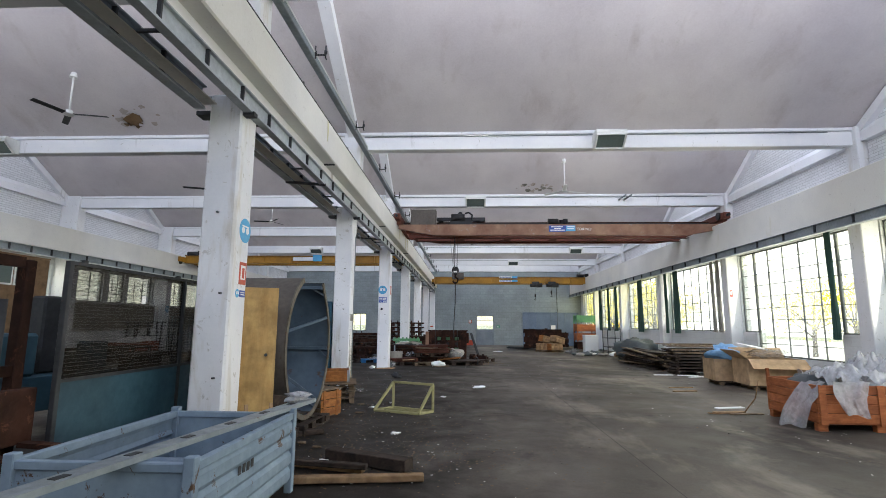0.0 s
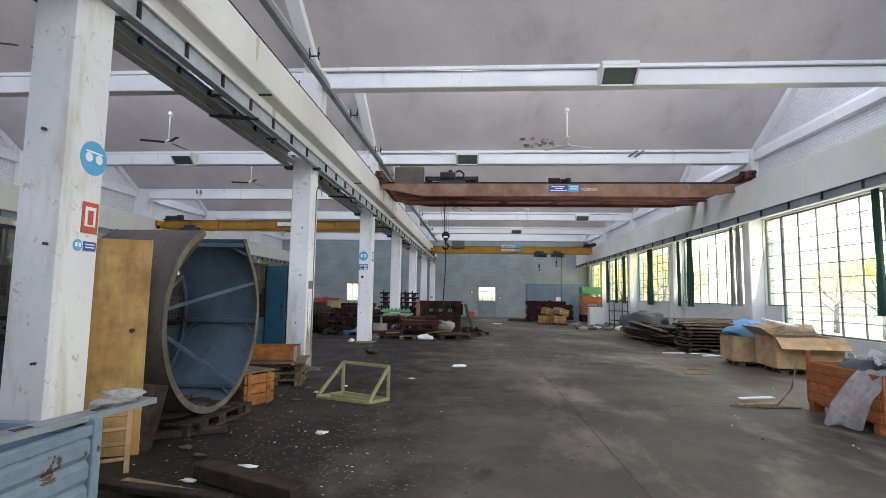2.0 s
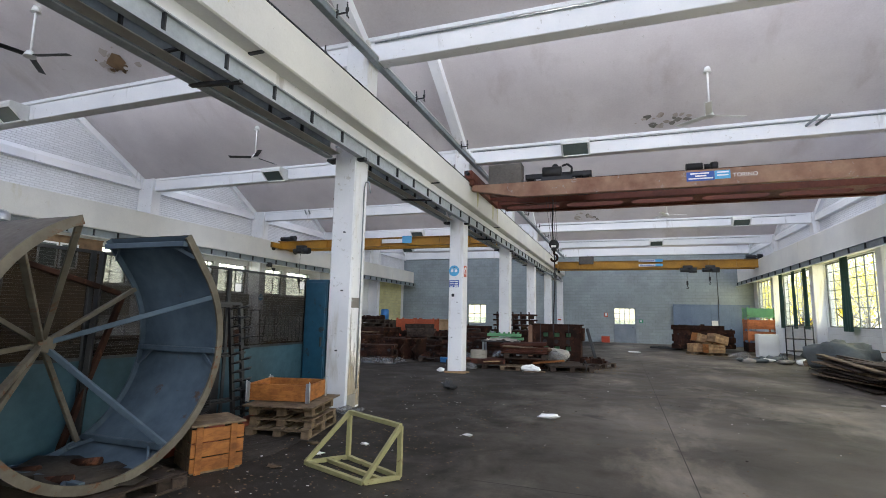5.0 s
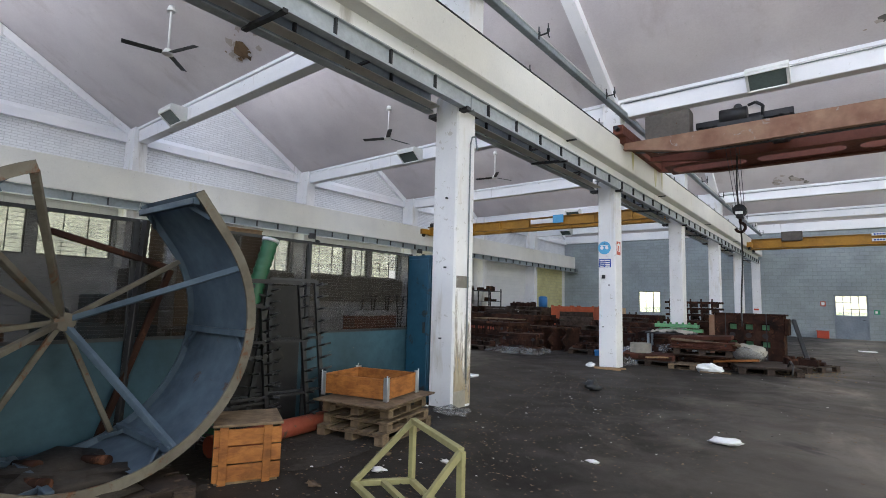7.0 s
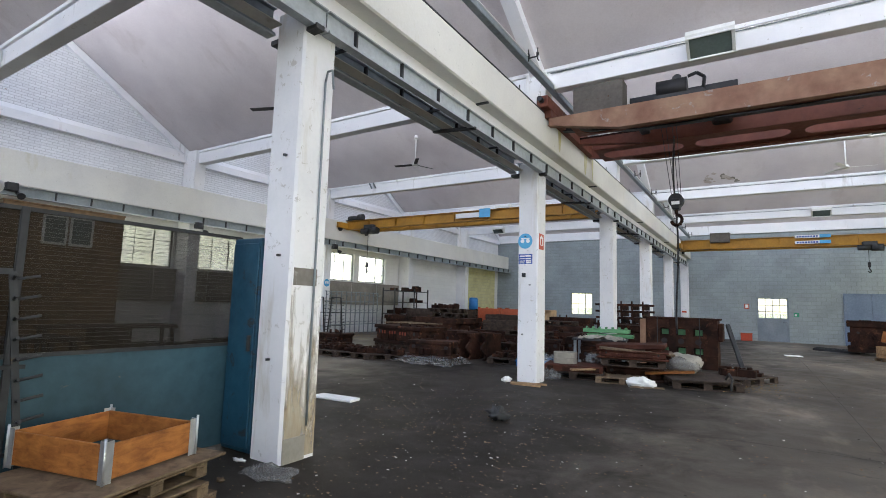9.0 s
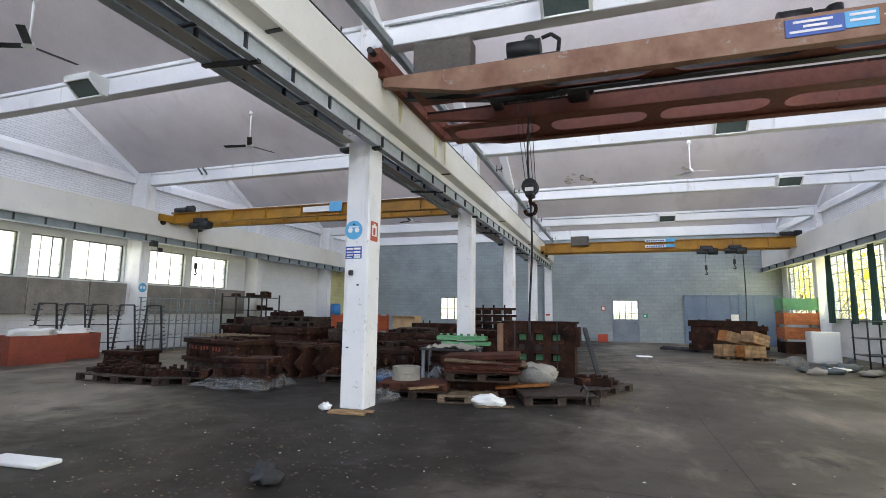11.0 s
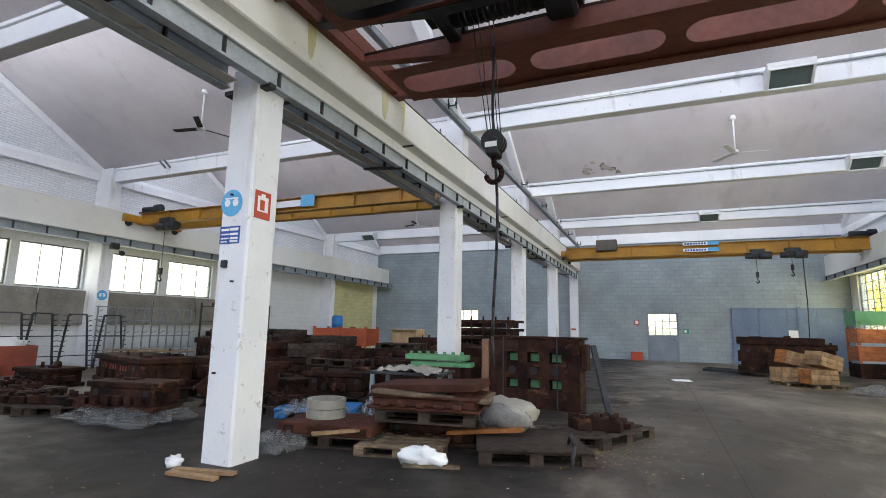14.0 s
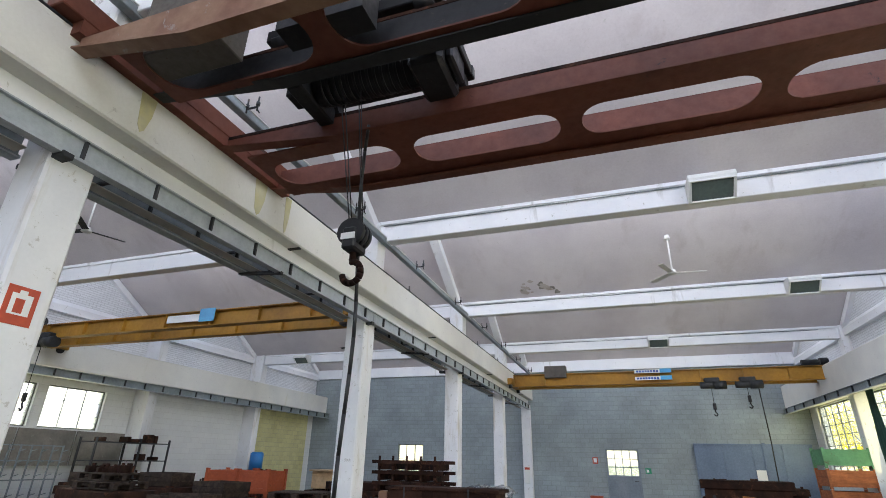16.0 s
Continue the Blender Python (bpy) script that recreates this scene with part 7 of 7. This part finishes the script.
def hanging_film(pts_top, pts_bot, seed, label, n=14, m_=10):
    rnd = random.Random(seed)
    off = Vector((rnd.random() * 30, 0, 0))
    t = thing("plastic_film", label, "plastic film", "plastic films")
    a, b, c, d_ = (Vector(p) for p in (*pts_top, *pts_bot))
    vs = []
    for j in range(m_ + 1):
        v = j / m_
        for i in range(n + 1):
            u = i / n
            p = a.lerp(b, u).lerp(c.lerp(d_, u), v)
            k = noise.noise(Vector((u * 5, v * 1.5, 0)) + off)
            vs.append(p + Vector((-0.06 * k - 0.05 * math.sin(v * 3.1), -0.05 * k, 0.05 * noise.noise(Vector((u * 3, v * 5, 4)) + off))))
    q = n + 1
    s = Shape().add(vs, [(j * q + i, j * q + i + 1, (j + 1) * q + i + 1, (j + 1) * q + i) for j in range(m_) for i in range(n)], None, True)
    part("sheet", s, "film_white", t)


hanging_film(((5.25, 8.35, 0.70), (5.35, 7.98, 0.72)), ((4.95, 8.55, 0.03), (5.12, 8.15, 0.03)), 3, "clear plastic film hanging over a wooden pallet box")
hanging_film(((5.45, 7.96, 0.74), (5.95, 7.94, 0.72)), ((5.5, 7.86, 0.30), (5.85, 7.86, 0.22)), 4, "clear plastic film hanging over a wooden pallet box")
film_sheet((6.25, 8.55, 0.86), 0.62, 0.52, 65, drop=0.16, label="crumpled whitish plastic film heaped on a wooden pallet box", mat="film_white", n=34, wave=0.20)
film_sheet((6.75, 8.75, 0.98), 0.45, 0.45, 66, drop=0.22, label="crumpled whitish plastic film heaped on a wooden pallet box", mat="film_white", n=30, wave=0.22)
t = thing("packing_strip", "pale curled packing strip on the floor", "packing")
part("strip", Shape().path([(5.15, 9.35, 0.6), (5.05, 9.3, 0.3), (4.85, 9.3, 0.06), (4.4, 9.35, 0.02), (4.3, 9.45, 0.02)], 0.010, 6), "pine", t)
for x, y, r, mat in ((5.0, 10.1, 15, "foam"), (4.75, 9.62, 12, "pine"), (4.95, 9.45, 6, "pallet"), (5.4, 13.2, 10, "pine"), (5.2, 12.5, 14, "pine"), (6.2, 16.4, 5, "foam"), (7.0, 15.9, 20, "foam"), (6.9, 16.3, -15, "paper")):
    t = thing("board_scrap", "pale flat board scrap lying on the floor", "board", "board scraps on the floor")
    part("scrap", box(-0.30, 0.30, -0.05, 0.05, 0, 0.02, 0.005, at(x, y, r)), mat, t)


def carton(x, y, rz, w, d, h, seed, label, flaps=True, z=0.12):
    rnd = random.Random(seed)
    t = thing("cardboard_box", label, "cardboard box", "large cardboard boxes", pose(x, y, z, 0, 0, rz))
    for a, b, c, e in ((-w / 2, w / 2, -d / 2, -d / 2 + 0.012), (-w / 2, w / 2, d / 2 - 0.012, d / 2), (-w / 2, -w / 2 + 0.012, -d / 2 + 0.012, d / 2 - 0.012), (w / 2 - 0.012, w / 2, -d / 2 + 0.012, d / 2 - 0.012)):
        part("wall", box(a, b, c, e, 0, h, 0.003), "cardboard", t)
    part("bottom", box(-w / 2, w / 2, -d / 2, d / 2, 0, 0.01), "cardboard", t)
    if flaps:
        part("flap", box(-w / 2, w / 2, -0.34, 0.0, -0.005, 0.005, 0, pose(0, -d / 2, h, 38, 0, 0)), "cardboard", t)
        part("flap", box(-0.34, 0.0, -d / 2, d / 2, -0.005, 0.005, 0, pose(-w / 2, 0, h, 0, 35, 0)), "cardboard", t)
        part("flap", box(-w / 2, w / 2, 0.0, 0.3, -0.005, 0.005, 0, pose(0, d / 2, h, 50, 0, 0)), "cardboard", t)
    return t


carton(7.5, 13.15, -6, 1.25, 0.95, 0.62, 1, "large open cardboard box with bent flaps on a pallet")
carton(7.2, 14.2, -8, 1.2, 0.95, 0.55, 2, "large cardboard box with blue film inside", False)
for x, y in ((7.5, 13.15), (7.2, 14.2)):
    copy_thing(P_OLD, pose(x, y, -0.026, 0, 0, -6))
t = thing("blue_film", "crumpled light blue plastic film sticking out of a box", "plastic film")
part("film", crumple((7.0, 14.1, 0.78), 0.4, 0.35, 0.22, 18, 10, 31, 0.4), "light_blue", t)
t = thing("foam_sheet", "white foam sheet sticking out of a box", "foam")
part("sheet", box(-0.3, 0.3, -0.2, 0.2, 0, 0.03, 0.004, pose(7.3, 13.4, 1.0, 10, 8, 20)), "foam", t)
t = thing("wrapping_film", "crumpled white film lying in a cardboard box", "plastic film")
part("film", crumple((7.6, 13.3, 0.86), 0.45, 0.3, 0.1, 16, 9, 33, 0.4), "film", t)

# crate of boards and pile of planks
t = thing("board_stack", "untidy stack of dark old boards on bearers by the window wall", "board stack", "", at(7.35, 17.0, -5))
rnd = random.Random(71)
for k in range(8):
    z = 0.10 + 0.093 * k
    for y in (-0.42, -0.18, 0.06, 0.30):
        o, a = rnd.uniform(-0.10, 0.10), rnd.uniform(-3, 3)
        part("board", box(-0.76, 0.76, -0.11, 0.11, 0, rnd.uniform(0.03, 0.055), 0.005, pose(o, y + rnd.uniform(-0.03, 0.09), z, rnd.uniform(-1, 1), rnd.uniform(-1.5, 1.5), a)), rnd.choice(("dark_wood", "dark_wood", "pallet")), t)
    for x in (-0.6, 0.55):
        part("bearer", box(x - 0.05, x + 0.05, -0.5 + rnd.uniform(-0.06, 0.06), 0.5, z - 0.045, z - 0.002), "dark_wood", t)
for x in (-0.6, 0, 0.6):
    part("runner", box(x - 0.05, x + 0.05, -0.5, 0.5, 0, 0.06), "dark_wood", t)
rnd = random.Random(77)
for i in range(7):
    t = thing("loose_board", "weathered grey board lying on a wooden crate", "board", "loose boards")
    part("board", box(-0.85, 0.85, -0.09, 0.09, 0, 0.022, 0.003, pose(7.3 + rnd.uniform(-0.1, 0.1), 16.65 + 0.11 * i, 0.852 + 0.012 * i, 0, rnd.uniform(-2, 2), -5 + rnd.uniform(-12, 12))), "pallet", t)
for i in range(46):
    t = thing("plank", "weathered plank in a loose pile by the window wall", "plank", "pile of planks")
    lvl = i // 7
    x = 6.55 + 0.24 * (i % 7) + rnd.uniform(-0.06, 0.06)
    ln = rnd.uniform(1.5, 2.1)
    part("board", box(-0.10, 0.10, -ln, ln, 0, 0.035, 0.004, pose(x, 20.0 + rnd.uniform(-0.35, 0.35), 0.03 + 0.085 * lvl, rnd.uniform(-1.5, 2.5), rnd.uniform(-4, 4), rnd.uniform(-6, 8))), "dark_wood" if rnd.random() < 0.7 else "pallet", t)
t = thing("tarp_heap", "heap under a dark grey tarpaulin by the window wall", "tarpaulin")
part("tarp", crumple((7.9, 24.0, 0.42), 0.95, 0.9, 0.5, 22, 12, 41, 0.2), "tarp", t)
for i in range(18):
    t = thing("debris_chunk", "grey rubble and packing scrap on the floor", "rubble", "rubble heap")
    part("chunk", crumple((5.6 + rnd.uniform(0, 2.4), 27.4 + rnd.uniform(-1.5, 2.0), ground_z(28) + 0.08), rnd.uniform(0.1, 0.32), rnd.uniform(0.1, 0.3), rnd.uniform(0.06, 0.18), 10, 6, 100 + i, 0.35), rnd.choice(["rubble", "film", "pallet", "paper", "tarp"]), t)
t = thing("white_appliance", "white sheet-metal cabinet among the rubble", "cabinet")
part("body", box(7.1, 7.9, 30.6, 31.2, ground_z(31), 0.95, 0.02), "lamp_white", t)
part("door", box(7.14, 7.86, 30.58, 30.598, 0.0, 0.9, 0.006), "lamp_white", t)
t = thing("tube_trolley", "dark tubular steel trolley by the windows", "trolley")
for x in (8.0, 8.7):
    for y in (29.0, 30.0):
        part("post", Shape().tube((x, y, ground_z(29.5)), (x, y, 1.35), 0.025, 8), "steel_dark", t)
for z in (0.3, 0.8, 1.3):
    part("shelf", box(7.97, 8.73, 28.97, 30.03, z, z + 0.03), "steel_dark", t)

# far right: crates, die, stacked boxes
for i, (x, y, z, r) in enumerate(((4.75, 31.2, 0.0, 25), (5.35, 30.75, 0.0, 20), (5.5, 31.5, 0.0, 28), (4.95, 31.7, 0.42, 22), (5.55, 31.1, 0.42, 35))):
    t = thing("wooden_crate", "broken pale wooden crate in a heap near the end wall", "crate", "heap of crates", pose(x, y, ground_z(y) + z + 0.12, 0, 0 if z == 0 else 14, r))
    for k in range(3):
        for yy in (-0.26, 0.26):
            part("side_board", box(-0.36, 0.36, yy - 0.012, yy + 0.012, 0.13 * k, 0.13 * k + 0.12, 0.004), "pine", t)
        for xx in (-0.36, 0.36):
            part("end_board", box(xx - 0.012, xx + 0.012, -0.25, 0.25, 0.13 * k, 0.13 * k + 0.12, 0.004), "collar" if i % 2 else "pine", t)
    part("bottom", box(-0.36, 0.36, -0.26, 0.26, 0, 0.012), "pine", t)
for x, y in ((4.9, 31.3), (5.5, 31.0)):
    copy_thing(P_OLD, at(x, y, 24, ground_z(y) - 0.02))
die("press_die", 5.2, 34.6, -8, 2.5, 1.1, 0.12, 1.22, 45, "rusty press die near the blue-grey panel")
die("press_die", 6.6, 36.2, -4, 1.2, 1.0, 0.12, 1.0, 46, "rusty press die near the blue-grey panel")
for i in range(3):
    t = thing("steel_bar", "dark steel bar lying on the floor near the end wall", "bar", "bars on the floor")
    part("bar", Shape().bar((2.9 + 0.1 * i, 35.8 + 0.5 * i, -0.06), (4.4 + 0.2 * i, 35.2 + 0.4 * i, -0.06), 0.1, 0.1), "steel_dark", t)
for i in range(4):
    z = ground_z(36.5) + 0.02 + 0.62 * i
    mat, lab = ("green_box", "light green wooden box on top of a stack") if i == 3 else ("crate_orange" if i else "rust", "orange-brown wooden box in a tall stack")
    ribbed_container(8.45, 36.4, 0, z, mat, lab, 1.25, 1.1, 0.56, "tall stack of boxes")

# ---- litter on the floor ----
t = thing("paper_sheet", "folded white sheet lying on the floor", "paper", "white sheets on the floor")
part("sheet", crumple((0.40, 12.55, 0.035), 0.15, 0.10, 0.035, 12, 7, 51, 0.3), "foam", t)
t = thing("paper_sheet", "white foam sheet lying on the floor", "paper", "white sheets on the floor")
part("sheet", box(-0.35, 0.35, -0.12, 0.12, 0, 0.04, 0.01, at(-4.36, 14.32, 5)), "foam", t)
t = thing("paper_sheet", "white sheet lying on the floor far off", "paper", "white sheets on the floor")
part("sheet", box(-0.25, 0.25, -0.2, 0.2, 0, 0.03, 0.01, at(1.96, 30.7, 10)), "foam", t)
t = thing("debris_lump", "dark tangled scrap lump on the floor", "scrap", "scrap lumps")
part("lump", crumple((-1.9, 14.66, 0.07), 0.13, 0.10, 0.08, 12, 8, 52, 0.6), "steel_dark", t)
t = thing("debris_lump", "pale crushed plastic at a column foot", "scrap", "scrap lumps")
part("lump", crumple((-2.45, 11.6, 0.04), 0.22, 0.14, 0.05, 14, 8, 53, 0.5), "film", t)
t = thing("debris_lump", "pale crushed plastic at a column foot", "scrap", "scrap lumps")
part("lump", crumple((-3.12, 17.6, 0.05), 0.09, 0.07, 0.05, 12, 8, 54, 0.5), "paper", t)


def litter(name, count, area, size, mat, label, seed, flat=0.25):
    rnd = random.Random(seed)
    s = Shape()
    for i in range(count):
        cx, cy, rx, ry = area[rnd.randrange(len(area))]
        x, y = rnd.gauss(cx, rx), rnd.gauss(cy, ry)
        if not (XL + 0.3 < x < XR - 0.3 and -5 < y < 41):
            continue
        a = rnd.uniform(*size)
        n = rnd.randint(3, 6)
        z = ground_z(y) + 0.012
        h = a * flat * rnd.uniform(0.4, 1.4)
        turn = rnd.uniform(0, 6.28)
        low = [(x + a * math.cos(turn + 6.283 * k / n) * rnd.uniform(0.5, 1.1), y + a * math.sin(turn + 6.283 * k / n) * rnd.uniform(0.3, 0.9), z) for k in range(n)]
        top = [(x + (p[0] - x) * 0.7, y + (p[1] - y) * 0.7, z + h * rnd.uniform(0.5, 1.1)) for p in low]
        s.add(low + top, [(k, (k + 1) % n, n + (k + 1) % n, n + k) for k in range(n)] + [tuple(range(n, 2 * n))])
    tagged(part(name, s, mat), label, "litter", "", "stuff")


def dirt_layer(cx, cy, rx, ry, seed, label):
    """A thin uneven crust of black dirt with a ragged edge."""
    rnd = random.Random(seed)
    off = Vector((rnd.random() * 20, rnd.random() * 20, 0))
    s = Shape()
    n, rings = 72, 5
    vs = [(cx, cy, ground_z(cy) + 0.012)]
    for j in range(1, rings + 1):
        for i in range(n):
            a = 2 * math.pi * i / n
            k = j / rings * (1 + 0.45 * noise.noise(Vector((math.cos(a) * 2.2, math.sin(a) * 2.2, 0)) + off) + 0.18 * noise.noise(Vector((math.cos(a) * 9, math.sin(a) * 9, 1)) + off))
            x, y = cx + rx * k * math.cos(a), cy + ry * k * math.sin(a)
            vs.append((x, y, ground_z(y) + (0.012 if j < rings else 0.001) + 0.004 * rnd.random()))
    fs = [(0, 1 + i, 1 + (i + 1) % n) for i in range(n)]
    for j in range(rings - 1):
        o = 1 + j * n
        fs += [(o + i, o + n + i, o + n + (i + 1) % n, o + (i + 1) % n) for i in range(n)]
    s.add(vs, fs)
    tagged(part("dirt_layer", s, "dirt"), label, "dirt", "", "stuff")


M["straw"] = worn("straw_and_sawdust", (0.30, 0.20, 0.08), (0.18, 0.115, 0.05), (0.40, 0.30, 0.15), 0.9)
M["dry_leaf"] = worn("dry_leaf_bits", (0.19, 0.13, 0.075), (0.09, 0.06, 0.035), (0.32, 0.26, 0.18), 0.85, 0.0, 3.0, 9.0, 0.60)
copy_thing(P_DARK, pose(-2.52, 7.72, 0, 0, 0, 84) @ Matrix.Diagonal((1, 1, 0.85, 1)))
t = thing("timber_beam", "blackened squared timber lying under the big drum", "timber", "timbers on the floor")
part("beam", Shape().bar((-2.5, 7.0, 0.04), (-1.9, 7.35, 0.04), 0.1, 0.07, 0.008), "dark_wood", t)
dirt_layer(-2.75, 9.1, 0.65, 1.9, 16, "black oily dirt crust on the floor by the peg racks")
dirt_layer(-5.0, 24.5, 5.0, 3.6, 6, "dark dirt crust on the floor under the dies")
NEAR = [(-1.3, 7.6, 0.9, 1.2), (-1.6, 9.9, 0.8, 1.0), (-1.2, 12.3, 1.0, 1.2), (-0.6, 6.2, 0.8, 0.6), (-2.3, 14.5, 1.3, 1.2)]
WIDE = [(1.5, 10, 4, 6), (-1, 16, 4, 3), (2.5, 20, 4, 6), (-5, 16, 4, 2.5), (4, 28, 3, 5)]
litter("leaf_litter", 3000, NEAR, (0.005, 0.020), "dry_leaf", "brown wood chips and leaf bits on the floor", 5, 0.2)
litter("white_litter", 190, NEAR, (0.005, 0.022), "paper", "small white paper and plaster bits on the floor", 6, 0.15)
litter("dark_litter", 600, NEAR + WIDE, (0.006, 0.022), "joint", "dark dirt clods on the floor", 7, 0.4)
litter("white_litter", 260, WIDE + [(5.0, 8.2, 1.2, 1.0)], (0.006, 0.022), "paper", "small white paper and plaster bits on the floor", 8, 0.15)
litter("leaf_litter", 2200, WIDE, (0.006, 0.022), "dry_leaf", "brown wood chips and leaf bits on the floor", 9, 0.2)
litter("straw_litter", 2200, [(5.2, 30.6, 0.8, 0.5), (-13.4, 22.6, 0.6, 2.0), (-13.2, 24.0, 0.6, 1.5), (0.5, 20.4, 0.45, 0.5)], (0.008, 0.03), "straw", "yellow straw and sawdust on the floor", 10, 0.2)

rnd = random.Random(93)
for x, y in ((-1.75, 9.0), (-1.62, 9.55), (-1.35, 10.1), (-2.0, 6.75), (-1.75, 6.55), (-1.2, 6.3), (-1.9, 9.9), (-2.69, 11.31), (-3.0, 11.7), (-0.4, 11.0), (-1.5, 5.95), (-0.9, 7.4)):
    t = thing("paper_scrap", "torn crumpled white paper scrap on the dirty floor", "paper", "paper scraps on the floor")
    part("scrap", crumple((x, y, 0.016), rnd.uniform(0.03, 0.08), rnd.uniform(0.02, 0.05), 0.014, 12, 6, int(x * 100 + y * 1000) % 997, 0.6), rnd.choice(("paper", "foam", "pallet")), t)

# ---- outside ----
M["grass"] = worn("dry_grass_ground", (0.13, 0.15, 0.05), (0.08, 0.10, 0.03), (0.25, 0.23, 0.14), 0.95)
M["leaf"] = worn("sunlit_leaves", (0.20, 0.19, 0.02), (0.12, 0.14, 0.015), (0.28, 0.24, 0.03), 0.7, 0.0, 3.0, 9, 0.6)
nt = M["leaf"].node_tree
tl, mx = nt.nodes.new("ShaderNodeBsdfTranslucent"), nt.nodes.new("ShaderNodeMixShader")
tl.inputs["Color"].default_value = (0.85, 0.72, 0.05, 1)
mx.inputs[0].default_value = 0.65
nt.links.new(nt.nodes["Principled BSDF"].outputs[0], mx.inputs[1])
nt.links.new(tl.outputs[0], mx.inputs[2])
nt.links.new(mx.outputs[0], nt.nodes["Material Output"].inputs["Surface"])
M["bark"] = worn("tree_bark", (0.11, 0.08, 0.055), (0.06, 0.045, 0.03), (0.15, 0.12, 0.09), 0.9)
M["yard"] = worn("pale_added_yard", (0.74, 0.72, 0.66), (0.64, 0.62, 0.57), (0.52, 0.50, 0.46), 0.9)
s = Shape()
R = 900
s.add([(-R, -R, -0.4), (R, -R, -0.4), (R, R, -0.4), (-R, R, -0.4)], [(0, 1, 2, 3)])
setting("ground", s, "grass", "dry grass ground around the hall", "ground")
# pale ground planes added outside to whiten what the windows show
setting("yard", Shape().add([(9.9, -30, -0.39), (48, -30, -0.39), (48, 110, -0.39), (9.9, 110, -0.39)], [(0, 1, 2, 3)]), "yard", "pale ground added beside the hall to brighten the window view", "pavement")
setting("yard", Shape().add([(-26, -30, -0.39), (-15.5, -30, -0.39), (-15.5, 80, -0.39), (-26, 80, -0.39)], [(0, 1, 2, 3)]), "yard", "pale ground added beside the hall to brighten the window view", "pavement")


def tree(x, y, h, r, seed):
    rnd = random.Random(seed)
    t = thing("tree", "leafy tree with sunlit yellow-green leaves outside the windows", "tree", "trees outside", pose(x, y, -0.4, 0, 0, rnd.uniform(0, 360)))
    tr = Shape()
    tr.tube((0, 0, 0), (0.1, 0, h * 0.45), 0.16, 8, 0.11)
    tips = []
    for i in range(7):
        a = 6.283 * i / 7 + rnd.uniform(-0.3, 0.3)
        e = Vector((r * 0.7 * math.cos(a), r * 0.7 * math.sin(a), h * rnd.uniform(0.5, 0.95)))
        tr.tube((0.06, 0, h * rnd.uniform(0.25, 0.45)), e, 0.06, 6, 0.02)
        tips.append(e)
    part("trunk", tr, "bark", t)
    lv = Shape()
    for e in tips + [Vector((0, 0, h * 0.85))]:
        for k in range(220):
            p = e + Vector((rnd.gauss(0, r * 0.28), rnd.gauss(0, r * 0.28), rnd.gauss(0, h * 0.12)))
            if p.z < 0.3:
                continue
            q = pose(p.x, p.y, p.z, rnd.uniform(0, 360), rnd.uniform(0, 360), rnd.uniform(0, 360))
            g = rnd.uniform(0.05, 0.11)
            lv.add([(-g, 0, 0), (0, -g * 0.5, 0.02), (g, 0, 0), (0, g * 0.5, 0.02)], [(0, 1, 2, 3)], q)
    part("crown", lv, "leaf", t)
    return t


T0 = tree(21.5, 29.0, 4.6, 2.2, 1)
T1 = tree(14.2, 39.0, 5.6, 2.3, 2)
SPOTS = ((22.5, 34.0, 0), (14.8, 43.0, 1), (13.6, 47.0, 1), (15.2, 50.5, 0), (13.8, 54.5, 1), (14.8, 58.5, 1), (13.4, 62.5, 1), (14.6, 67.0, 1), (13.2, 72.0, 1), (13.0, 78.0, 1), (16.5, 41.0, 0), (17.0, 46.0, 1), (16.8, 53.0, 1), (24.0, 24.0, 0))
for i, (x, y, k) in enumerate(SPOTS):
    copy_thing((T0, T1)[k], pose(x, y, -0.4, 0, 0, 47 * i))

# hazy bright sky seen through the high windows
hz = bpy.data.materials.new("bright_haze")
hz.use_nodes = True
nt = hz.node_tree
em = nt.nodes.new("ShaderNodeEmission")
em.inputs["Color"].default_value, em.inputs["Strength"].default_value = (1.0, 1.0, 0.95, 1), 1.7
nt.links.new(em.outputs[0], nt.nodes["Material Output"].inputs["Surface"])
M["haze"] = hz
setting("backdrop", Shape().add([(-60, -70, -0.39), (-60, 130, -0.39), (-60, 130, 30), (-60, -70, 30)], [(0, 1, 2, 3)]), "haze", "bright hazy sky beyond the yard", "sky")
setting("backdrop", Shape().add([(64, -70, -0.39), (64, 170, -0.39), (64, 170, 34), (64, -70, 34)], [(0, 1, 2, 3)]), "haze", "bright hazy sky beyond the yard", "sky")
